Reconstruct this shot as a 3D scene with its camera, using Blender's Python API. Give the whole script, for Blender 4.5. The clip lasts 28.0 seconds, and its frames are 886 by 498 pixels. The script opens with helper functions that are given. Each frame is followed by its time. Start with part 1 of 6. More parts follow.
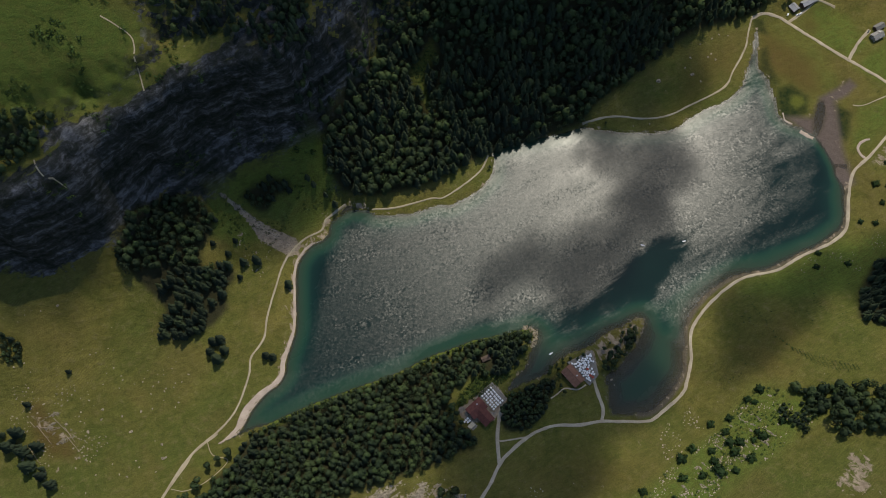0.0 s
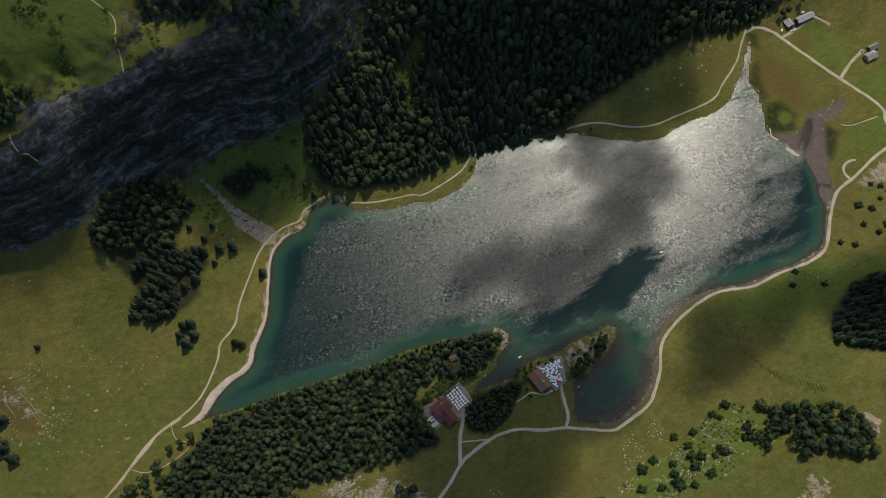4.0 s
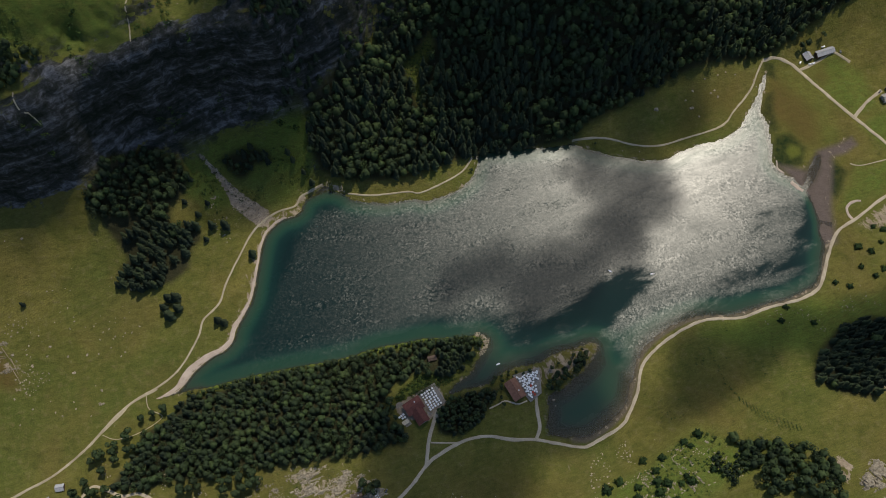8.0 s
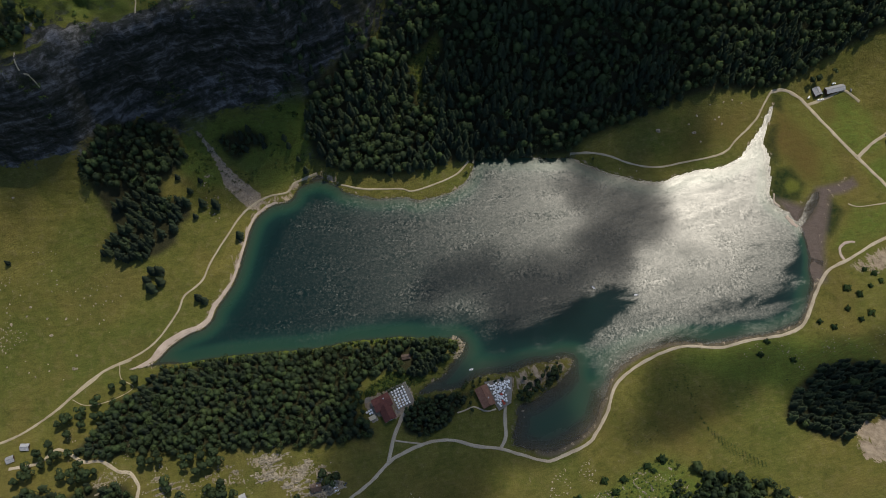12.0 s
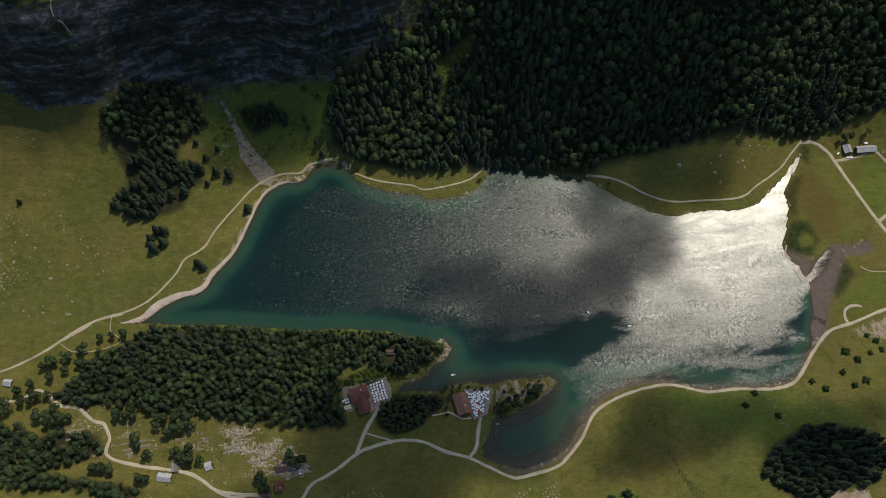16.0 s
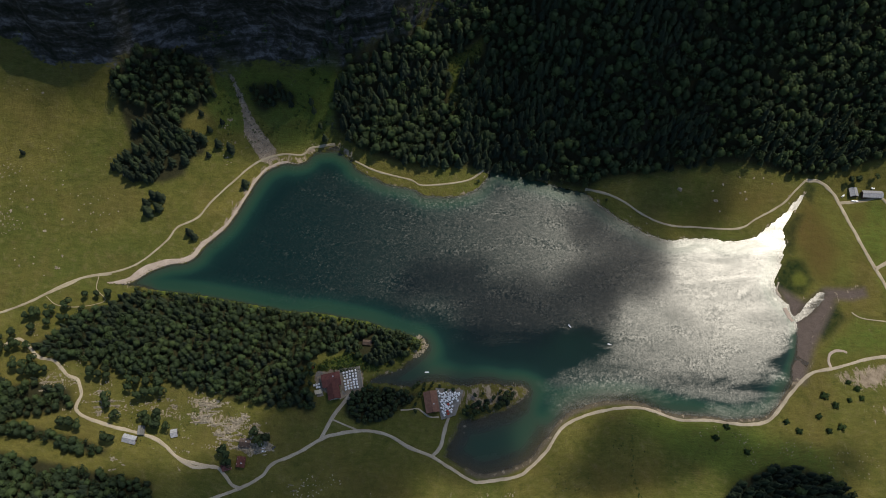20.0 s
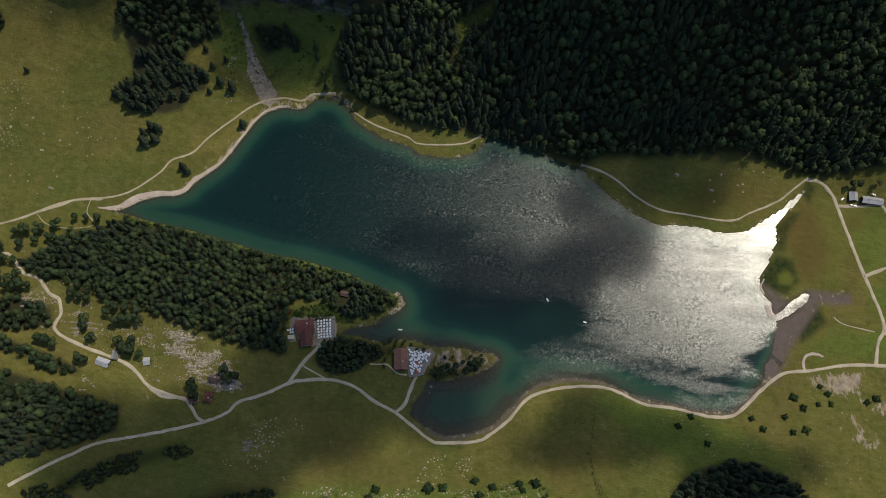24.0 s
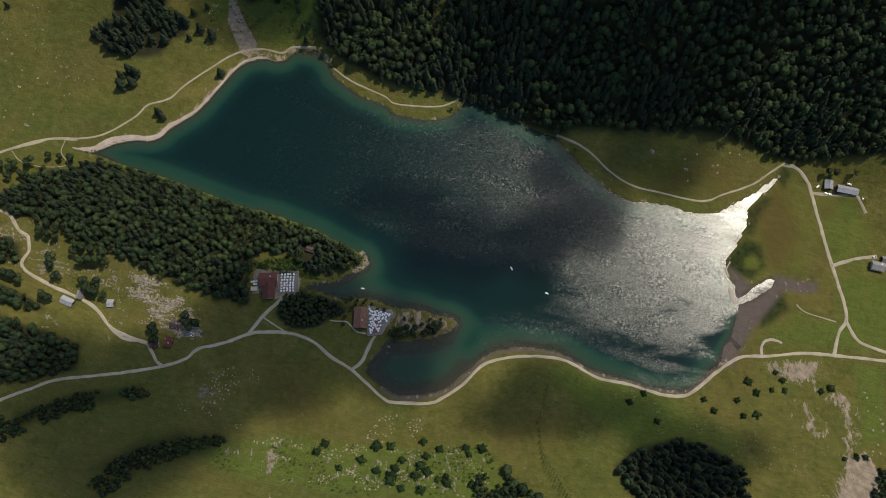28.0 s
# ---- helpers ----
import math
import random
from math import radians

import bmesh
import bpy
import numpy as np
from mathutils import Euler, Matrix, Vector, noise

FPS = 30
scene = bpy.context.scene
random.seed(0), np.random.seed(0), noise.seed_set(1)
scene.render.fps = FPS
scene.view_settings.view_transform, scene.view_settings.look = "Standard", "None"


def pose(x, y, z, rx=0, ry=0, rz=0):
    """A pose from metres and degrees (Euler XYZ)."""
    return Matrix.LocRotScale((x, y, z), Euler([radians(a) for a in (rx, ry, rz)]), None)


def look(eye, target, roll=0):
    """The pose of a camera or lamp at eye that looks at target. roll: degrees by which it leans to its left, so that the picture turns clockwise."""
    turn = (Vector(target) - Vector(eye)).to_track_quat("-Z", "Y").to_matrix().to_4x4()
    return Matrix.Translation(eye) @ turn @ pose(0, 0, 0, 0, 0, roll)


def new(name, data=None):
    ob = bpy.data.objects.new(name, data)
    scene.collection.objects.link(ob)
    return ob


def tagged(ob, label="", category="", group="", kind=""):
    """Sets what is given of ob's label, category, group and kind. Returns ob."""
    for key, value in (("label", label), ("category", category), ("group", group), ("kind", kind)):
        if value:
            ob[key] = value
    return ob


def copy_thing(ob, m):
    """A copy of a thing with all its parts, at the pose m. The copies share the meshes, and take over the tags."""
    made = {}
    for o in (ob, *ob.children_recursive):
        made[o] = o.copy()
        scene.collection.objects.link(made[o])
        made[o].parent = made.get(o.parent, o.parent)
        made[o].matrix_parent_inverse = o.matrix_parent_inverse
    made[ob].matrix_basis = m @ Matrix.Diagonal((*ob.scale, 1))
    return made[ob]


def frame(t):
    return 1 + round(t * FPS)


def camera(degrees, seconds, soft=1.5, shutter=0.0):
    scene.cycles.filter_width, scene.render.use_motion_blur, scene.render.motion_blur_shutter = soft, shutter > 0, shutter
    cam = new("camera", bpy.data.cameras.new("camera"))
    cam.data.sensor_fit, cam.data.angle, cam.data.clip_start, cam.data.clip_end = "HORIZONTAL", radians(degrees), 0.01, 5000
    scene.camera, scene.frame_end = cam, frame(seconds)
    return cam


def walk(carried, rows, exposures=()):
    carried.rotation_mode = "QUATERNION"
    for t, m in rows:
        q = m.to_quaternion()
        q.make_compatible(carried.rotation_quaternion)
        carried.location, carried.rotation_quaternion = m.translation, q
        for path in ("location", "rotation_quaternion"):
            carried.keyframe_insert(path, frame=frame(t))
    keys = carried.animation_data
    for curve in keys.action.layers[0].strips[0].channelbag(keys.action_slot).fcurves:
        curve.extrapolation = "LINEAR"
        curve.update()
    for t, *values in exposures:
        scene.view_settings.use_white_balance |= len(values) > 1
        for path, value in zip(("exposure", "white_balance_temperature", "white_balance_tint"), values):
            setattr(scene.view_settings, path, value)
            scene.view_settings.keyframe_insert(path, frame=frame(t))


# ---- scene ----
cam = camera(55.5, 28.0, 0.9)
PATH = [
    (0, (7.4, 6.5, 889.4), (-38.6, 326.8, -56.8), -6.02),
    (0.5, (12.4, 6.9, 889.0), (-35.7, 326.4, -57.3), -6.02),
    (1, (17.3, 7.2, 888.6), (-32.3, 326.3, -57.8), -5.98),
    (1.5, (22.2, 7.5, 888.2), (-28.6, 326.0, -58.3), -5.84),
    (2, (27.0, 7.8, 887.8), (-25.0, 326.1, -58.7), -5.73),
    (2.5, (31.8, 8.2, 887.5), (-21.0, 326.1, -59.2), -5.52),
    (3, (36.6, 8.6, 887.1), (-17.3, 326.5, -59.5), -5.35),
    (3.5, (41.4, 9.0, 886.7), (-13.7, 327.0, -59.8), -5.16),
    (5.5, (60.0, 11.0, 885.2), (-16.5, 326.1, -60.8), -5.03),
    (6, (64.6, 11.6, 884.8), (-13.6, 326.7, -61.0), -4.81),
    (6.5, (69.2, 12.2, 884.5), (-10.9, 327.2, -61.3), -4.60),
    (7, (73.7, 12.9, 884.1), (-8.9, 327.8, -61.5), -4.43),
    (7.5, (78.2, 13.7, 883.8), (-6.6, 328.2, -61.7), -4.18),
    (8, (82.7, 14.5, 883.4), (-4.9, 328.8, -61.8), -4.04),
    (8.5, (87.2, 15.3, 883.1), (-2.1, 329.4, -62.1), -3.74),
    (9, (91.6, 16.2, 882.8), (0.7, 330.5, -62.2), -3.46),
    (9.5, (96.0, 17.2, 882.5), (3.3, 331.7, -62.2), -3.22),
    (10, (100.4, 18.2, 882.2), (6.0, 332.6, -62.4), -2.95),
    (10.5, (104.8, 19.3, 881.9), (8.4, 333.6, -62.5), -2.67),
    (11, (109.2, 20.5, 881.6), (10.1, 334.1, -62.7), -2.47),
    (11.5, (113.6, 21.7, 881.4), (10.4, 334.4, -62.9), -2.20),
    (12, (117.9, 23.0, 881.1), (8.0, 333.8, -63.0), -2.09),
    (12.5, (122.3, 24.4, 880.9), (5.5, 333.4, -63.0), -1.89),
    (14.5, (139.5, 30.9, 880.2), (2.1, 332.4, -63.3), -1.05),
    (15, (143.8, 32.7, 880.0), (1.5, 332.7, -63.2), -0.90),
    (15.5, (148.1, 34.7, 879.9), (1.5, 333.5, -63.1), -0.69),
    (16, (152.4, 36.7, 879.8), (2.5, 334.6, -62.9), -0.43),
    (16.5, (156.6, 38.9, 879.7), (3.6, 335.6, -62.9), -0.17),
    (17, (160.9, 41.1, 879.7), (4.7, 336.6, -62.8), 0.06),
    (17.5, (165.2, 43.5, 879.6), (5.7, 338.0, -62.6), 0.32),
    (18, (169.5, 46.0, 879.6), (6.5, 338.9, -62.5), 0.49),
    (18.5, (173.8, 48.6, 879.6), (6.4, 339.2, -62.4), 0.71),
    (19, (178.1, 51.3, 879.7), (4.8, 338.7, -62.4), 0.79),
    (19.5, (182.4, 54.1, 879.7), (6.2, 338.9, -62.5), 0.96),
    (20, (186.7, 57.1, 879.8), (11.7, 337.1, -64.1), 1.13),
    (20.5, (191.0, 60.2, 879.9), (17.9, 334.4, -66.0), 1.32),
    (21, (195.3, 63.4, 880.1), (23.2, 332.2, -67.6), 1.43),
    (21.5, (199.6, 66.7, 880.3), (27.9, 328.6, -69.5), 1.70),
    (23.5, (217.1, 81.6, 881.2), (44.0, 312.7, -76.1), 1.83),
    (24, (221.5, 85.6, 881.6), (48.5, 309.4, -77.6), 1.84),
    (24.5, (225.9, 89.9, 881.9), (53.1, 305.5, -79.1), 1.75),
    (25, (230.4, 94.2, 882.3), (59.1, 303.0, -80.5), 1.76),
    (25.5, (234.8, 98.8, 882.8), (65.8, 301.2, -81.8), 1.87),
    (26, (239.3, 103.5, 883.2), (72.6, 299.2, -83.2), 1.84),
    (26.5, (243.8, 108.3, 883.7), (80.3, 297.6, -84.5), 1.85),
    (27, (248.3, 113.3, 884.2), (87.5, 296.3, -85.6), 1.72),
    (27.5, (252.9, 118.5, 884.8), (95.6, 295.5, -86.7), 1.69),
    (28, (257.5, 123.9, 885.4), (103.0, 299.7, -86.8), 2.06),
]
walk(cam, [(t, look(eye, target, roll)) for t, eye, target, roll in PATH])

# ---- light ----
SUN_HIGH, SUN_FROM = 61.5, 13.0
sky = bpy.data.worlds.new("sky")
scene.world = sky
sky.use_nodes = True
sn = sky.node_tree
dome = sn.nodes.new("ShaderNodeTexSky")
dome.sky_type, dome.sun_disc = "NISHITA", False
dome.sun_elevation, dome.sun_rotation = radians(SUN_HIGH), radians(SUN_FROM)
dome.altitude = 1200
sn.links.new(dome.outputs["Color"], sn.nodes["Background"].inputs["Color"])
sn.nodes["Background"].inputs["Strength"].default_value = 0.16
toward = Vector((math.sin(radians(SUN_FROM)) * math.cos(radians(SUN_HIGH)), math.cos(radians(SUN_FROM)) * math.cos(radians(SUN_HIGH)), math.sin(radians(SUN_HIGH))))
sun = new("sun", bpy.data.lights.new("sun", "SUN"))
sun.data.energy, sun.data.angle, sun.data.color = 3.25, radians(0.5), (1.0, 0.915, 0.77)
sun.matrix_basis = look(toward * 2000, (0, 0, 0))


# ---- materials ----
def shader(name, rough=0.9, spec=0.2):
    m = bpy.data.materials.new(name)
    m.use_nodes = True
    t = m.node_tree
    b = t.nodes["Principled BSDF"]
    b.inputs["Roughness"].default_value = rough
    b.inputs["Specular IOR Level"].default_value = spec
    return m, t, b


def node(t, kind, **inputs):
    n = t.nodes.new(kind)
    for key, value in inputs.items():
        n.inputs[key.replace("_", " ")].default_value = value
    return n


def noise_of(t, scale, detail=4.0, rough=0.55, distort=0.0, stretch=None):
    """A noise in world metres: scale is cycles a metre; stretch is how long it is drawn out on its own axes, and their turn."""
    where = t.nodes.new("ShaderNodeNewGeometry")
    n = node(t, "ShaderNodeTexNoise", Scale=scale, Detail=detail, Roughness=rough, Distortion=distort)
    if stretch:
        mp = node(t, "ShaderNodeMapping")
        mp.vector_type = "TEXTURE"
        mp.inputs["Scale"].default_value = stretch[0]
        mp.inputs["Rotation"].default_value = stretch[1]
        t.links.new(where.outputs["Position"], mp.inputs["Vector"])
        t.links.new(mp.outputs["Vector"], n.inputs["Vector"])
    else:
        t.links.new(where.outputs["Position"], n.inputs["Vector"])
    return n.outputs["Fac"]


def ramp(t, fac, *stops):
    r = t.nodes.new("ShaderNodeValToRGB")
    e = r.color_ramp.elements
    while len(e) < len(stops):
        e.new(0.5)
    for el, (p, c) in zip(e, stops):
        el.position = p
        el.color = (*c, 1) if isinstance(c, tuple) else (c, c, c, 1)
    t.links.new(fac, r.inputs["Fac"])
    return r.outputs["Color"]


def mix(t, fac, a, b, mode="MIX"):
    n = t.nodes.new("ShaderNodeMix")
    n.data_type, n.blend_type = "RGBA", mode
    for socket, v in ((n.inputs[0], fac), (n.inputs[6], a), (n.inputs[7], b)):
        if isinstance(v, (int, float)):
            socket.default_value = v
        elif isinstance(v, tuple):
            socket.default_value = (*v, 1)
        else:
            t.links.new(v, socket)
    return n.outputs[2]


def calc(t, op, a, b=0.0, clamp=False):
    n = t.nodes.new("ShaderNodeMath")
    n.operation, n.use_clamp = op, clamp
    for socket, v in ((n.inputs[0], a), (n.inputs[1], b)):
        if isinstance(v, (int, float)):
            socket.default_value = v
        else:
            t.links.new(v, socket)
    return n.outputs[0]


def attribute(t, name, out="Fac"):
    n = t.nodes.new("ShaderNodeAttribute")
    n.attribute_name = name
    return n.outputs[out]


def relief(t, b, height, strength=0.5, distance=0.3):
    n = node(t, "ShaderNodeBump", Strength=strength, Distance=distance)
    t.links.new(height, n.inputs["Height"])
    t.links.new(n.outputs["Normal"], b.inputs["Normal"])


def plain(name, dark, light, rough=0.85, scale=0.6, spec=0.2, bump=0.3, metal=0.0, vary=0.25):
    """A weathered surface between two colours, with grain at two scales and a shift from piece to piece."""
    m, t, b = shader(name, rough, spec)
    b.inputs["Metallic"].default_value = metal
    big, fine = noise_of(t, scale), noise_of(t, scale * 9, 3)
    c = mix(t, ramp(t, big, (0.3, 0.0), (0.7, 1.0)), dark, light)
    c = mix(t, 0.35, c, ramp(t, fine, (0.25, 0.25), (0.75, 0.9)), "OVERLAY")
    info = t.nodes.new("ShaderNodeObjectInfo")
    c = mix(t, vary, c, ramp(t, info.outputs["Random"], (0.0, 0.15), (1.0, 0.95)), "OVERLAY")
    t.links.new(c, b.inputs["Base Color"])
    relief(t, b, fine, bump, 0.15)
    return m


def foliage(name, dark, mid, light):
    m, t, b = shader(name, 0.75, 0.15)
    geo = t.nodes.new("ShaderNodeNewGeometry")
    info = t.nodes.new("ShaderNodeObjectInfo")
    tone = attribute(t, "tone")
    pick = calc(t, "ADD", calc(t, "MULTIPLY", geo.outputs["Random Per Island"], 0.12), calc(t, "MULTIPLY", tone, 0.88))
    pick = calc(t, "ADD", pick, calc(t, "MULTIPLY", calc(t, "SUBTRACT", info.outputs["Random"], 0.5), 0.25), True)
    c = ramp(t, pick, (0.05, dark), (0.5, mid), (0.98, light))
    big = noise_of(t, 0.02, 2)
    c = mix(t, 0.35, c, ramp(t, big, (0.3, (0.42, 0.5, 0.5)), (0.7, (0.6, 0.5, 0.42))), "OVERLAY")
    t.links.new(c, b.inputs["Base Color"])
    return m


SPRUCE = foliage("spruce_needles", (0.017, 0.026, 0.016), (0.027, 0.039, 0.020), (0.039, 0.056, 0.025))
LEAVES = foliage("broad_leaves", (0.018, 0.028, 0.014), (0.032, 0.049, 0.020), (0.051, 0.076, 0.026))
BUSH = foliage("shrub_leaves", (0.012, 0.026, 0.008), (0.030, 0.055, 0.014), (0.07, 0.11, 0.025))
BARK = plain("bark", (0.05, 0.04, 0.03), (0.11, 0.09, 0.07), scale=2.0)
BANK_STONE = plain("brown_bank_stone", (0.075, 0.066, 0.052), (0.19, 0.165, 0.13), scale=0.5, bump=0.8)
CRAG = plain("weathered_limestone", (0.105, 0.090, 0.062), (0.30, 0.255, 0.185), scale=0.45, bump=0.9)
STONE = plain("limestone", (0.13, 0.108, 0.074), (0.33, 0.278, 0.195), scale=0.5, bump=0.8)
ROOF_RED = plain("red_tiles", (0.095, 0.036, 0.028), (0.155, 0.060, 0.045), scale=0.4, vary=0.5)
ROOF_BROWN = plain("brown_tiles", (0.15, 0.075, 0.05), (0.22, 0.115, 0.075), scale=0.4, vary=0.5)
ROOF_DARK = plain("dark_brown_shingles", (0.055, 0.04, 0.032), (0.12, 0.088, 0.07), scale=0.5, vary=0.4)
ROOF_GREY = plain("grey_sheet_roof", (0.20, 0.20, 0.205), (0.32, 0.32, 0.325), 0.55, 0.5, 0.4, vary=0.3)
ROOF_WOOD = plain("grey_shingles", (0.13, 0.125, 0.115), (0.24, 0.23, 0.21), scale=0.8, vary=0.5)
WALL_WOOD = plain("dark_boards", (0.05, 0.032, 0.022), (0.10, 0.065, 0.045), scale=0.8)
WALL_PLASTER = plain("pale_plaster", (0.42, 0.39, 0.34), (0.55, 0.52, 0.47), scale=0.4)
WALL_STONE = plain("stone_wall", (0.20, 0.19, 0.17), (0.36, 0.34, 0.31), scale=1.2)
CANVAS = plain("white_canvas", (0.74, 0.71, 0.65), (0.86, 0.83, 0.78), 0.9, 0.8, vary=0.12, bump=0.1)
CANVAS_CREAM = plain("cream_canvas", (0.50, 0.42, 0.28), (0.62, 0.53, 0.37), 0.9, 0.8, vary=0.1, bump=0.1)
CANVAS_RED = plain("red_canvas", (0.35, 0.06, 0.04), (0.50, 0.10, 0.06), 0.9, 0.8, vary=0.12, bump=0.1)
METAL = plain("grey_metal", (0.3, 0.3, 0.31), (0.5, 0.5, 0.5), 0.4, 2.0, 0.5, 0.1, 0.8)
TIMBER = plain("weathered_timber", (0.16, 0.12, 0.085), (0.30, 0.24, 0.18), scale=1.5)
PAVING = plain("grey_gravel_yard", (0.16, 0.142, 0.115), (0.26, 0.232, 0.19), scale=0.35, bump=0.5)
PAINT_WHITE = plain("white_car_paint", (0.65, 0.66, 0.67), (0.75, 0.76, 0.77), 0.3, 0.5, 0.5, 0.02, vary=0.35)
PAINT_DARK = plain("dark_car_paint", (0.03, 0.035, 0.045), (0.06, 0.07, 0.08), 0.3, 0.5, 0.5, 0.02, vary=0.5)
RUBBER = plain("rubber", (0.015, 0.015, 0.015), (0.03, 0.03, 0.03), 0.8, 2.0)
GLASS = plain("dark_window_glass", (0.02, 0.025, 0.03), (0.04, 0.045, 0.05), 0.08, 1.0, 0.5, 0.0)


def gravel_material(name, dark, light):
    m, t, b = shader(name, 0.95, 0.15)
    big, fine = noise_of(t, 0.08, 4), noise_of(t, 1.6, 4, 0.7)
    c = mix(t, ramp(t, big, (0.3, 0.0), (0.7, 1.0)), dark, light)
    c = mix(t, 0.4, c, ramp(t, fine, (0.3, 0.2), (0.7, 0.85)), "OVERLAY")
    t.links.new(c, b.inputs["Base Color"])
    relief(t, b, fine, 0.5, 0.1)
    return m


ROAD = gravel_material("pale_gravel_road", (0.30, 0.250, 0.175), (0.43, 0.365, 0.262))
SAND = gravel_material("beige_beach_sand", (0.32, 0.255, 0.20), (0.44, 0.36, 0.285))
TRAIL = gravel_material("sandy_trail", (0.27, 0.225, 0.145), (0.38, 0.325, 0.22))


def ground_material():
    m, t, b = shader("alpine_ground", 0.95, 0.1)
    cover = t.nodes.new("ShaderNodeVertexColor")
    cover.layer_name = "cover"
    part_of = t.nodes.new("ShaderNodeSeparateColor")
    t.links.new(cover.outputs["Color"], part_of.inputs["Color"])
    sand, lush, wood = (part_of.outputs[i] for i in (0, 1, 2))
    far, big, mid, fine = noise_of(t, 0.006, 3), noise_of(t, 0.03, 5, 0.6, 0.6), noise_of(t, 0.16, 5, 0.65), noise_of(t, 1.1, 4, 0.7)
    grass = mix(t, ramp(t, big, (0.33, 0.0), (0.67, 1.0)), (0.088, 0.088, 0.019), (0.150, 0.130, 0.033))
    grass = mix(t, ramp(t, far, (0.40, 0.0), (0.62, 0.8)), grass, (0.074, 0.093, 0.019))
    grass = mix(t, calc(t, "MULTIPLY", ramp(t, mid, (0.52, 0.0), (0.72, 1.0)), 0.6), grass, (0.16, 0.135, 0.055))
    grass = mix(t, calc(t, "MULTIPLY", ramp(t, mid, (0.28, 1.0), (0.46, 0.0)), 0.55), grass, (0.045, 0.052, 0.014))
    rusty = noise_of(t, 0.013, 4, 0.55, 0.5)
    grass = mix(t, ramp(t, rusty, (0.47, 0.0), (0.62, 0.40)), grass, mix(t, fine, (0.090, 0.070, 0.020), (0.160, 0.122, 0.040)))
    grass = mix(t, calc(t, "MULTIPLY", lush, ramp(t, mid, (0.32, 0.25), (0.6, 0.9))), grass, mix(t, fine, (0.056, 0.098, 0.015), (0.125, 0.165, 0.030)))
    trod = noise_of(t, 0.22, 3, 0.6, 0.8, ((2.8, 0.7, 0.6), (0, 0, 0.5)))
    grass = mix(t, 0.22, grass, ramp(t, trod, (0.38, 0.28), (0.62, 0.70)), "OVERLAY")
    grass = mix(t, calc(t, "MULTIPLY", cover.outputs["Alpha"], ramp(t, big, (0.3, 0.55), (0.7, 1.0))), grass, (0.100, 0.066, 0.020))
    grass = mix(t, 0.5, grass, ramp(t, fine, (0.28, 0.22), (0.72, 0.78)), "OVERLAY")
    # cattle treads: narrow steps along the contours
    tilt = t.nodes.new("ShaderNodeNewGeometry")
    axes, place = t.nodes.new("ShaderNodeSeparateXYZ"), t.nodes.new("ShaderNodeSeparateXYZ")
    t.links.new(tilt.outputs["True Normal"], axes.inputs["Vector"])
    t.links.new(tilt.outputs["Position"], place.inputs["Vector"])
    wavy = calc(t, "ADD", calc(t, "MULTIPLY", place.outputs["Z"], 5.2), calc(t, "MULTIPLY", mid, 17.0))
    treads = ramp(t, calc(t, "ADD", calc(t, "MULTIPLY", calc(t, "SINE", wavy), 0.5), 0.5), (0.1, 0.30), (0.8, 0.62))
    sloping = calc(t, "MULTIPLY", calc(t, "SUBTRACT", 1.0, axes.outputs["Z"]), 9.0, True)
    grass = mix(t, calc(t, "MULTIPLY", sloping, ramp(t, big, (0.42, 0.0), (0.62, 0.26))), grass, treads, "OVERLAY")
    growth = t.nodes.new("ShaderNodeVertexColor")
    growth.layer_name = "growth"
    kinds = t.nodes.new("ShaderNodeSeparateColor")
    t.links.new(growth.outputs["Color"], kinds.inputs["Color"])
    uneven = ramp(t, mid, (0.30, 0.55), (0.60, 1.0))
    grass = mix(t, calc(t, "MULTIPLY", kinds.outputs[2], uneven), grass, mix(t, fine, (0.075, 0.048, 0.016), (0.125, 0.080, 0.026)))
    grass = mix(t, calc(t, "MULTIPLY", kinds.outputs[0], uneven), grass, mix(t, fine, (0.010, 0.020, 0.007), (0.022, 0.036, 0.011)))
    grass = mix(t, calc(t, "MULTIPLY", kinds.outputs[1], uneven), grass, mix(t, fine, (0.075, 0.095, 0.014), (0.135, 0.140, 0.026)))
    grass = mix(t, growth.outputs["Alpha"], grass, mix(t, mid, (0.090, 0.070, 0.058), (0.150, 0.118, 0.098)))
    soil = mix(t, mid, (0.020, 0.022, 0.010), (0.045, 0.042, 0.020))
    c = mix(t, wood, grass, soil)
    stone = mix(t, ramp(t, mid, (0.35, 0.0), (0.65, 1.0)), (0.20, 0.156, 0.108), (0.36, 0.290, 0.205))
    ragged = noise_of(t, 0.11, 8, 0.72, 0.5, ((1.6, 0.9, 1.0), (0, 0, -0.9)))
    patchy = ramp(t, calc(t, "ADD", calc(t, "MULTIPLY", sand, 1.0), calc(t, "MULTIPLY", calc(t, "SUBTRACT", ragged, 0.5), 2.8)), (0.46, 0.0), (0.62, 1.0))
    c = mix(t, patchy, c, stone)
    # bare rock where it is steep, in tilted beds
    geo = t.nodes.new("ShaderNodeNewGeometry")
    xyz = t.nodes.new("ShaderNodeSeparateXYZ")
    t.links.new(geo.outputs["True Normal"], xyz.inputs["Vector"])
    steep = calc(t, "ADD", xyz.outputs["Z"], calc(t, "MULTIPLY", calc(t, "SUBTRACT", mid, 0.5), 0.5))
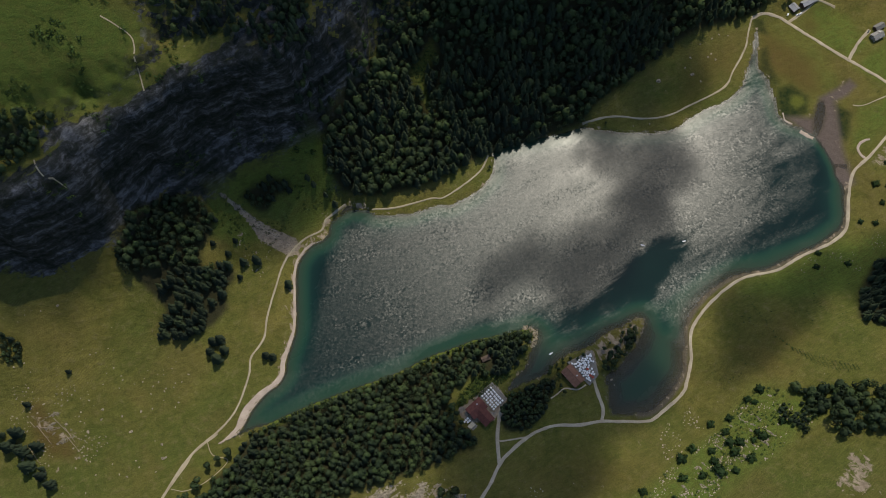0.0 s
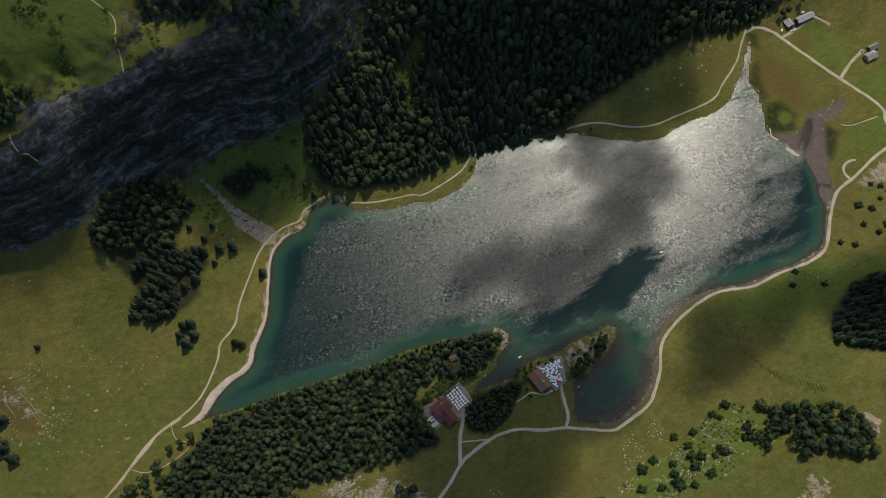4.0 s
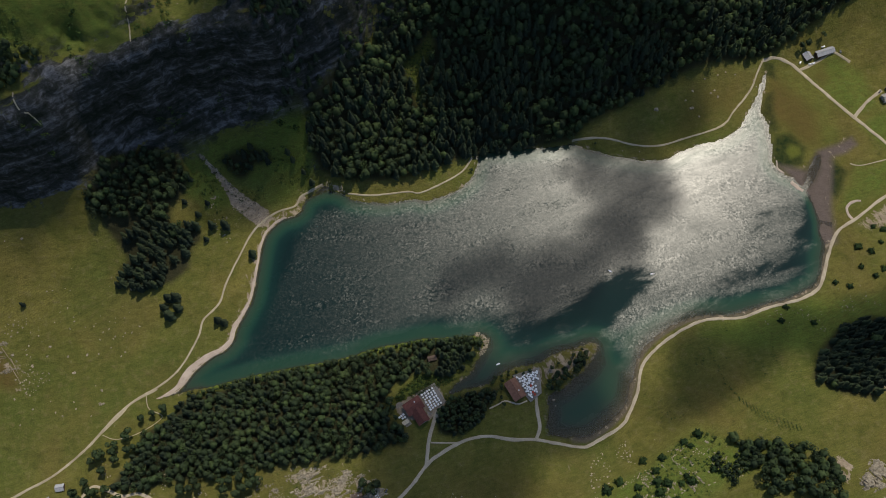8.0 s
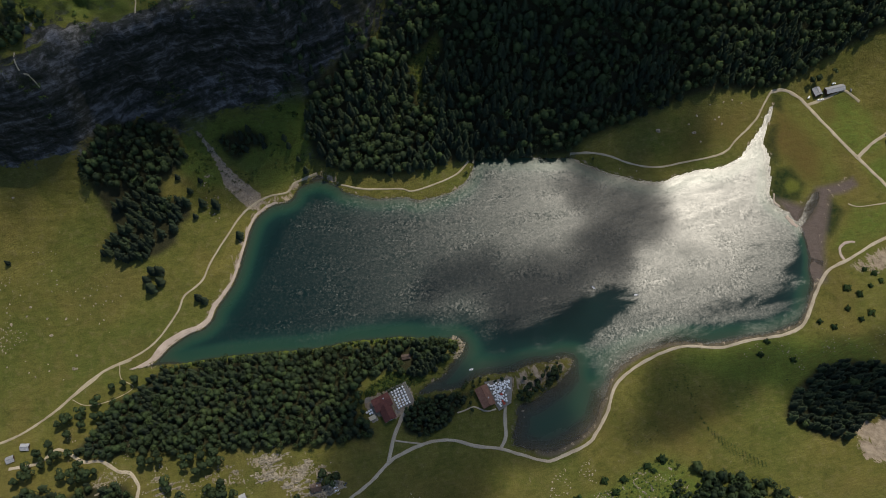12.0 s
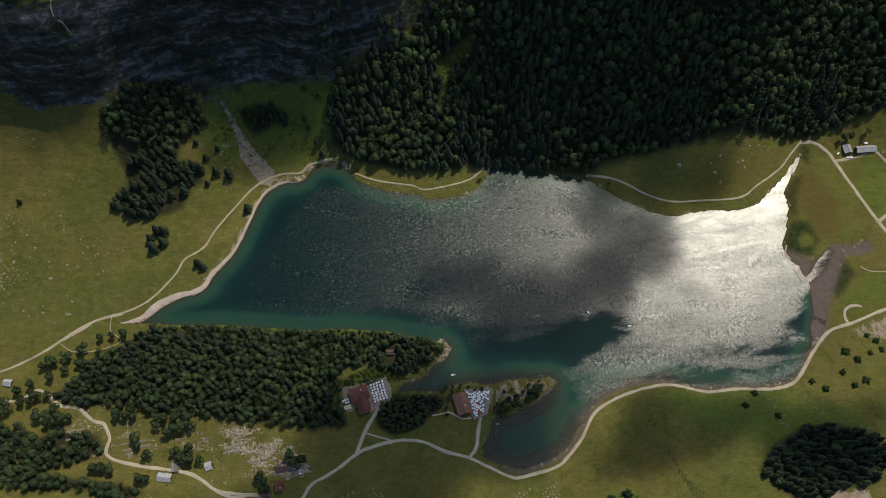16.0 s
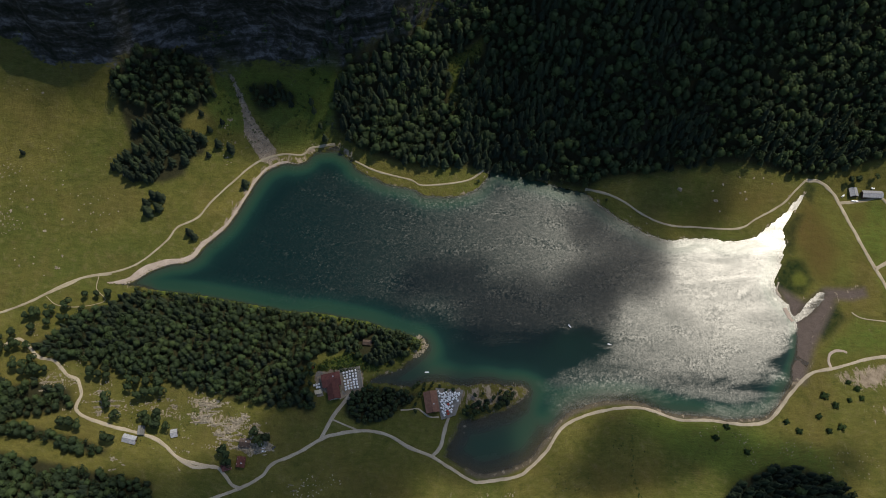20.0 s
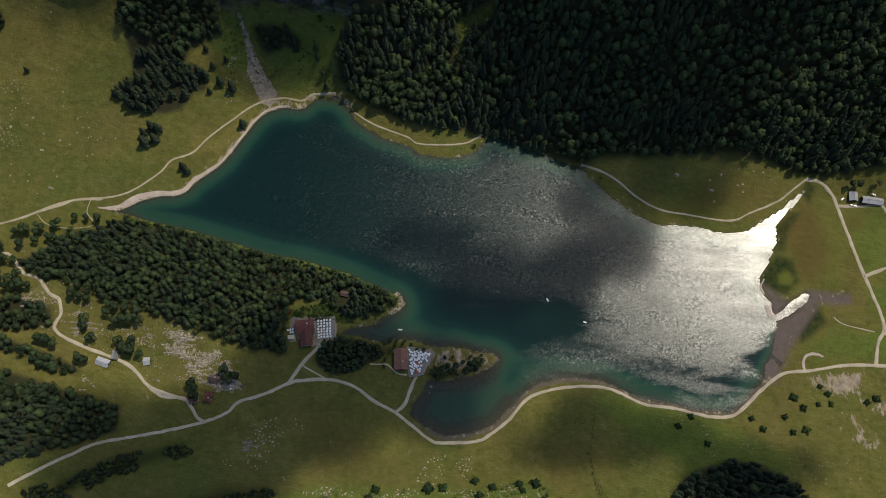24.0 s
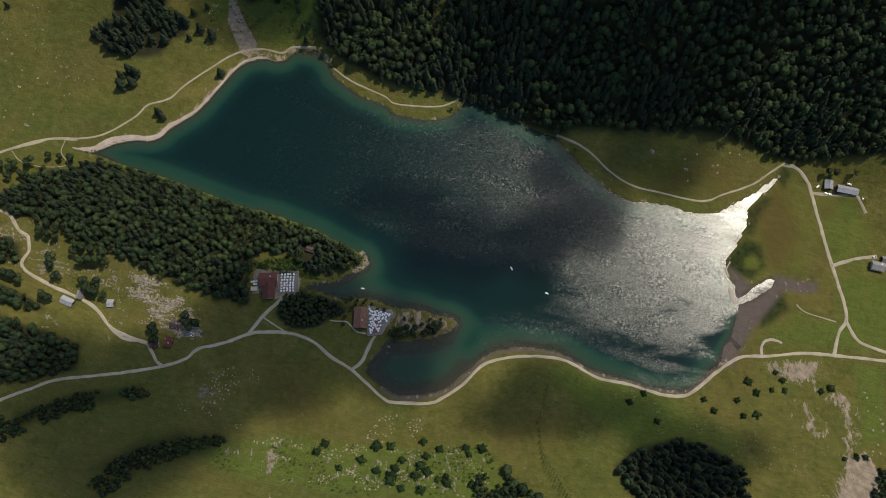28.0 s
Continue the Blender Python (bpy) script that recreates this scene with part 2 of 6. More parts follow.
    bare = ramp(t, calc(t, "ADD", calc(t, "MULTIPLY", attribute(t, "crag"), 0.62), calc(t, "MULTIPLY", calc(t, "SUBTRACT", noise_of(t, 0.055, 6, 0.6, 0.2, ((2.2, 0.8, 1.0), (0, 0, 0.72))), 0.5), 1.5)), (0.42, 0.0), (0.52, 1.0))
    cliff = calc(t, "MAXIMUM", ramp(t, steep, (0.50, 1.0), (0.60, 0.0)), bare)
    beds = noise_of(t, 0.045, 7, 0.68, 0.15, ((3.4, 0.8, 0.5), (0, 0, 0.72)))
    crag = noise_of(t, 0.12, 6, 0.7, 0.6)
    beds = calc(t, "ADD", calc(t, "MULTIPLY", beds, 0.6), calc(t, "MULTIPLY", crag, 0.4))
    rock = ramp(t, beds, (0.42, (0.018, 0.022, 0.014)), (0.51, (0.045, 0.046, 0.040)), (0.58, (0.12, 0.118, 0.115)), (0.70, (0.27, 0.265, 0.26)))
    rock = mix(t, 0.5, rock, ramp(t, fine, (0.3, 0.2), (0.7, 0.8)), "OVERLAY")
    c = mix(t, calc(t, "MULTIPLY", calc(t, "MULTIPLY", cliff, calc(t, "SUBTRACT", 1.0, calc(t, "MULTIPLY", wood, 0.75))), calc(t, "SUBTRACT", 1.0, lush)), c, rock)
    t.links.new(c, b.inputs["Base Color"])
    relief(t, b, calc(t, "ADD", fine, calc(t, "MULTIPLY", mid, 2.4)), 0.95, 0.8)
    return m


GROUND = ground_material()


def water_material():
    m, t, b = shader("lake_water", 1.0, 0.0)
    depth = attribute(t, "depth")
    cloudy = noise_of(t, 0.012, 4, 0.5, 0.5)
    d = calc(t, "ADD", depth, calc(t, "MULTIPLY", calc(t, "SUBTRACT", cloudy, 0.5), calc(t, "MULTIPLY", depth, 0.7)))
    c = ramp(t, calc(t, "DIVIDE", d, 12.0), (0.0, (0.052, 0.044, 0.028)), (0.025, (0.034, 0.042, 0.025)), (0.07, (0.024, 0.047, 0.026)), (0.17, (0.016, 0.048, 0.026)), (0.30, (0.010, 0.040, 0.024)), (0.50, (0.0045, 0.022, 0.016)), (1.0, (0.0022, 0.0130, 0.0100)))
    t.links.new(c, b.inputs["Base Color"])
    wind = attribute(t, "wind")
    rag = noise_of(t, 0.035, 9, 0.72, 0.5, ((2.8, 0.8, 1.0), (0, 0, 0.62)))
    broad = noise_of(t, 0.012, 3, 0.5, 0.3)
    gust = calc(t, "ADD", wind, calc(t, "MULTIPLY", calc(t, "SUBTRACT", rag, 0.5), 1.15))
    gust = calc(t, "ADD", gust, calc(t, "MULTIPLY", calc(t, "SUBTRACT", broad, 0.5), 0.4))
    gust = calc(t, "MAXIMUM", calc(t, "MULTIPLY", calc(t, "SUBTRACT", gust, 0.10), 1.33), 0.0)
    patches = noise_of(t, 0.17, 4, 0.75, 0.3, ((0.8, 1.3, 1.0), (0, 0, 0.5)))
    gust = calc(t, "MULTIPLY", gust, calc(t, "ADD", 1.0, calc(t, "MULTIPLY", calc(t, "SUBTRACT", patches, 0.5), 0.8)))
    gust = calc(t, "MAXIMUM", gust, 0.0)
    # ripples: little facets that each tilt their own way and glitter one by one
    geo = t.nodes.new("ShaderNodeNewGeometry")
    lean = geo.outputs["Normal"]
    flock = ramp(t, noise_of(t, 0.05, 5, 0.65, 0.3, ((2.4, 0.8, 1.0), (0, 0, 0.45))), (0.46, 0.12), (0.62, 1.0))
    for size, much in ((0.62, calc(t, "MULTIPLY", calc(t, "MULTIPLY", gust, flock), 0.115)), (1.1, calc(t, "MULTIPLY", gust, 0.07))):
        cells = node(t, "ShaderNodeTexVoronoi", Scale=size)
        cells.voronoi_dimensions = "2D"
        t.links.new(geo.outputs["Position"], cells.inputs["Vector"])
        tilt = t.nodes.new("ShaderNodeVectorMath")
        tilt.operation = "MULTIPLY_ADD"
        tilt.inputs[1].default_value, tilt.inputs[2].default_value = (1, 1, 0), (-0.5, -0.5, 0)
        t.links.new(cells.outputs["Color"], tilt.inputs[0])
        by = t.nodes.new("ShaderNodeVectorMath")
        by.operation = "SCALE"
        t.links.new(tilt.outputs[0], by.inputs[0])
        t.links.new(much, by.inputs["Scale"])
        total = t.nodes.new("ShaderNodeVectorMath")
        t.links.new(lean, total.inputs[0])
        t.links.new(by.outputs[0], total.inputs[1])
        lean = total.outputs[0]
    n = t.nodes.new("ShaderNodeVectorMath")
    n.operation = "NORMALIZE"
    t.links.new(lean, n.inputs[0])
    gloss = t.nodes.new("ShaderNodeBsdfGlossy")
    gloss.distribution = "BECKMANN"
    t.links.new(ramp(t, gust, (0.0, 0.17), (0.3, 0.255), (0.6, 0.30), (1.0, 0.355)), gloss.inputs["Roughness"])
    t.links.new(n.outputs[0], gloss.inputs["Normal"])
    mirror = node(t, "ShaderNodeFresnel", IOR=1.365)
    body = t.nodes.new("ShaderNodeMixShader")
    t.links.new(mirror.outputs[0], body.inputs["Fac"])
    clear = node(t, "ShaderNodeBsdfTransparent")
    both = t.nodes.new("ShaderNodeMixShader")
    t.links.new(ramp(t, d, (0.0, 0.5), (0.7, 1.0)), both.inputs["Fac"])
    t.links.new(clear.outputs[0], both.inputs[1])
    t.links.new(b.outputs[0], both.inputs[2])
    t.links.new(both.outputs[0], body.inputs[1])
    t.links.new(gloss.outputs[0], body.inputs[2])
    t.links.new(body.outputs[0], t.nodes["Material Output"].inputs["Surface"])
    return m


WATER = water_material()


def cloud_material():
    m, t, b = shader("cloud_vapour", 1.0, 0.0)
    b.inputs["Base Color"].default_value = (0.85, 0.86, 0.88, 1)
    thick = calc(t, "ADD", attribute(t, "thick"), calc(t, "MULTIPLY", calc(t, "SUBTRACT", noise_of(t, 0.02, 4), 0.5), 0.5))
    clear, glow, veil = (t.nodes.new("ShaderNodeBsdf" + k) for k in ("Transparent", "Translucent", "Diffuse"))
    body, both = t.nodes.new("ShaderNodeMixShader"), t.nodes.new("ShaderNodeMixShader")
    t.links.new(glow.outputs[0], body.inputs[1])
    t.links.new(veil.outputs[0], body.inputs[2])
    t.links.new(ramp(t, thick, (0.15, 0.0), (0.65, 0.48), (1.0, 0.64)), both.inputs["Fac"])
    t.links.new(clear.outputs[0], both.inputs[1])
    t.links.new(body.outputs[0], both.inputs[2])
    t.links.new(both.outputs[0], t.nodes["Material Output"].inputs["Surface"])
    return m


CLOUD = cloud_material()


# ---- the plan, in metres; the lake lies at height 0 ----
SHORE_BEACH = [(-261, 85.3), (-241.2, 98.6), (-230.1, 121.9), (-217.2, 139.7), (-205.3, 150), (-199.7, 161.8), (-199.8, 174.6), (-195.1, 195.9), (-192.9, 211), (-194.3, 231.3), (-196.8, 253.7), (-198.4, 268.4), (-197.7, 285.4), (-192, 297.6), (-184.1, 307.9), (-172.3, 314.4), (-166.3, 322), (-166.7, 331.3), (-161.2, 339.5), (-145.6, 351.3), (-133.1, 352.6)]
SHORE_NORTH = [(-120.1, 351.4), (-111.8, 346.8), (-94.7, 347.8), (-75.3, 349.1), (-59, 355.2), (-42.6, 361.2), (-30.9, 360.1), (-18, 367.7), (-4.1, 376.2), (11.5, 392), (17, 405.6), (16.5, 420.2), (15.9, 430.1), (31.7, 435.6), (65.4, 446), (99.8, 455.3), (122.5, 463), (148.1, 459.7), (168.6, 458.1), (184.6, 458.8), (205.4, 458.7), (225.7, 463.6), (240.5, 474.9), (261, 489.1), (281.4, 498.6), (296.9, 508.9), (308.4, 524.2), (312.6, 538.8), (321.5, 562.5), (324.8, 583.5), (329.9, 600.2)]
SHORE_DELTA = [(332.5, 590.8), (330.3, 566.3), (330.2, 546.6), (340, 531.2), (347, 502.8), (349.7, 483.7), (360.5, 474.2), (376, 476.1), (388.3, 492.9), (394.5, 504.7), (405.1, 507.9), (416.6, 512.8), (422.7, 522.8), (429.9, 531.3), (436.5, 525.7), (430.6, 517.5), (418.4, 508.5), (413.5, 497.1), (410.1, 483.8), (409.6, 470.7), (408, 453.3), (414.3, 437.7), (420.6, 422.2)]
SHORE_SOUTH = [(417.2, 403.5), (411.4, 384.2), (410.5, 364.8), (405.3, 347.9), (394.6, 337.7), (375.5, 323.8), (358.9, 316.1), (337.9, 304.3), (321.9, 295.7), (305.7, 291.7), (289.5, 287.7), (275.1, 281.5), (255.8, 267.4), (241.5, 252.2), (231.3, 236.9), (226.6, 220.2), (226, 203.5), (224.6, 188.5), (221.2, 173.3), (206, 151.8), (189.8, 136.5), (175.6, 132.6), (160.1, 131.6), (147.1, 132.3), (144.4, 143.4), (143.4, 155.5), (140.6, 165.1), (143.8, 173.8)]
SHORE_POINTS = [(155.8, 182.7), (166.7, 197.2), (174.2, 206.6), (180, 219.6), (183.8, 233.9), (174, 233.8), (161, 224.8), (146, 218.9), (125.1, 201.7), (106, 193.7), (91.2, 184.8), (79.4, 171.1), (67.2, 164.6), (53.7, 158.5), (38.4, 149.9), (44, 163.8), (55.9, 175.8), (59.4, 187.7), (63, 201.3), (67.4, 215.8), (56.9, 219.5), (40.5, 214.4), (23.7, 209.7), (2.7, 204.7), (-21.9, 194.5), (-46.7, 184.3), (-68.7, 171.3), (-92.7, 160.1), (-124.6, 147.7), (-155.7, 134.4), (-186.5, 120.5), (-209.4, 107.8), (-228.9, 100.2), (-246.5, 90.8)]
ROAD_MAIN = [(-90.7, -158), (-79.6, -120.8), (-74.2, -107.6), (-65.6, -85.3), (-34.6, -45.7), (-5.8, -6.2), (5, 14.7), (6.9, 30.3), (22.1, 53.9), (32.2, 76.1), (43.6, 90), (61.6, 105.4), (84.5, 116.3), (114.9, 119.2), (136.7, 123.8), (158.8, 124.7), (182.7, 125.6), (193.5, 131.1), (219.4, 154.7), (225.7, 168.5), (231.5, 193.1), (232.3, 218.3), (240.1, 236.1), (259.2, 258.9), (282, 278.1), (298.4, 286.3), (330.4, 294.7), (355.7, 310.6), (377.6, 320.9), (393.1, 329.8), (405.4, 340.6), (411, 354.9), (416.2, 385.4), (424.3, 413.4), (445.1, 434.6), (469.3, 461.5), (496.7, 484), (538.8, 515.8)]
ROAD_INN_A = [(32.2, 76.1), (30, 94.6), (29.5, 112), (31.5, 126.5), (33.1, 134.8)]
PATH_SHORT = [(31.6, 99.2), (44.3, 101.5), (59.9, 104.6)]
ROAD_INN_B = [(136.7, 123.8), (137.9, 137.4), (132.1, 156.1), (129.4, 166.5), (127.7, 175)]
ROAD_HUTS = [(-290.5, -12.3), (-260, -15.6), (-242.8, -9.8), (-221.5, -13.7), (-209.4, -11.7), (-195.5, -20.5), (-190, -33.8), (-176.6, -35.9), (-148.8, -28.4), (-117.5, -17.5), (-99.9, -14.2), (-74.8, -16.9), (-55.6, -11), (-37.5, -3)]
ROAD_HUTS_END = [(-75.3, -17.3), (-56.2, -15.3), (-40.1, -3.6), (-25.1, -5.6), (-15.1, -8.4), (-4.3, -6.3)]
PATH_EAST = [(-310.1, 27.7), (-292.2, 59.5), (-282.5, 78.2), (-259.4, 101.8), (-245.7, 123.5), (-236.9, 157.7), (-236.5, 176.3), (-225.2, 198.3), (-223.7, 223.4), (-217.3, 260.5), (-209.9, 289), (-193.6, 310.9), (-173.6, 324.9), (-168.5, 338), (-147.7, 354.4)]
PATH_EAST_END = [(-308.3, 29.9), (-295.3, 58.5), (-283.8, 76.2), (-263.3, 95.8)]
PATH_HOOK = [(-118.4, 351.6), (-89.8, 354.7), (-52.2, 366.6), (-36.9, 369), (-11, 388), (3.9, 403.7), (11.5, 421.7)]
PATH_NORTH = [(119.9, 465.3), (142.7, 472.3), (165, 475.7), (191.3, 474.8), (220.1, 480.2), (247.8, 495.2), (285.7, 518), (298.9, 541.1), (314.6, 571.4), (320.1, 594.2), (324.7, 611.7)]
ROAD_WEST = [(324.7, 611.7), (338.3, 618), (358.7, 614.9), (371.8, 606.2), (397.8, 586.4), (423.7, 566.8), (449.6, 548.7), (479.2, 525.8), (484.6, 505.6), (494, 483.3)]
ROAD_FARM = [(433.5, 557.2), (447.9, 581.4), (463.9, 600.9)]
ROAD_WEST_B = [(482.3, 520.3), (505.4, 512.9), (533.6, 523.3)]
TRACK_FARM = [(369.3, 609.5), (389.6, 625.1), (403.7, 637.5), (425.6, 630.7)]
PATH_TIP = [(-272.9, 87.1), (-264.9, 73.7), (-248.2, 68.3), (-265.1, 48), (-285.6, 36.8), (-301.4, 37.7)]
F_RIDGE = [(-273.5, -9.1), (-262, 17.6), (-259.3, 49.8), (-240, 67.5), (-231, 89.3), (-151.4, 133), (-82.7, 160.2), (-16.1, 190.2), (40, 213.3), (53.1, 207.9), (43.4, 182), (31.9, 166.1), (4.2, 167.1), (-30.2, 144.6), (-27.4, 128.8), (-11.4, 124.3), (-1.1, 100.6), (-39.6, 70), (-94.3, 50.2), (-133.5, 37.5), (-176.2, 19.2), (-217, 7.4), (-252.1, -11.5)]
F_MID = [(35.6, 112.3), (32.7, 131.9), (46, 149.4), (72.2, 161.5), (88.6, 168.7), (87.5, 154.8), (76.9, 132.1), (61.6, 113.7), (44.7, 109.3)]
F_TIP = [(135.4, 173.9), (139.7, 186.5), (154.9, 205.2), (168.1, 221.7), (177.2, 223.4), (171.2, 209.7), (164.1, 195.6), (143.8, 173.8)]
F_SMALL = [(-257, 345), (-244, 357), (-223, 368), (-206, 366), (-205, 358), (-220, 353), (-229, 337), (-238, 334)]
F_SE = [(393.0, 234.0), (403.0, 266.0), (424.0, 298.0), (456.0, 315.0), (486.0, 320.0), (503.0, 300.0), (490.0, 266.0), (462.0, 250.0), (446.0, 222.0), (418.0, 222.0)]
F_SE_B = [(316.7, 161), (345.9, 154.8), (370.8, 173.3), (393.6, 157.9), (411.3, 134.5), (401.3, 107), (367.1, 115.6), (348.9, 109.5), (336.1, 131.1)]
F_NE_LEFT = [(-310, -66), (-288, -50), (-268, -50), (-238, -64), (-236, -92), (-262, -112), (-300, -110)]
F_NE_A = [(-265.7, -61.7), (-246.2, -35.6), (-207.7, -23), (-191, -34.4), (-239.1, -84.8)]
F_NE_B = [(-260, -120), (-191, -95), (-161, -82), (-139, -75), (-118, -63), (-79, -49), (-61, -67), (-120, -160), (-240, -200)]
F_NORTH_EDGE = [(-170.2, 435.5), (-169.5, 414.3), (-165.5, 382), (-151.3, 364.8), (-115.5, 365.1), (-76.5, 374.4), (-24.4, 399.5), (14, 426.7), (68.5, 445), (121.7, 466.5), (128.2, 479.8), (163.4, 511.5), (198.4, 542.6), (223.6, 565.1), (261.3, 587), (311.8, 611.4), (334.4, 622.4), (360.8, 650.2), (390.7, 678)]
SCREE = [(-277, 342), (-273, 344), (-257, 336), (-245, 328), (-234, 324), (-217, 317), (-199, 312), (-193, 307), (-201, 292), (-221, 297), (-240, 308), (-250, 322), (-268, 337)]
LUSH_SE = [(247.7, 117.3), (287.9, 162.9), (317, 156.5), (316.3, 127.5), (273.3, 94.5), (233.2, 50.9), (203.4, 50)]
NORTH_WOOD = F_NORTH_EDGE[2:] + [(520, 790), (700, 1000), (400, 1200), (60, 1000), (-20, 640), (-62, 545), (-95, 505), (-142, 452), (-164, 418)]
BAY = [(137, 120), (136, 180), (160, 205), (190, 232), (225, 215), (240, 190), (232, 160), (200, 120)]
DELTA_FLAT = [(335, 575), (322, 600), (345, 600), (450, 535), (425, 415), (405, 425), (380, 455), (350, 480), (335, 520)]
STEEP_SHORE = [(-215, 112), (-190, 126), (-124, 155), (-68, 180), (-22, 202), (23, 217), (55, 226), (60, 214), (0, 195), (-70, 165), (-150, 128), (-205, 102)]
FOREST_SHORE = [(20, 428), (60, 438), (125, 458), (128, 470), (60, 452), (15, 436)]
SHOAL = [(60, 222), (100, 222), (150, 238), (200, 262), (250, 290), (300, 312), (330, 318), (255, 262), (228, 222), (190, 240), (160, 215), (100, 185), (45, 155), (50, 180)]
ROCKFIELD = [(-103, 34), (-94, 45), (-71, 43), (-49, 50), (-21, 52), (-33, 32), (-56, 24), (-80, 24)]
BARE_B = [(496, 437), (525, 456), (544, 456), (549, 439), (541, 437), (529, 442)]
BARE_C = [(485, 414), (512, 433), (536, 401), (523, 392), (504, 402), (495, 402)]
BARE_D = [(546, 421), (552, 442), (571, 414), (574, 397), (600, 350), (570, 330), (557, 406)]
BARE_E = [(446, 426), (482, 463), (498, 450), (492, 438), (470, 426), (454, 419)]
STONY = [(SCREE, 1.0, 2.0), (ROCKFIELD, 0.46, 8.0), (BARE_B, 0.58, 13.0), (BARE_C, 0.52, 15.0), (BARE_D, 0.56, 15.0), (BARE_E, 0.72, 11.0), ([(0, 118), (-16, 126), (3, 143), (22, 160), (40, 143), (34, 128), (20, 118)], 0.8, 3.0), ([(-441, 111), (-402, 125), (-377, 82), (-411, 47), (-440, 84)], 0.22, 10.0), ([(123, 27), (148, 22), (156, 6), (146, -4)], 0.5, 5.0), ([(112, 190), (140, 214), (162, 226), (185, 236), (180, 222), (168, 205), (150, 188), (128, 180)], 0.58, 5.0)]
SLOPE_LUSH = [(76, -40), (127, 23), (200, 77), (269, 135), (323, 156), (350, 140), (200, 19), (113, -34)]
LUSH = [(LUSH_SE, 0.9, 12.0), (SLOPE_LUSH, 0.9, 9.0), ([(372, 600), (403, 636), (440, 620), (460, 580), (436, 560)], 0.8, 8.0), ([(440, 550), (500, 600), (560, 580), (520, 520), (485, 520)], 0.85, 8.0),
        ([(425, 440), (440, 500), (480, 500), (470, 470)], 0.7, 8.0), ([(290, 266), (305, 276), (360, 312), (420, 332), (470, 346), (482, 324), (404, 268), (340, 260)], 0.85, 10.0), ([(-20, 128), (4, 165), (30, 172), (10, 150)], 0.8, 5.0), ([(-440, 320), (-380, 360), (-330, 380), (-310, 440), (-420, 470), (-520, 380)], 1.0, 15.0), ([(-285, 345), (-240, 372), (-215, 385), (-175, 410), (-150, 400), (-160, 360), (-240, 330)], 0.85, 9.0), ([(-110, 490), (-60, 500), (-60, 470), (-100, 450)], 0.8, 8.0)]
WET = [([(335, 600), (352, 560), (350, 500), (375, 490), (420, 530), (400, 580), (360, 608)], 0.2, 14.0), ([(225, 480), (250, 490), (300, 545), (300, 580), (240, 540)], 0.55, 20.0), ([(270, 200), (330, 235), (350, 215), (300, 170)], 0.5, 25.0), ([(60, 70), (120, 95), (180, 70), (120, 30)], 0.4, 30.0)]
CALM = [([(-55, 190), (8, 232), (71, 252), (124, 272), (160, 298), (200, 325), (250, 345), (240, 318), (205, 272), (196, 248), (225, 190), (150, 130), (40, 150), (-60, 175)], 0.80, 24.0),
        ([(245, 268), (285, 306), (312, 335), (335, 350), (372, 368), (420, 410), (420, 340), (330, 290), (260, 250)], 0.30, 24.0),
        ([(-176, 190), (-168, 240), (-160, 290), (-150, 318), (-120, 338), (-110, 352), (-150, 365), (-215, 330), (-215, 150), (-192, 165)], 0.85, 14.0),
        ([(-205, 118), (-120, 160), (-60, 190), (-10, 208), (-16, 190), (-110, 145), (-215, 95)], 0.5, 14.0),
        ([(392, 505), (385, 470), (395, 430), (380, 400), (420, 400), (440, 540)], 0.55, 10.0), ([(20, 400), (60, 425), (130, 440), (125, 465), (15, 440)], 0.3, 14.0)]
BREEZE = [([(225, 470), (300, 480), (330, 470), (345, 495), (335, 530), (325, 610), (300, 520)], -0.15, 16.0), ([(196, 256), (212, 262), (262, 330), (300, 352), (250, 362), (206, 300)], 0.35, 12.0), ([(300, 312), (375, 345), (380, 362), (305, 325)], 0.35, 6.0)]
LAKE_SHADE = [(214, 446, 16), (204, 424, 26), (236, 418, 16), (192, 392, 28), (166, 362, 24), (205, 362, 20), (128, 330, 22), (92, 302, 22), (60, 300, 26), (60, 326, 14), (20, 284, 22), (112, 276, 20), (36, 424, 14), (150, 300, 24), (150, 432, 16), (120, 446, 14), (182, 452, 20), (152, 446, 16), (208, 456, 14), (192, 345, 20), (170, 322, 16)]
# patches of an added, out-of-view cloud that darkens the forest slope
SLOPE_SHADE = [(110, 512, 30), (60, 500, 28), (150, 545, 36), (20, 480, 24), (190, 570, 24), (160, 650, 50), (185, 497, 22), (155, 483, 16), (-70, 530, 36), (-20, 525, 40), (40, 530, 40), (100, 560, 42), (160, 600, 40), (0, 590, 50), (80, 640, 55), (-60, 600, 45), (-130, 520, 40), (-190, 500, 36), (-190, 440, 26), (-150, 470, 28), (300, 720, 45), (400, 790, 50), (220, 680, 40)]
# added cloud patches that deepen the cliff's own shade and the forest edge
CLIFF_SHADE = [(-490, 266, 16), (-440, 286, 16), (-400, 304, 16), (-372, 330, 14), (-325, 358, 20), (-290, 396, 16), (-245, 418, 18), (-215, 425, 22), (-190, 430, 12), (-180, 455, 24), (-235, 450, 20), (-150, 500, 26), (-205, 480, 24), (70, 492, 18), (30, 520, 22), (120, 530, 20), (0, 560, 26), (100, 590, 28), (-30, 510, 20), (240, 545, 20), (214, 520, 22), (252, 528, 18), (190, 500, 16)]
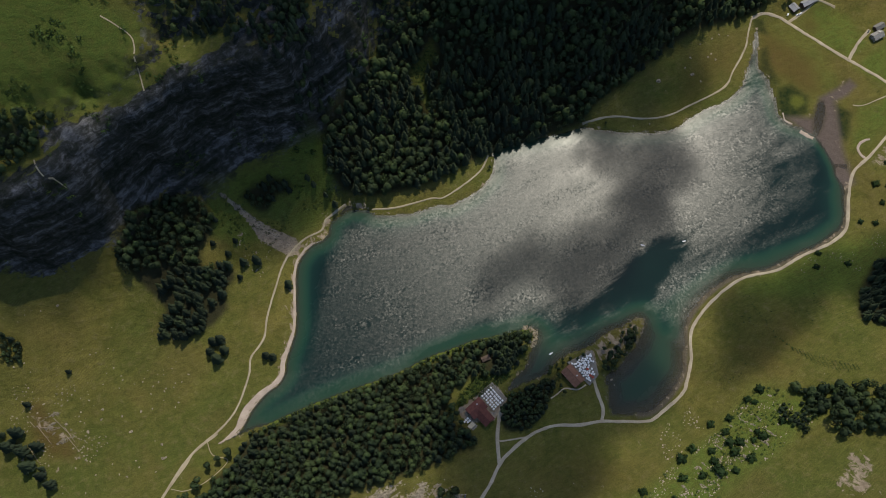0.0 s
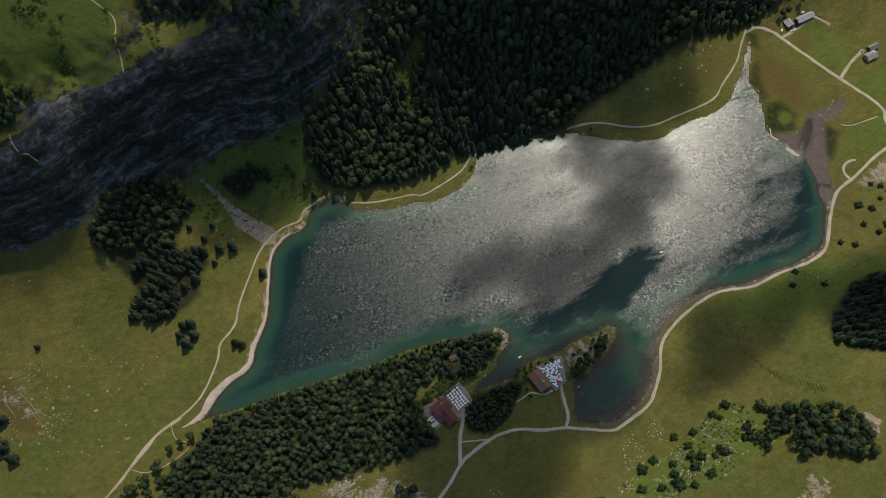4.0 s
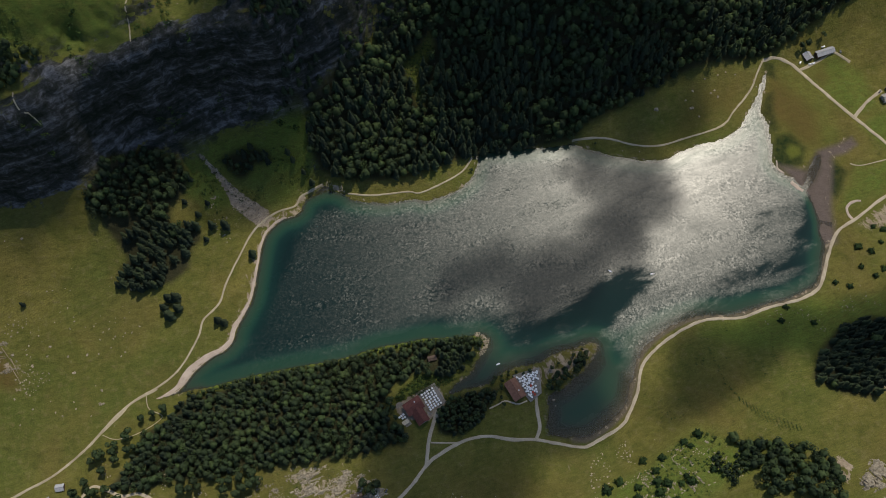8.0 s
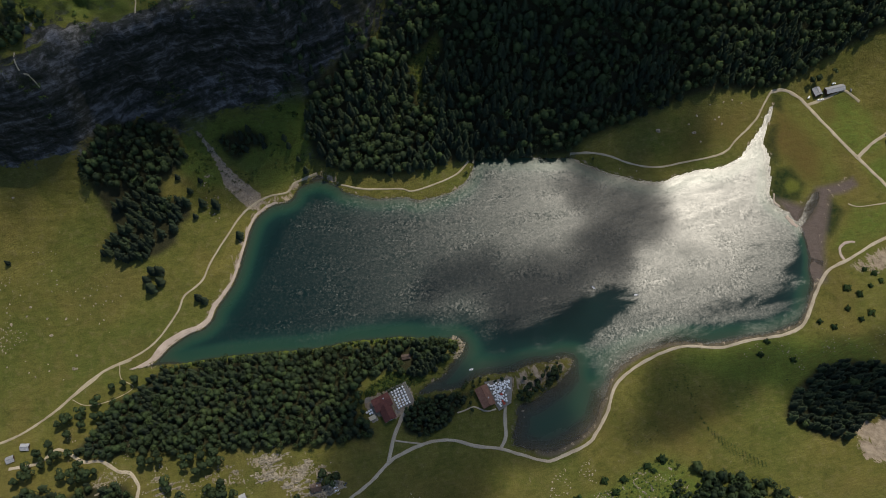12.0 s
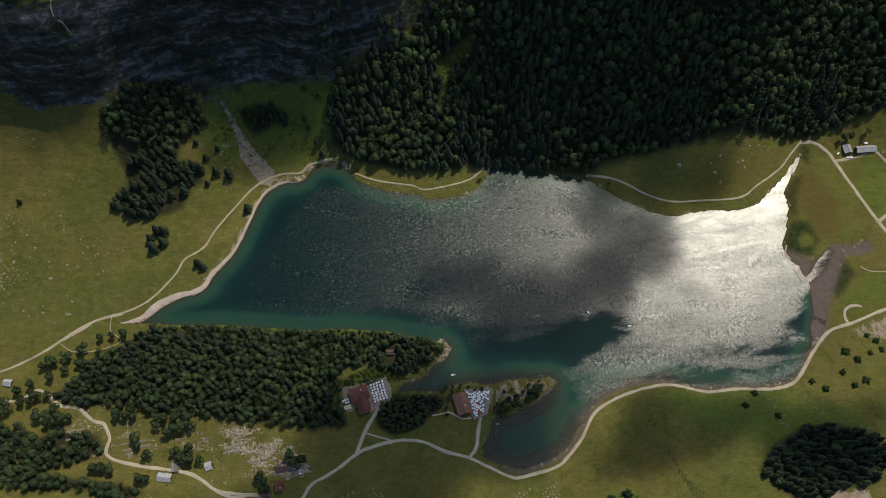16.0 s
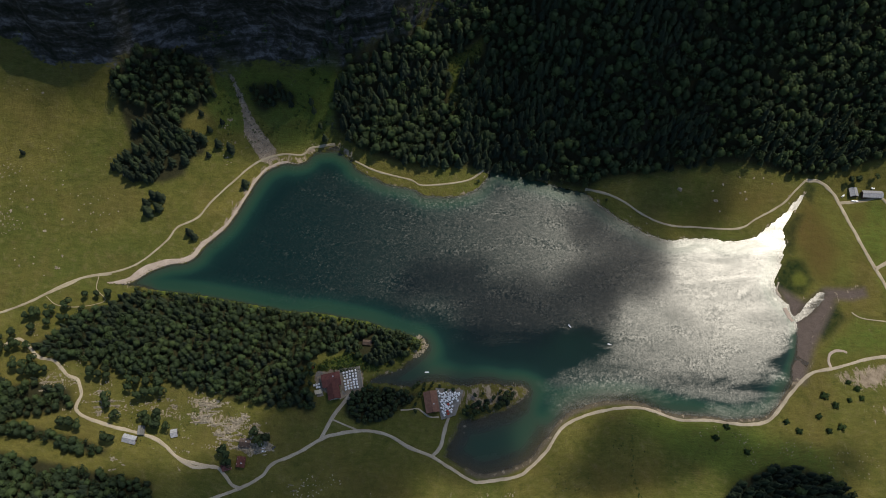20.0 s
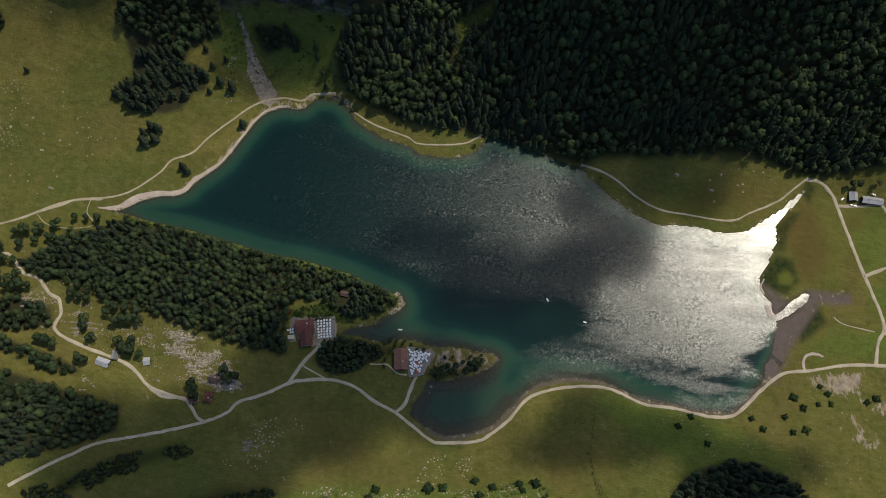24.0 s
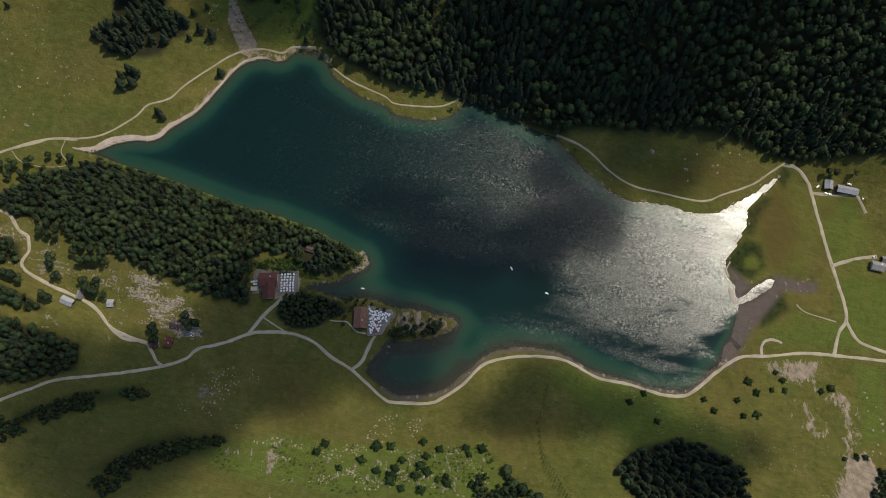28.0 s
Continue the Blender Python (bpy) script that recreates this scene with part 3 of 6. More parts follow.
CLOUD_SHADE = [(20, 72, 34), (70, 76, 34), (112, 80, 26), (45, 35, 34), (82, 50, 24), (20, 0, 38), (60, -25, 36), (-15, -55, 45), (40, -75, 45), (-60, -110, 50), (-35, -70, 34), (-5, -30, 26), (20, -140, 60), (276, 242, 20), (285, 202, 22), (266, 176, 18), (425, 262, 28), (465, 285, 28), (398, 298, 18), (440, 314, 22), (484, 332, 20), (305, 262, 18), (330, 235, 26), (350, 276, 20), (378, 300, 16), (300, 205, 16)]
INN_SHADE = [(-10, 115, 22), (20, 128, 24), (60, 130, 28), (100, 145, 28), (150, 155, 28), (185, 165, 24), (130, 195, 22), (70, 180, 20), (170, 215, 20)]
ROADS = [
    (ROAD_MAIN, 3.2, ROAD, "pale gravel road round the lake"), (ROAD_INN_A, 3.6, ROAD, "gravel drive up to the lakeside inn"),
    (PATH_SHORT, 1.5, ROAD, "narrow gravel footpath across the grass"), (ROAD_INN_B, 3.4, ROAD, "gravel drive beside the bay"),
    ([(-330, -45), (-314, -37), (-302, -29)] + ROAD_HUTS, 3.2, ROAD, "gravel track winding past the huts"), (ROAD_HUTS_END, 3.2, ROAD, "gravel track joining the lake road"),
    (PATH_EAST, 2.0, TRAIL, "sandy footpath along the beach meadow"), ([(-375, -45), (-356, -28), (-338, -12), (-322, 8)] + PATH_EAST_END, 2.4, TRAIL, "sandy footpath through the meadow"),
    (PATH_HOOK, 1.8, TRAIL, "narrow shore footpath below the forest"), (PATH_NORTH, 2.2, TRAIL, "footpath round the forest meadow"),
    (ROAD_WEST, 3.5, ROAD, "pale farm road across the valley meadow"), (ROAD_FARM, 3.8, ROAD, "short farm road to the alp buildings"),
    (ROAD_WEST_B, 3.4, ROAD, "pale gravel track in the meadow"), (TRACK_FARM, 3.2, TRAIL, "earth track beside the barns"),
    (PATH_TIP, 0.8, TRAIL, "trodden path on the grassy lake end")]
F_RIDGE_TREES = F_RIDGE[:12] + [(4.2, 167.1), (-22.0, 147.0), (-24.0, 126.0), (-12.0, 111.0), (4.0, 104.5), (10.0, 97.0)] + F_RIDGE[17:]
F_NE_C = [(-240, -86), (-213, -71), (-185, -62), (-155, -52), (-136, -48), (-134, -53), (-157, -65), (-196, -75), (-235, -98)]
LEAFY_WOOD = [(-367, 259), (-356, 286), (-348, 301), (-322, 327), (-305, 329), (-290, 331), (-283, 318), (-285, 302), (-296, 284), (-290, 263), (-313, 258), (-323, 262), (-343, 250), (-360, 246)]
SPRUCE_WOOD = [(-343, 250), (-323, 266), (-313, 261), (-293, 263), (-278, 274), (-265, 274), (-260, 260), (-268, 249), (-266, 228), (-278, 209), (-306, 190), (-329, 190), (-331, 207), (-325, 220), (-336, 231)]
F_EASTWOOD = LEAFY_WOOD[:10] + SPRUCE_WOOD[4:]
CLIFF_FOOT = [(-600, 180), (-500, 205), (-429, 223), (-416, 237), (-372, 256), (-345, 300), (-292, 334), (-276, 346), (-251, 356), (-202, 380), (-173, 390), (-150, 410), (-120, 440)]
CLIFF_FACE = [(-560, 215), (-500, 222), (-429, 236), (-395, 252), (-372, 268), (-345, 308), (-292, 345), (-251, 368), (-202, 392), (-168, 405), (-150, 430), (-155, 465), (-190, 500), (-215, 470), (-235, 445), (-262, 425), (-290, 412), (-309, 392), (-330, 372), (-352, 362), (-374, 352), (-392, 338), (-398, 318), (-420, 300), (-470, 290), (-560, 300)]
CLIFF = CLIFF_FOOT + [(-120, 700), (-700, 700), (-700, 180)]
STONY += [([(560, 402), (572, 420), (590, 412), (612, 380), (604, 348), (575, 355)], 1.0, 4.0), ([(333, 62), (352, 95), (368, 90), (360, 62), (345, 54)], 0.6, 6.0), ([(398, 134), (408, 159), (420, 150), (414, 131)], 0.8, 4.0), ([(-262, 318), (-250, 322), (-256, 300), (-262, 292)], 0.35, 4.0)]
LUSH += [([(-289, 332), (-278, 342), (-266, 336), (-248, 320), (-238, 306), (-262, 296), (-287, 301)], 0.8, 6.0), ([(-234, 326), (-206, 366), (-196, 381), (-168, 392), (-160, 351), (-197, 315)], 0.6, 8.0)]
MUD = [(352, 482), (370, 468), (392, 440), (398, 408), (410, 392), (424, 400), (416, 440), (414, 505), (385, 482)]
TIP_WOOD = [(28, 168), (46, 178), (58, 198), (64, 213), (50, 215), (30, 209), (10, 201), (24, 196), (30, 184)]
STONY += [([(452, 435), (470, 455), (489, 467), (498, 449), (486, 433), (468, 430)], 0.7, 8.0), ([(488, 415), (497, 430), (503, 413), (520, 408), (531, 397), (515, 393)], 0.55, 10.0), ([(508, 439), (526, 451), (537, 457), (549, 446), (554, 424), (540, 425), (526, 437)], 0.6, 8.0), ([(-445, 108), (-427, 113), (-408, 95), (-396, 71), (-418, 75), (-437, 86)], 0.34, 9.0)]
LUSH += [([(445, 480), (510, 555), (533, 523), (491, 490), (463, 462)], 0.9, 6.0), ([(516, 489), (540, 512), (583, 443), (566, 427), (543, 459)], 0.9, 6.0)]
ROADS += [([(-344, 437), (-332, 433), (-320, 426), (-317, 407), (-316, 398), (-311, 385)], 1.2, TRAIL, "pale stony gully along the cliff edge"), ([(-401, 312), (-393, 299), (-386, 299), (-380, 296)], 1.2, TRAIL, "pale stony gully on the cliff"),
          ([(84, 145), (92, 151), (98, 156), (106, 156), (113, 156), (121, 161)], 1.5, ROAD, "gravel footpath behind the timber inn"), ([(433, 499), (439, 498), (448, 500), (461, 506), (475, 513)], 1.3, TRAIL, "stony bed of a small brook in the meadow")]
GLADE = [(-80, 488), (-72, 498), (-54, 516), (-48, 506), (-62, 484), (-50, 460), (-58, 456), (-70, 474)]
LUSH.append((GLADE, 0.7, 4.0))
LUSH.append((STEEP_SHORE, 0.9, 5.0))
LUSH.append(([(335, 600), (352, 560), (350, 500), (375, 490), (420, 530), (400, 580), (360, 608)], 0.55, 12.0))
STONY.append(([(454, 244), (483, 262), (496, 250), (482, 212), (463, 208), (456, 226)], 0.85, 6.0))
# what grows or lies there: 0 reeds, and darker green ground on plateau and south slope, 1 lime-green sedge, 2 rusty bog
# grass, 3 wet mud
CHANNEL = [(383, 457), (390, 458), (397, 470), (402, 486), (401, 506), (394, 504), (390, 490), (384, 474)]
MUD_ARM = [(388, 484), (396, 508), (418, 521), (433, 533), (440, 525), (429, 512), (413, 503), (406, 480)]
GROWTH = [(0, [(347, 492), (353, 479), (366, 480), (380, 488), (382, 508), (364, 524), (348, 518)], 1.0, 5.0), (1, [(362, 500), (368, 493), (378, 500), (376, 508), (366, 510)], 0.9, 4.0),
          (0, [(405, 462), (421, 453), (431, 488), (415, 498), (407, 482)], 1.0, 5.0), (2, [(334, 545), (338, 600), (352, 588), (392, 556), (398, 515), (380, 512), (364, 526)], 0.75, 14.0),
          (0, [(330, 596), (326, 612), (338, 610), (343, 592)], 0.9, 4.0), (0, [(329, 545), (333, 570), (341, 575), (344, 550), (352, 525), (343, 522)], 0.8, 5.0), (3, MUD, 1.0, 5.0), (3, MUD_ARM, 1.0, 4.0),
          (2, [(-446, 112), (-436, 116), (-420, 92), (-404, 78), (-398, 62), (-424, 62), (-440, 80)], 0.8, 7.0), (0, [(-440, 320), (-380, 360), (-330, 380), (-310, 440), (-420, 470), (-520, 380)], 0.40, 20.0), (0, [(-62, -130), (-42, -78), (-4, -34), (6, -38), (-30, -92), (-50, -135)], 0.7, 6.0), (0, [(31, -111), (40, -69), (58, -37), (96, -12), (100, -28), (80, -56), (51, -102)], 0.75, 9.0),
          (2, [(378, 604), (396, 622), (404, 606), (398, 590)], 0.6, 8.0), (1, [(438, 444), (452, 452), (470, 462), (462, 442), (446, 434)], 0.5, 8.0)]
# Heights above the lake, as (x, y, z), region by region.
SPOTS_MEADOW = [(-300, 100, 8), (-330, 40, 8), (-412, 147, 44), (-421, 209, 76), (-431, 239, 90), (-330, 215, 34), (-300, 270, 42), (-520, 140, 95), (-520, 40, 55), (-420, 30, 20), (-360, -40, 10), (-620, -20, 80), (-240, 225, 6), (-245, 290, 16), (-270, 150, 6)]
SPOTS_CLIFF = [(-272, 338, 50), (-328, 330, 92), (-385, 272, 108), (-215, 365, 42), (-165, 372, 40), (-470, 245, 125), (-384, 305, 178), (-338, 373, 205), (-440, 300, 215), (-316, 412, 215), (-250, 425, 150), (-190, 450, 140), (-500, 330, 265), (-353, 451, 255), (-300, 540, 310), (-200, 540, 280), (-560, 420, 330), (-420, 560, 380), (-250, 385, 84)]
SPOTS_FOREST = [(-78, 495, 72), (-150, 415, 72), (-100, 430, 42), (36, 469, 46), (-30, 450, 36), (110, 520, 62), (150, 480, 8), (250, 640, 78), (330, 690, 62), (420, 740, 70), (520, 830, 110), (100, 580, 135), (0, 560, 150), (250, 740, 190), (-100, 600, 200), (400, 860, 220), (0, 760, 380), (650, 1000, 300), (200, 1000, 480), (225, 560, 10), (300, 620, 12), (165, 525, 14)]
SPOTS_SOUTH = [(-125, -27, 16), (-95, 0, 9), (-20, -15, 9), (-200, -70, 30), (-250, 0, 16), (290, 244, 16), (367, 295, 11), (399, 298, 13), (385, 230, 40), (285, 153, 36), (200, 75, 26), (150, 20, 32), (100, -50, 48), (450, 330, 17), (520, 420, 12), (620, 470, 12), (340, 60, 90), (450, 150, 90), (0, -110, 50), (-140, -130, 60), (30, 80, 4), (140, 122, 2.5), (600, 300, 70), (500, 0, 200), (200, -200, 160)]
SPOTS_WEST = [(0, 114, 4.3), (-8, 118, 4.4), (-14, 130, 4.6), (4, 142, 4.4), (22, 148, 4.0), (376, 630, 4), (434, 535, 1.2), (480, 480, 2), (560, 600, 6), (480, 660, 6), (560, 720, 18), (680, 560, 14), (720, 700, 30), (-100, 98, 20), (-175, 55, 17), (-40, 130, 14), (25, 190, 6), (28, 140, 5), (110, 165, 4), (75, 150, 5)]


# ---- the lie of the land ----
def smooth_line(pts, step=4.0, closed=False):
    """A Catmull-Rom curve through plan points, at even steps."""
    p = np.array(pts, float)
    p = np.vstack([p[-1], p, p[:2]]) if closed else np.vstack([2 * p[0] - p[1], p, 2 * p[-1] - p[-2]])
    out = []
    for a, b, c, d in zip(p[:-3], p[1:-2], p[2:-1], p[3:]):
        n = max(1, int(np.linalg.norm(c - b) / step))
        u = np.linspace(0, 1, n, endpoint=False)[:, None]
        out.append(0.5 * (2 * b + (c - a) * u + (2 * a - 5 * b + 4 * c - d) * u ** 2 + (3 * b - a - 3 * c + d) * u ** 3))
    if not closed:
        out.append(p[-2][None])
    return np.vstack(out)


def inside(poly, xy):
    """Which of the points lie in the polygon."""
    x, y = xy[:, 0], xy[:, 1]
    hit = np.zeros(len(xy), bool)
    for (ax, ay), (bx, by) in zip(poly, np.roll(poly, -1, 0)):
        if ay != by:
            hit ^= ((ay > y) != (by > y)) & (x < (bx - ax) * (y - ay) / (by - ay) + ax)
    return hit


def distance(line, xy, closed=False):
    """How far each point lies from the line."""
    best = np.full(len(xy), 1e9)
    ends = np.roll(line, -1, 0) if closed else line[1:]
    for a, b in zip(line, ends):
        d = b - a
        u = np.clip(((xy - a) @ d) / max(d @ d, 1e-9), 0, 1)
        q = xy - a - u[:, None] * d
        best = np.minimum(best, np.einsum("ij,ij->i", q, q))
    return np.sqrt(best)


def wave_noise(xy, size, seed, octaves=4):
    """Smooth value noise of about -1 to 1, on a lattice of that size in metres."""
    out, amp = np.zeros(len(xy)), 1.0
    for o in range(octaves):
        table = np.random.RandomState(seed + o).uniform(-1, 1, (256, 256))
        q = xy / size
        i = np.floor(q).astype(int)
        f = q - i
        f = f * f * (3 - 2 * f)
        i0, j0, i1, j1 = i[:, 0] & 255, i[:, 1] & 255, (i[:, 0] + 1) & 255, (i[:, 1] + 1) & 255
        out += amp * ((table[i0, j0] * (1 - f[:, 0]) + table[i1, j0] * f[:, 0]) * (1 - f[:, 1])
                      + (table[i0, j1] * (1 - f[:, 0]) + table[i1, j1] * f[:, 0]) * f[:, 1])
        amp, size = amp * 0.5, size * 0.47
    return out


SPOTS = np.array(SPOTS_MEADOW + SPOTS_CLIFF + SPOTS_FOREST + SPOTS_SOUTH + SPOTS_WEST, float)
LAKE = smooth_line(SHORE_BEACH + SHORE_NORTH + SHORE_DELTA + SHORE_SOUTH + SHORE_POINTS, 3.0, closed=True)
rim = LAKE[::9]
knots = np.vstack([SPOTS[:, :2], rim])
level = np.concatenate([SPOTS[:, 2], np.full(len(rim), 0.6)])
gap = np.linalg.norm(knots[:, None] - knots[None], axis=2)
weight = np.linalg.solve(gap + np.eye(len(knots)) * 1.5, level - 20.0)


def smooth01(v, a, b):
    u = np.clip((v - a) / (b - a), 0, 1)
    return u * u * (3 - 2 * u)


def base_height(xy):
    out = np.full(len(xy), 20.0)
    for k, w in zip(knots, weight):
        out += w * np.hypot(xy[:, 0] - k[0], xy[:, 1] - k[1])
    return out


# ---- ground: one sheet from the lake to the horizon ----
def stretched(lo, hi, step, reach):
    """Even steps from lo to hi, then ever longer ones out to the reach."""
    out, s = [], step
    v = hi
    while v < reach:
        s *= 1.22
        v += s
        out.append(v)
    low, s, v = [], step, lo
    while v > -reach:
        s *= 1.22
        v -= s
        low.append(v)
    return np.concatenate([low[::-1], np.arange(lo, hi + step / 2, step), out])


STEP = 3.0
GX, GY = stretched(-560, 700, STEP, 4200), stretched(-210, 860, STEP, 4200)
mx, my = np.meshgrid(GX, GY)
GXY = np.stack([mx.ravel(), my.ravel()], 1)


def field(poly, xy, soft):
    """1 well inside a plan outline, 0 outside, with a soft edge."""
    poly = np.array(poly, float)
    d = distance(poly, xy, True)
    return smooth01(np.where(inside(poly, xy), d, -d), -soft, soft)


near = (np.abs(GXY[:, 0] - 70) < 760) & (np.abs(GXY[:, 1] - 320) < 660)
land_h = base_height(GXY)
# far off, the valley's walls go on as ridges
r = np.hypot(GXY[:, 0] - 70, GXY[:, 1] - 320)
ridge = 380 + 260 * wave_noise(GXY, 900.0, 40, 5) + 0.12 * np.maximum(r - 900, 0)
land_h = land_h * (1 - smooth01(r, 750, 1500)) + ridge * smooth01(r, 750, 1500)
shore_d = np.full(len(GXY), 400.0)
core = (GXY[:, 0] > -340) & (GXY[:, 0] < 540) & (GXY[:, 1] > 20) & (GXY[:, 1] < 700)
shore_d[core] = distance(LAKE, GXY[core], True)
in_lake = np.zeros(len(GXY), bool)
in_lake[core] = inside(LAKE, GXY[core])
# roughness of the land: hummocks everywhere, crags where it is steep
gy, gx = np.gradient(land_h.reshape(mx.shape), GY, GX)
slope = np.hypot(gx, gy).ravel()
steep = smooth01(slope, 0.75, 1.3) * near
away = smooth01(shore_d, 4, 60)
land_h += away * (0.9 * wave_noise(GXY, 38.0, 7, 4) + 0.25 * wave_noise(GXY, 9.0, 11, 2))
bed = GXY @ np.array([[0.80, 0.60], [-0.60, 0.80]])
east_cliff = smooth01(-GXY[:, 0], 60, 160)
foot_d = distance(np.array(CLIFF_FOOT, float), GXY)
bluff = smooth01(np.where(inside(np.array(CLIFF, float), GXY), foot_d, 0.0), 4, 45)
steep = np.where(GXY[:, 0] < -110, steep * bluff, steep)
land_h += steep * east_cliff * (24 * wave_noise(bed * [0.6, 1.0], 60.0, 21, 5) + 7 * wave_noise(GXY, 19.0, 25, 3))
land_h += steep * (1 - east_cliff) * 4 * wave_noise(GXY, 40.0, 31, 4)
# the east cliff stands up steeply between its foot and its rim
rock_zone = smooth01(-GXY[:, 0], 120, 190) * smooth01(GXY[:, 1] + 0.35 * GXY[:, 0], 60, 110) * (r < 1000) * bluff
rise = np.clip((land_h - 98) / 110.0, 0, 1)
land_h += rock_zone * 110 * (smooth01(rise + 0.22 * wave_noise(GXY, 60.0, 29, 3), 0.06, 0.46) - rise) * 0.9
land_h += steep * east_cliff * 3.0 * wave_noise(GXY, 9.0, 27, 2)
upper = np.clip((land_h - 235) / 120.0, 0, 1)
land_h += rock_zone * smooth01(GXY[:, 0], -320, -250) * 120 * (smooth01(upper, 0.25, 0.6) - upper) * 0.8
# a bank at the shore, then the lake's bed
bay = field(BAY, GXY, 12.0) + field(DELTA_FLAT, GXY, 18.0)
lake_deep = np.minimum(0.10 + shore_d * (0.13 + 0.26 * smooth01(shore_d, 3, 26)), 12.0)
lake_deep *= 1 + 2.5 * field(STEEP_SHORE, GXY, 6.0) + 2.0 * field(FOREST_SHORE, GXY, 6.0)
lake_deep = np.minimum(lake_deep, 12.0) * (1 - 0.86 * np.clip(bay, 0, 1)) * (1 - 0.72 * field(SHOAL, GXY, 22.0)) * (1 - 0.93 * field(MUD, GXY, 9.0))
land_z = np.where(in_lake, -lake_deep, np.maximum(land_h, 0.12 + 0.10 * np.minimum(shore_d, 8)))
silt = np.maximum(field(MUD, GXY, 6.0), field(MUD_ARM, GXY, 4.0)) * (1 - field(CHANNEL, GXY, 2.5))
land_z = np.where(in_lake, land_z + silt * (0.26 + 0.20 * wave_noise(GXY, 12.0, 33, 3)), land_z)
Z = land_z.reshape(mx.shape)


def ground_at(x, y):
    """The ground's height, on the sheet itself."""
    x, y = np.atleast_1d(np.asarray(x, float)), np.atleast_1d(np.asarray(y, float))
    i = np.clip(np.searchsorted(GX, x) - 1, 0, len(GX) - 2)
    j = np.clip(np.searchsorted(GY, y) - 1, 0, len(GY) - 2)
    u, v = (x - GX[i]) / (GX[i + 1] - GX[i]), (y - GY[j]) / (GY[j + 1] - GY[j])
    return Z[j, i] * (1 - u) * (1 - v) + Z[j, i + 1] * u * (1 - v) + Z[j + 1, i] * (1 - u) * v + Z[j + 1, i + 1] * u * v


def ground_z(x, y):
    return float(ground_at(x, y)[0])


def sheet(name, co, quads, material, smooth=True):
    me = bpy.data.meshes.new(name)
    me.vertices.add(len(co))
    me.vertices.foreach_set("co", np.ascontiguousarray(co, np.float32).ravel())
    n = quads.shape[1]
    me.loops.add(quads.size)
    me.loops.foreach_set("vertex_index", np.ascontiguousarray(quads, np.int32).ravel())
    me.polygons.add(len(quads))
    me.polygons.foreach_set("loop_start", np.arange(0, quads.size, n, dtype=np.int32))
    me.polygons.foreach_set("use_smooth", np.full(len(quads), smooth))
    me.materials.append(material)
    me.update(calc_edges=True)
    return me


def grid_quads(rows, cols):
    k = np.arange(rows * cols).reshape(rows, cols)
    return np.stack([k[:-1, :-1], k[:-1, 1:], k[1:, 1:], k[1:, :-1]], -1).reshape(-1, 4)


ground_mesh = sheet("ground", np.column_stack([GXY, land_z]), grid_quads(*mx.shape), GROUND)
sandy = np.zeros(len(GXY))
beach_line = smooth_line(SHORE_BEACH[2:], 4.0)
sandy[near] = np.maximum(sandy[near], 0.55 * (1 - smooth01(distance(beach_line, GXY[near]), 3.0, 12.0)))
sandy[near] = np.maximum(sandy[near], (0.42 * (1 - smooth01(shore_d[near], 0.5, 3.5))))
south_line = smooth_line(SHORE_SOUTH[:22], 4.0)
sandy[near] = np.maximum(sandy[near], 0.20 * (1 - smooth01(distance(south_line, GXY[near]), 3.0, 7.0)))
sandy *= (1 - field(F_RIDGE + [(-1, 100), (60, 170)], GXY, 10.0)) * (1 - field(STEEP_SHORE, GXY, 9.0))
sandy = np.where(in_lake, np.where(shore_d < 2.0, 0.22, 0.0), sandy)
for area, much, soft in STONY:
    sandy = np.maximum(sandy, much * field(area, GXY, soft) * near)
lush = np.zeros(len(GXY))
for area, much, soft in LUSH:
    lush = np.maximum(lush, much * field(area, GXY, soft) * near)
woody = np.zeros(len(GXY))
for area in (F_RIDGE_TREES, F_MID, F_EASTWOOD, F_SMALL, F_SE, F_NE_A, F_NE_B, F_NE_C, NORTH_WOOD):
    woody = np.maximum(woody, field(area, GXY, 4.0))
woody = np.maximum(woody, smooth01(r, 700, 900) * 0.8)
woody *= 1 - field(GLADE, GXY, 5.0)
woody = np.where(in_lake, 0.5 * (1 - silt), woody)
wet = np.zeros(len(GXY))
for area, much, soft in WET:
    wet = np.maximum(wet, much * field(area, GXY, soft) * near)
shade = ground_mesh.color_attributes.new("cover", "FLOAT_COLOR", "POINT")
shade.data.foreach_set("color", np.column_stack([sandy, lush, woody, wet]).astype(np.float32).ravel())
grown = [np.zeros(len(GXY)) for _ in range(4)]
for kind, area, much, soft in GROWTH:
    grown[kind] = np.maximum(grown[kind], much * field(area, GXY, soft) * near)
grown[0] *= 1 - grown[1]
grown[3][near] = np.maximum(grown[3][near], 0.75 * (1 - smooth01(distance(south_line, GXY[near]), 2.0, 5.5)))
ground_mesh.color_attributes.new("growth", "FLOAT_COLOR", "POINT").data.foreach_set("color", np.column_stack(grown).astype(np.float32).ravel())
face = field(CLIFF_FACE, GXY, 6.0) * near
ground_mesh.attributes.new("crag", "FLOAT", "POINT").data.foreach_set("value", face.astype(np.float32))
tagged(new("ground", ground_mesh), "alpine meadow, scree and rock round a mountain lake", "ground", kind="structure")

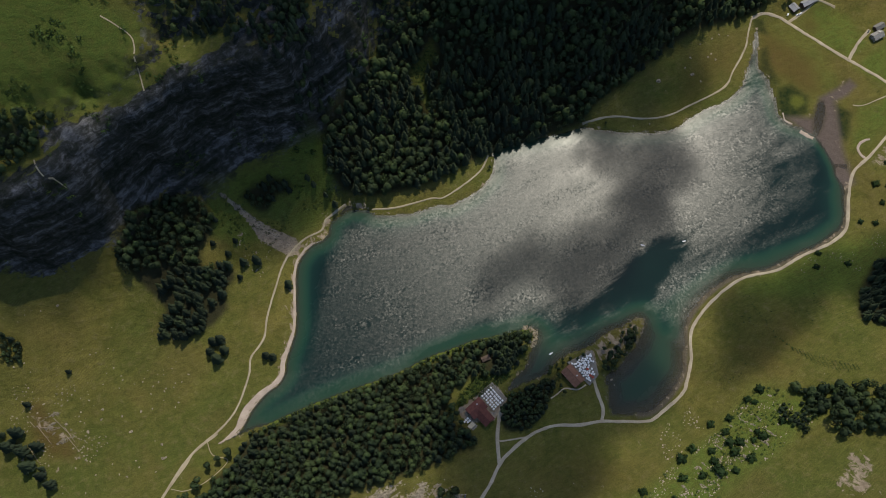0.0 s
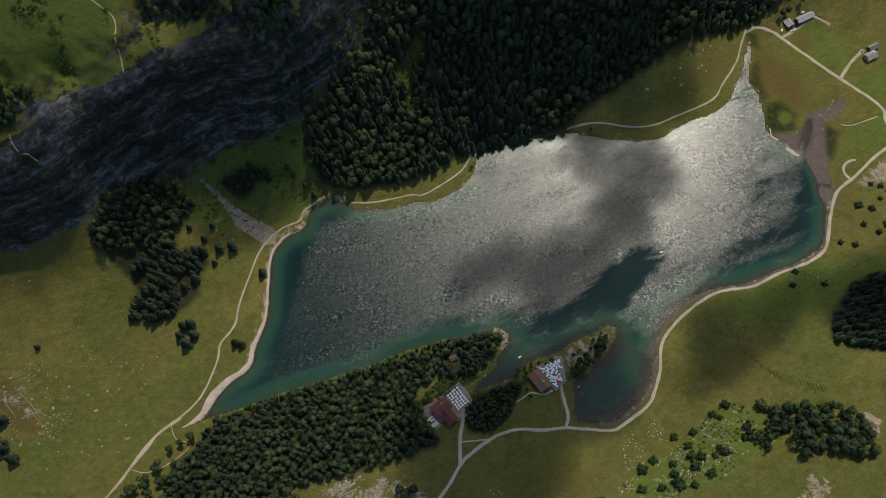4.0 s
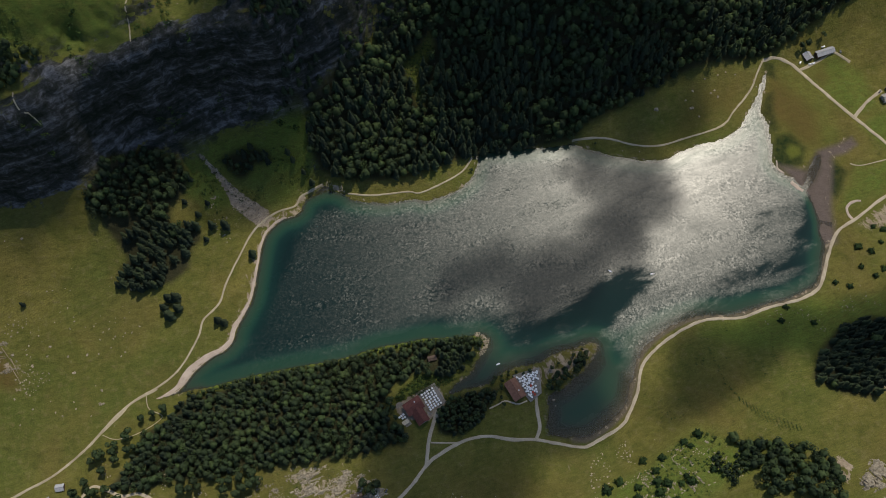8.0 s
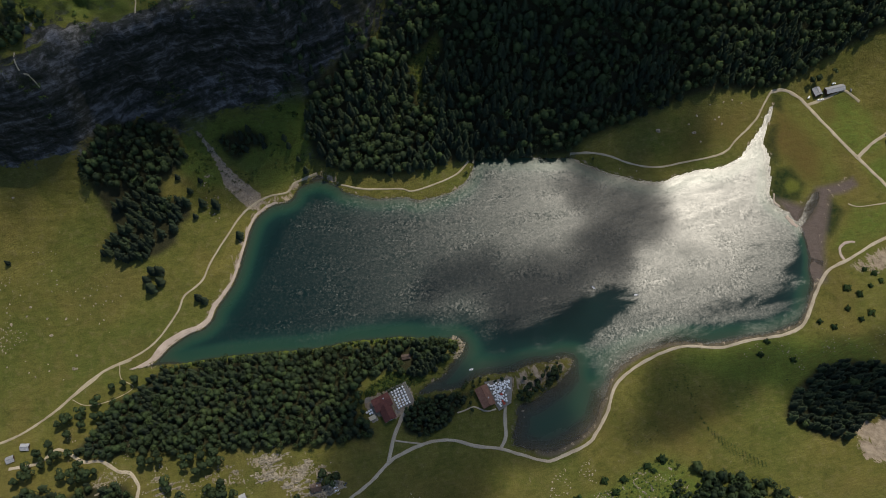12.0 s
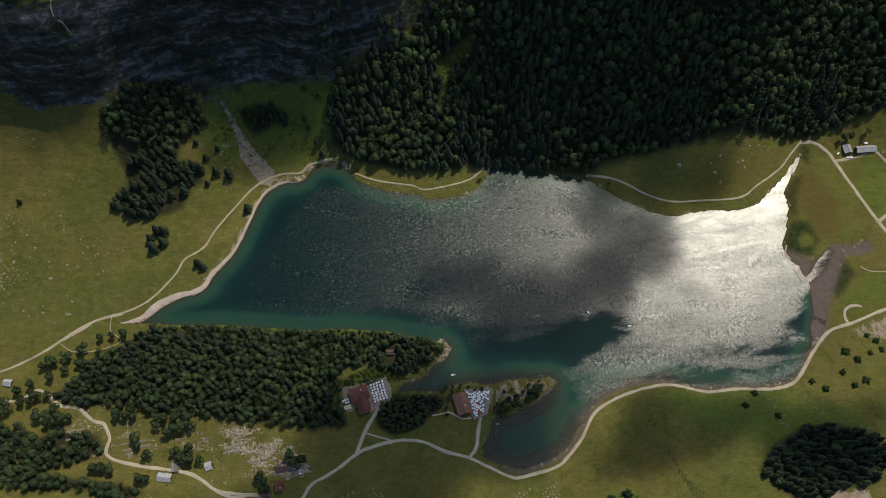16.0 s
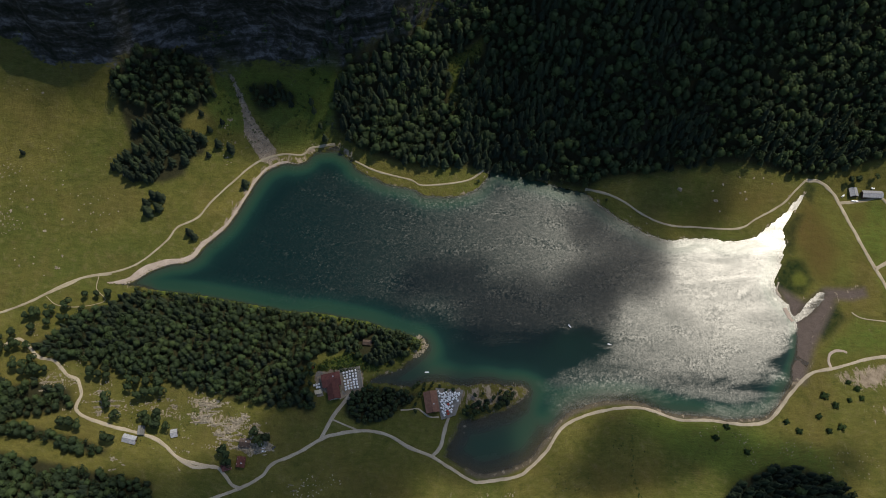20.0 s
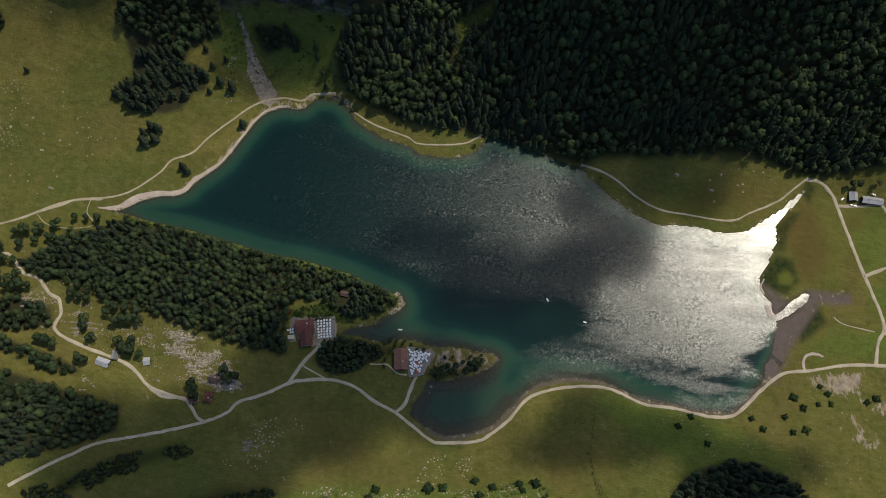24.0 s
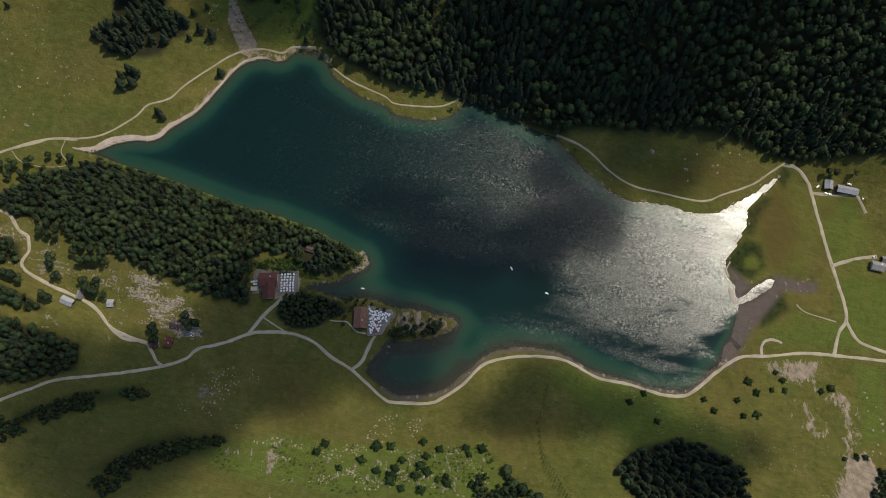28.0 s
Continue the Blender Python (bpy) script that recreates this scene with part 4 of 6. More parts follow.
# ---- the lake ----
wx, wy = np.arange(-276, 460, 3.0), np.arange(60, 620, 3.0)
ux, uy = np.meshgrid(wx, wy)
WXY = np.stack([ux.ravel(), uy.ravel()], 1)
w_in = inside(LAKE, WXY)
w_d = distance(LAKE, WXY, True)
keep = w_in | (w_d < 6)
wq = grid_quads(*ux.shape)
wq = wq[keep[wq].all(1)]
used, back = np.unique(wq, return_inverse=True)
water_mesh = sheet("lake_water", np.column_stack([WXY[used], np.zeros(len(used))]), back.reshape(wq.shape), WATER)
water_mesh.attributes.new("depth", "FLOAT", "POINT").data.foreach_set("value", np.maximum(-ground_at(WXY[used, 0], WXY[used, 1]), 0).astype(np.float32))
wind = 0.95 - 0.50 * smooth01(WXY[used, 0], 0, 330)
for area, much, soft in CALM:
    wind -= 0.75 * much * field(area, WXY[used], soft)
for area, much, soft in BREEZE:
    wind += 0.40 * much * field(area, WXY[used], soft)
water_mesh.attributes.new("wind", "FLOAT", "POINT").data.foreach_set("value", np.clip(wind, 0, 1).astype(np.float32))
tagged(new("lake_water", water_mesh), "dark teal mountain lake ruffled by wind", "water", kind="structure")


# ---- roads and trails ----
def ribbon(name, line, width, material, label, lift=0.22, ragged=0.25):
    p = smooth_line(line, 2.5)
    d = np.gradient(p, axis=0)
    d /= np.maximum(np.linalg.norm(d, axis=1), 1e-6)[:, None]
    side = np.column_stack([-d[:, 1], d[:, 0]])
    wob = 1 + ragged * np.stack([wave_noise(p, 7.0, 60, 2), wave_noise(p + 900, 7.0, 63, 2)], 1)
    rows = []
    for k, drop in ((-1.12, -0.5), (-1, 0), (-0.4, 0.05), (0.4, 0.05), (1, 0), (1.12, -0.5)):
        q = p + side * (k * width / 2 * wob[:, 0 if k < 0 else 1])[:, None]
        rows.append(np.column_stack([q, np.maximum(ground_at(q[:, 0], q[:, 1]), 0.05) + lift + drop]))
    co = np.stack(rows, 1).reshape(-1, 3)
    ob = new(name, sheet(name, co, grid_quads(len(p), 6)[:, ::-1], material))
    return tagged(ob, label, "path", kind="structure")


for line, width, material, label in ROADS:
    ribbon("road" if material is ROAD else "trail", line, width, material, label)

for line, width, label in (([(439, 431), (434, 436), (432, 443), (436, 450), (443, 455), (447, 455)], 2.3, "curved pale gravel bank in the valley meadow"), ([(370, 464), (376, 459), (384, 455)], 4.5, "small pale sandbank in the inlet"), ([(352, 487), (354, 478), (362, 473)], 1.8, "narrow pale sandbank below the reeds")):
    ribbon("sandbank", line, width, SAND, label, 0.16, 0.7)


# ---- the beach: a strip of sand from under the water up to the grass ----
p = smooth_line(SHORE_BEACH[:17], 2.0)
d = np.gradient(p, axis=0)
d /= np.linalg.norm(d, axis=1)[:, None]
inland = np.column_stack([-d[:, 1], d[:, 0]])
far_along = np.linspace(0, 1, len(p))
broad = 2.4 + 5.5 * np.exp(-((far_along - 0.17) / 0.10) ** 2) + 2.5 * np.exp(-((far_along - 0.38) / 0.12) ** 2) - 2.4 * smooth01(far_along, 0.85, 1.0) - 2.0 * (1 - smooth01(far_along, 0, 0.06))
broad = broad + 0.7 * wave_noise(p, 9.0, 66, 3)
rows = []
for k, drop in ((-1.6, -0.30), (-0.4, -0.05), (0.0, 0.12), (0.35, 0.20), (0.75, 0.20), (1.0, 0.10), (1.15, -0.6)):
    q = p + inland * (k * broad if k > 0 else np.full(len(p), k))[:, None]
    rows.append(np.column_stack([q, np.maximum(ground_at(q[:, 0], q[:, 1]), -0.05 if k < 0 else 0.1) + drop]))
tagged(new("beach", sheet("beach", np.stack(rows, 1).reshape(-1, 3), grid_quads(len(p), 7), SAND)), "pale beige sand and gravel beach along the lake", "beach", kind="structure")


# ---- trees ----
def cards(centre, out_dir, along, wide, rng, tilt=0.5):
    """Small leafy quads: each faces out_dir more or less, and is long in the way of 'along'."""
    n = len(centre)
    nrm = out_dir + rng.normal(0, tilt, (n, 3))
    nrm /= np.linalg.norm(nrm, axis=1)[:, None]
    ax = along - nrm * np.einsum("ij,ij->i", along, nrm)[:, None]
    ax /= np.maximum(np.linalg.norm(ax, axis=1), 1e-6)[:, None]
    sd = np.cross(nrm, ax)
    lng, wid = wide[:, :1], wide[:, 1:]
    q = np.stack([centre - ax * lng * 0.5 - sd * wid * 0.25, centre - sd * wid * 0.5 + ax * lng * 0.1 * rng.uniform(-1, 1, (n, 1)),
                  centre + ax * lng * 0.55, centre + sd * wid * 0.5 + ax * lng * 0.1 * rng.uniform(-1, 1, (n, 1))], 1)
    out = out_dir / np.linalg.norm(out_dir, axis=1)[:, None]
    soft = 0.72 * out + 0.28 * nrm
    return q, np.repeat(soft[:, None], 4, 1)


def soften(me, normals):
    """Leaves take the light as the crown's rounded surface does."""
    n = normals.reshape(-1, 3)
    n = n / np.linalg.norm(n, axis=1)[:, None]
    me.normals_split_custom_set_from_vertices(n.astype(np.float32))


def core(profile, rng):
    """A closed inner surface of six sides, so that no daylight shows through the crown."""
    a = np.arange(7) * np.pi / 3 + rng.uniform(0, 1)
    quads, out = [], []
    for (r0, z0), (r1, z1) in zip(profile, profile[1:]):
        for p, q in zip(a, a[1:]):
            quads.append([(r0 * math.cos(p), r0 * math.sin(p), z0), (r0 * math.cos(q), r0 * math.sin(q), z0), (r1 * math.cos(q), r1 * math.sin(q), z1), (r1 * math.cos(p), r1 * math.sin(p), z1)])
            up = (r0 - r1) / max(z1 - z0, 0.1)
            out.append([(math.cos(s), math.sin(s), up) for s in (p, q, q, p)])
    out = np.array(out)
    return np.array(quads), out / np.linalg.norm(out, axis=2)[..., None]


def joined(*pieces):
    return np.concatenate([p[0] for p in pieces]), np.concatenate([p[1] for p in pieces])


def spruce_crown(rng, n, height=17.0, spread=3.6):
    u = 0.10 + 0.90 * (1 - np.sqrt(rng.uniform(0, 1, n)))
    a = rng.uniform(0, 2 * np.pi, n)
    lobes = 1 + 0.22 * np.sin(a * 5 + u * 19) + 0.12 * np.sin(a * 3 + 2)
    rad = (spread * (1 - u) ** 0.75 + 0.12) * lobes * rng.uniform(0.62, 1.0, n)
    c = np.column_stack([rad * np.cos(a), rad * np.sin(a), u * height])
    radial = np.column_stack([np.cos(a), np.sin(a), np.full(n, -0.45)])
    face = np.column_stack([np.cos(a) * 0.55, np.sin(a) * 0.55, np.full(n, 0.8)])
    size = np.column_stack([1.15 + 1.15 * (1 - u), 0.75 + 0.7 * (1 - u)]) * rng.uniform(0.75, 1.3, (n, 1))
    inner = core([(spread * 0.78 * (1 - k) ** 0.8 + 0.03, height * (0.12 + 0.82 * k)) for k in (0.0, 0.35, 0.7, 1.0)], rng)
    return joined(inner, cards(c, face, radial, size * 1.1, rng, 0.12))


def broad_crown(rng, n, height=15.0, spread=4.2):
    k = 7
    lump = np.column_stack([rng.normal(0, spread * 0.30, k), rng.normal(0, spread * 0.30, k), height * rng.uniform(0.48, 0.80, k)])
    size = rng.uniform(0.44, 0.62, k) * spread
    i = rng.randint(0, k, n)
    v = rng.normal(0, 1, (n, 3))
    v[:, 2] = np.abs(v[:, 2]) * 0.9 - 0.25
    v /= np.linalg.norm(v, axis=1)[:, None]
    c = lump[i] + v * (size[i] * rng.uniform(0.75, 1.05, n))[:, None] * [1, 1, 0.9]
    return cards(c, v, rng.normal(0, 1, (n, 3)), rng.uniform(1.1, 2.0, (n, 2)) * [1.0, 0.9], rng, 0.2)


def dome_crown(rng, n, height=13.0, spread=3.7):
    """A rounded crown with a few soft lobes, closed on top."""
    v = rng.normal(0, 1, (n, 3))
    v[:, 2] = np.abs(v[:, 2]) * 0.9 - 0.12
    v /= np.linalg.norm(v, axis=1)[:, None]
    a, ph = np.arctan2(v[:, 1], v[:, 0]), rng.uniform(0, 6.3, 2)
    lobes = 1 + 0.15 * np.sin(3 * a + ph[0]) + 0.10 * np.sin(5 * a + ph[1] + 3 * v[:, 2])
    c = v * [spread, spread, height * 0.48] * (lobes * rng.uniform(0.80, 1.03, n))[:, None] + [0, 0, height * 0.5]
    face = v * [1, 1, 0.9]
    inner = core([(spread * 0.86 * math.cos(k), height * (0.5 + 0.41 * math.sin(k))) for k in (-0.2, 0.35, 0.8, 1.2, 1.56)], rng)
    return joined(inner, cards(c, face, rng.normal(0, 1, (n, 3)), rng.uniform(1.2, 2.1, (n, 2)) * [1.0, 0.9], rng, 0.12))


def bush_crown(rng, n, height=2.2, spread=1.7):
    v = rng.normal(0, 1, (n, 3))
    v[:, 2] = np.abs(v[:, 2])
    v /= np.linalg.norm(v, axis=1)[:, None]
    c = v * [spread, spread, height] * (rng.uniform(0.6, 1.05, n) * (1 + 0.25 * np.sin(4 * np.arctan2(v[:, 1], v[:, 0]))))[:, None]
    return cards(c, v, rng.normal(0, 1, (n, 3)), rng.uniform(0.5, 1.0, (n, 2)), rng, 0.4)


def crown_mesh(name, quads, material, tone):
    quads, normals = quads
    me = sheet(name, quads.reshape(-1, 3), np.arange(quads.size // 3).reshape(-1, 4), material)
    soften(me, normals)
    me.attributes.new("tone", "FLOAT", "POINT").data.foreach_set("value", np.full(quads.size // 3, tone, np.float32))
    return me


def trunk_mesh(height, thick, limbs):
    """A tapered trunk with a few limbs."""
    bm = bmesh.new()
    rows = []
    for k in range(5):
        u = k / 4
        w = thick * (1.5 - 0.5 * min(1, u * 4)) * (1 - 0.85 * u)
        rows.append([bm.verts.new((w * math.cos(a), w * math.sin(a), u * height - 0.6)) for a in np.arange(6) * math.pi / 3])
    for lo, hi in zip(rows, rows[1:]):
        for k in range(6):
            bm.faces.new((lo[k], lo[(k + 1) % 6], hi[(k + 1) % 6], hi[k]))
    for k in range(limbs):
        a, z = k * 2.4, height * (0.35 + 0.5 * k / max(limbs, 1))
        tip = Vector((math.cos(a), math.sin(a), 0.55)) * height * 0.17 * (1.2 - 0.6 * k / max(limbs, 1))
        root = [bm.verts.new((0.12 * math.cos(b), 0.12 * math.sin(b), z)) for b in (0, 2.1, 4.2)]
        end = bm.verts.new(Vector((0, 0, z)) + tip)
        for q in range(3):
            bm.faces.new((root[q], root[(q + 1) % 3], end))
    me = bpy.data.meshes.new("trunk")
    bm.to_mesh(me)
    bm.free()
    me.materials.append(BARK)
    return me


tree_rng = np.random.RandomState(5)
MANY = {"spruce": [spruce_crown(tree_rng, 90) for _ in range(7)], "broad": [dome_crown(tree_rng, 80, tree_rng.uniform(11, 15), tree_rng.uniform(3.3, 4.3)) if k < 5 else broad_crown(tree_rng, 105) for k in range(7)]}
FINE = {}
for kind, crown, trunk in (("spruce", spruce_crown, (17.0, 0.28, 4)), ("broad", broad_crown, (10.0, 0.30, 6))):
    tm = trunk_mesh(*trunk)
    FINE[kind] = [(tm, crown_mesh("crown", crown(tree_rng, 420 if kind == "spruce" else 400), SPRUCE if kind == "spruce" else LEAVES, tree_rng.uniform(0.15, 0.8))) for _ in range(6)]


def tree(x, y, kind="spruce", size=1.0, label="", group=""):
    tm, cm = FINE[kind][tree_rng.randint(6)]
    root = new("spruce_tree" if kind == "spruce" else "broadleaf_tree")
    root.matrix_basis = Matrix.Translation((x, y, ground_z(x, y))) @ Matrix.Rotation(tree_rng.uniform(0, 6.3), 4, "Z") @ Matrix.Diagonal((size * tree_rng.uniform(0.9, 1.1), size * tree_rng.uniform(0.9, 1.1), size, 1))
    for name, me in (("trunk", tm), ("crown", cm)):
        new(name, me).parent = root
    return tagged(root, label or ("dark green spruce tree standing in the meadow" if kind == "spruce" else "green broadleaf tree near the lake shore"), "tree", group)


def scatter(poly, space, rng, jitter=0.45):
    """Places about 'space' apart within a plan outline."""
    p = np.array(poly, float)
    lo, hi = p.min(0), p.max(0)
    nx, ny = int((hi[0] - lo[0]) / space) + 1, int((hi[1] - lo[1]) / (space * 0.87)) + 1
    gx, gy = np.meshgrid(np.arange(nx), np.arange(ny))
    q = np.stack([lo[0] + (gx + 0.5 * (gy % 2)) * space, lo[1] + gy * space * 0.87], -1).reshape(-1, 2)
    q += rng.uniform(-jitter, jitter, q.shape) * space
    return q[inside(p, q)]


def wood(name, places, label, share=0.5, size=1.0, seed=1, gaps=0.0):
    """A whole wood as one mesh of crowns; share: how much of it is spruce."""
    rng = np.random.RandomState(seed)
    mixed = wave_noise(places, 55.0, seed + 70, 2)
    if gaps:
        open_ = wave_noise(places, 45.0, seed + 90, 3) < gaps - 1
        places, mixed = places[~open_], mixed[~open_]
    z = ground_at(places[:, 0], places[:, 1])
    chunks, tones, mats, facing = [], [], [], []
    for (x, y), zz, m in zip(places, z, mixed):
        kind = "spruce" if rng.uniform(-1, 1) * 0.55 + m < (share - 0.5) * 2.6 else "broad"
        q, nq = MANY[kind][rng.randint(7)]
        a, s = rng.uniform(0, 6.3), size * rng.uniform(0.72, 1.22)
        ca, sa = math.cos(a), math.sin(a)
        turn = np.array([[ca, sa, 0], [-sa, ca, 0], [0, 0, 1.0]])
        chunks.append(((q.reshape(-1, 3) @ turn) * [s, s, s * rng.uniform(0.82, 1.25)] + [x, y, zz - 0.4]).astype(np.float32))
        facing.append((nq.reshape(-1, 3) @ turn).astype(np.float32))
        tones.append(np.full(len(q) * 4, rng.uniform(0, 1) ** 1.4, np.float32))
        mats.append(np.full(len(q), 0 if kind == "spruce" else 1, np.int32))
    co = np.concatenate(chunks)
    me = sheet(name, co, np.arange(len(co)).reshape(-1, 4), SPRUCE)
    me.materials.append(LEAVES)
    me.polygons.foreach_set("material_index", np.concatenate(mats))
    soften(me, np.concatenate(facing))
    me.attributes.new("tone", "FLOAT", "POINT").data.foreach_set("value", np.concatenate(tones))
    return tagged(new(name, me), label, "forest", kind="stuff")


wr = np.random.RandomState(11)
north = scatter(NORTH_WOOD, 7.0, wr)
north = north[(north[:, 1] < 860) & (north[:, 0] < 640)]
north = north[~inside(np.array(GLADE, float), north)]
wood("far_forest", north, "dark mixed forest on the steep shaded slope", 0.42, 1.2, 2)
ridge_places = np.vstack([scatter(F_RIDGE_TREES, 5.8, wr), scatter(TIP_WOOD, 5.2, wr)])
ridge_places = ridge_places[np.hypot(ridge_places[:, 0] - 15, ridge_places[:, 1] - 184) > 9]
bank = smooth_line(SHORE_POINTS[20:33], 4.2)
bank = bank + np.gradient(bank, axis=0)[:, ::-1] * [-1, 1] / 4.2 * wr.uniform(2.0, 6.0, (len(bank), 1))
wood("shore_trees", bank[~inside(LAKE, bank)], "low leafy trees leaning over the lake shore", 0.1, 0.6, 15)
wood("ridge_forest", ridge_places, "dense mixed forest on the low ridge by the lake", 0.52, 0.93, 3)
wood("east_wood", scatter(LEAFY_WOOD, 6.0, wr), "leafy green wood below the cliff", 0.08, 1.02, 4)
wood("east_spruce_wood", scatter(SPRUCE_WOOD, 7.6, wr), "dark spruces at the lower end of the leafy wood", 0.85, 1.22, 14, 0.25)
wood("small_wood", scatter(F_SMALL, 6.0, wr), "small dark wood beside the scree", 0.4, 0.8, 5)
wood("south_wood", scatter(F_SE, 6.4, wr), "dark spruce wood on the meadow slope", 0.8, 1.08, 6)
wood("hillside_wood", scatter(F_SE_B, 6.2, wr), "broken wood on the rocky hillside", 0.30, 1.12, 7, 0.60)
wood("lower_wood", np.vstack([scatter(a, 6.2, wr) for a in (F_NE_A, F_NE_B, F_NE_C, F_NE_LEFT)]), "leafy wood with dark spruces above the huts", 0.28, 1.05, 8, 0.2)
hedges = [[(-57, -176), (-84, -180), (-72, -140), (-58, -134), (-54, -113), (-37, -73), (0, -30), (10, -35), (-29, -96), (-44, -143)], [(41, -123), (39, -93), (49, -64), (73, -29), (94, -8), (103, -11), (82, -42), (69, -77), (61, -118)], [(298, 136), (302, 155), (328, 154), (350, 160), (319, 111)], [(588, 412), (607, 431), (623, 395), (597, 378)], [(-467, 176), (-452, 170), (-449, 152), (-468, 150)]]
wood("hedgerow", np.vstack([scatter(a, 3.7, wr) for a in hedges]), "dark hedgerow and scrub wood on the slope", 0.1, 0.55, 12, 0.45)


# ---- small helpers for things ----
def part(name, bm, material, parent, label=""):
    """Links a bmesh as one mesh object under a thing or a part."""
    me = bpy.data.meshes.new(name)
    bm.normal_update()
    bm.to_mesh(me)
    bm.free()
    me.materials.append(material)
    ob = new(name, me)
    ob.parent = parent
    return tagged(ob, label) if label else ob


def thing(name, x, y, z, turn=0.0, label="", category="", group=""):
    root = new(name)
    root.matrix_basis = pose(x, y, z, 0, 0, turn)
    return tagged(root, label, category, group)


def box(x0, x1, y0, y1, z0, z1, bevel=0.0, bm=None):
    bm = bm or bmesh.new()
    v = [bm.verts.new((x, y, z)) for z in (z0, z1) for x, y in ((x0, y0), (x1, y0), (x1, y1), (x0, y1))]
    for f in ((3, 2, 1, 0), (4, 5, 6, 7), (0, 1, 5, 4), (1, 2, 6, 5), (2, 3, 7, 6), (3, 0, 4, 7)):
        bm.faces.new([v[i] for i in f])
    if bevel:
        bmesh.ops.bevel(bm, geom=bm.edges[:], offset=bevel, segments=1, affect="EDGES")
    return bm


def tube(radius, z0, z1, sides=8, top=None, x=0.0, y=0.0, bm=None):
    bm = bm or bmesh.new()
    top = radius if top is None else top
    ring = [[bm.verts.new((x + q * math.cos(a), y + q * math.sin(a), z)) for a in np.arange(sides) * 2 * math.pi / sides] for q, z in ((radius, z0), (top, z1))]
    for k in range(sides):
        bm.faces.new((ring[0][k], ring[0][(k + 1) % sides], ring[1][(k + 1) % sides], ring[1][k]))
    bm.faces.new(ring[0][::-1])
    bm.faces.new(ring[1])
    return bm


def prism(outline, z0, z1):
    bm = bmesh.new()
    lo = [bm.verts.new((x, y, z0)) for x, y in outline]
    hi = [bm.verts.new((x, y, z1)) for x, y in outline]
    n = len(lo)
    bm.faces.new(lo[::-1])
    bm.faces.new(hi)
    for k in range(n):
        bm.faces.new((lo[k], lo[(k + 1) % n], hi[(k + 1) % n], hi[k]))
    return bm


# ---- buildings ----
def window(parent, x, y, z, nx, ny, wide=1.1, high=1.3):
    """A casement on a wall whose outside faces (nx, ny)."""
    def flat(w, h, out, thick):
        a, b = (w / 2, thick / 2) if ny else (thick / 2, w / 2)
        return box(x + nx * out - a, x + nx * out + a, y + ny * out - b, y + ny * out + b, z - h / 2, z + h / 2)
    frame_ob = part("window", flat(wide + 0.25, high + 0.25, 0.06, 0.10), PAINT_FRAME, parent, "white-framed window")
    part("pane", flat(wide, high, 0.12, 0.03), GLASS, frame_ob, "dark glass pane")
    for s in (-1, 1):
        a = s * (wide / 2 + 0.45)
        cx, cy = (x + a, y + ny * 0.08) if ny else (x + nx * 0.08, y + a)
        hw, hd = (0.28, 0.03) if ny else (0.03, 0.28)
        part("shutter", box(cx - hw, cx + hw, cy - hd, cy + hd, z - high / 2, z + high / 2), WALL_WOOD, frame_ob)


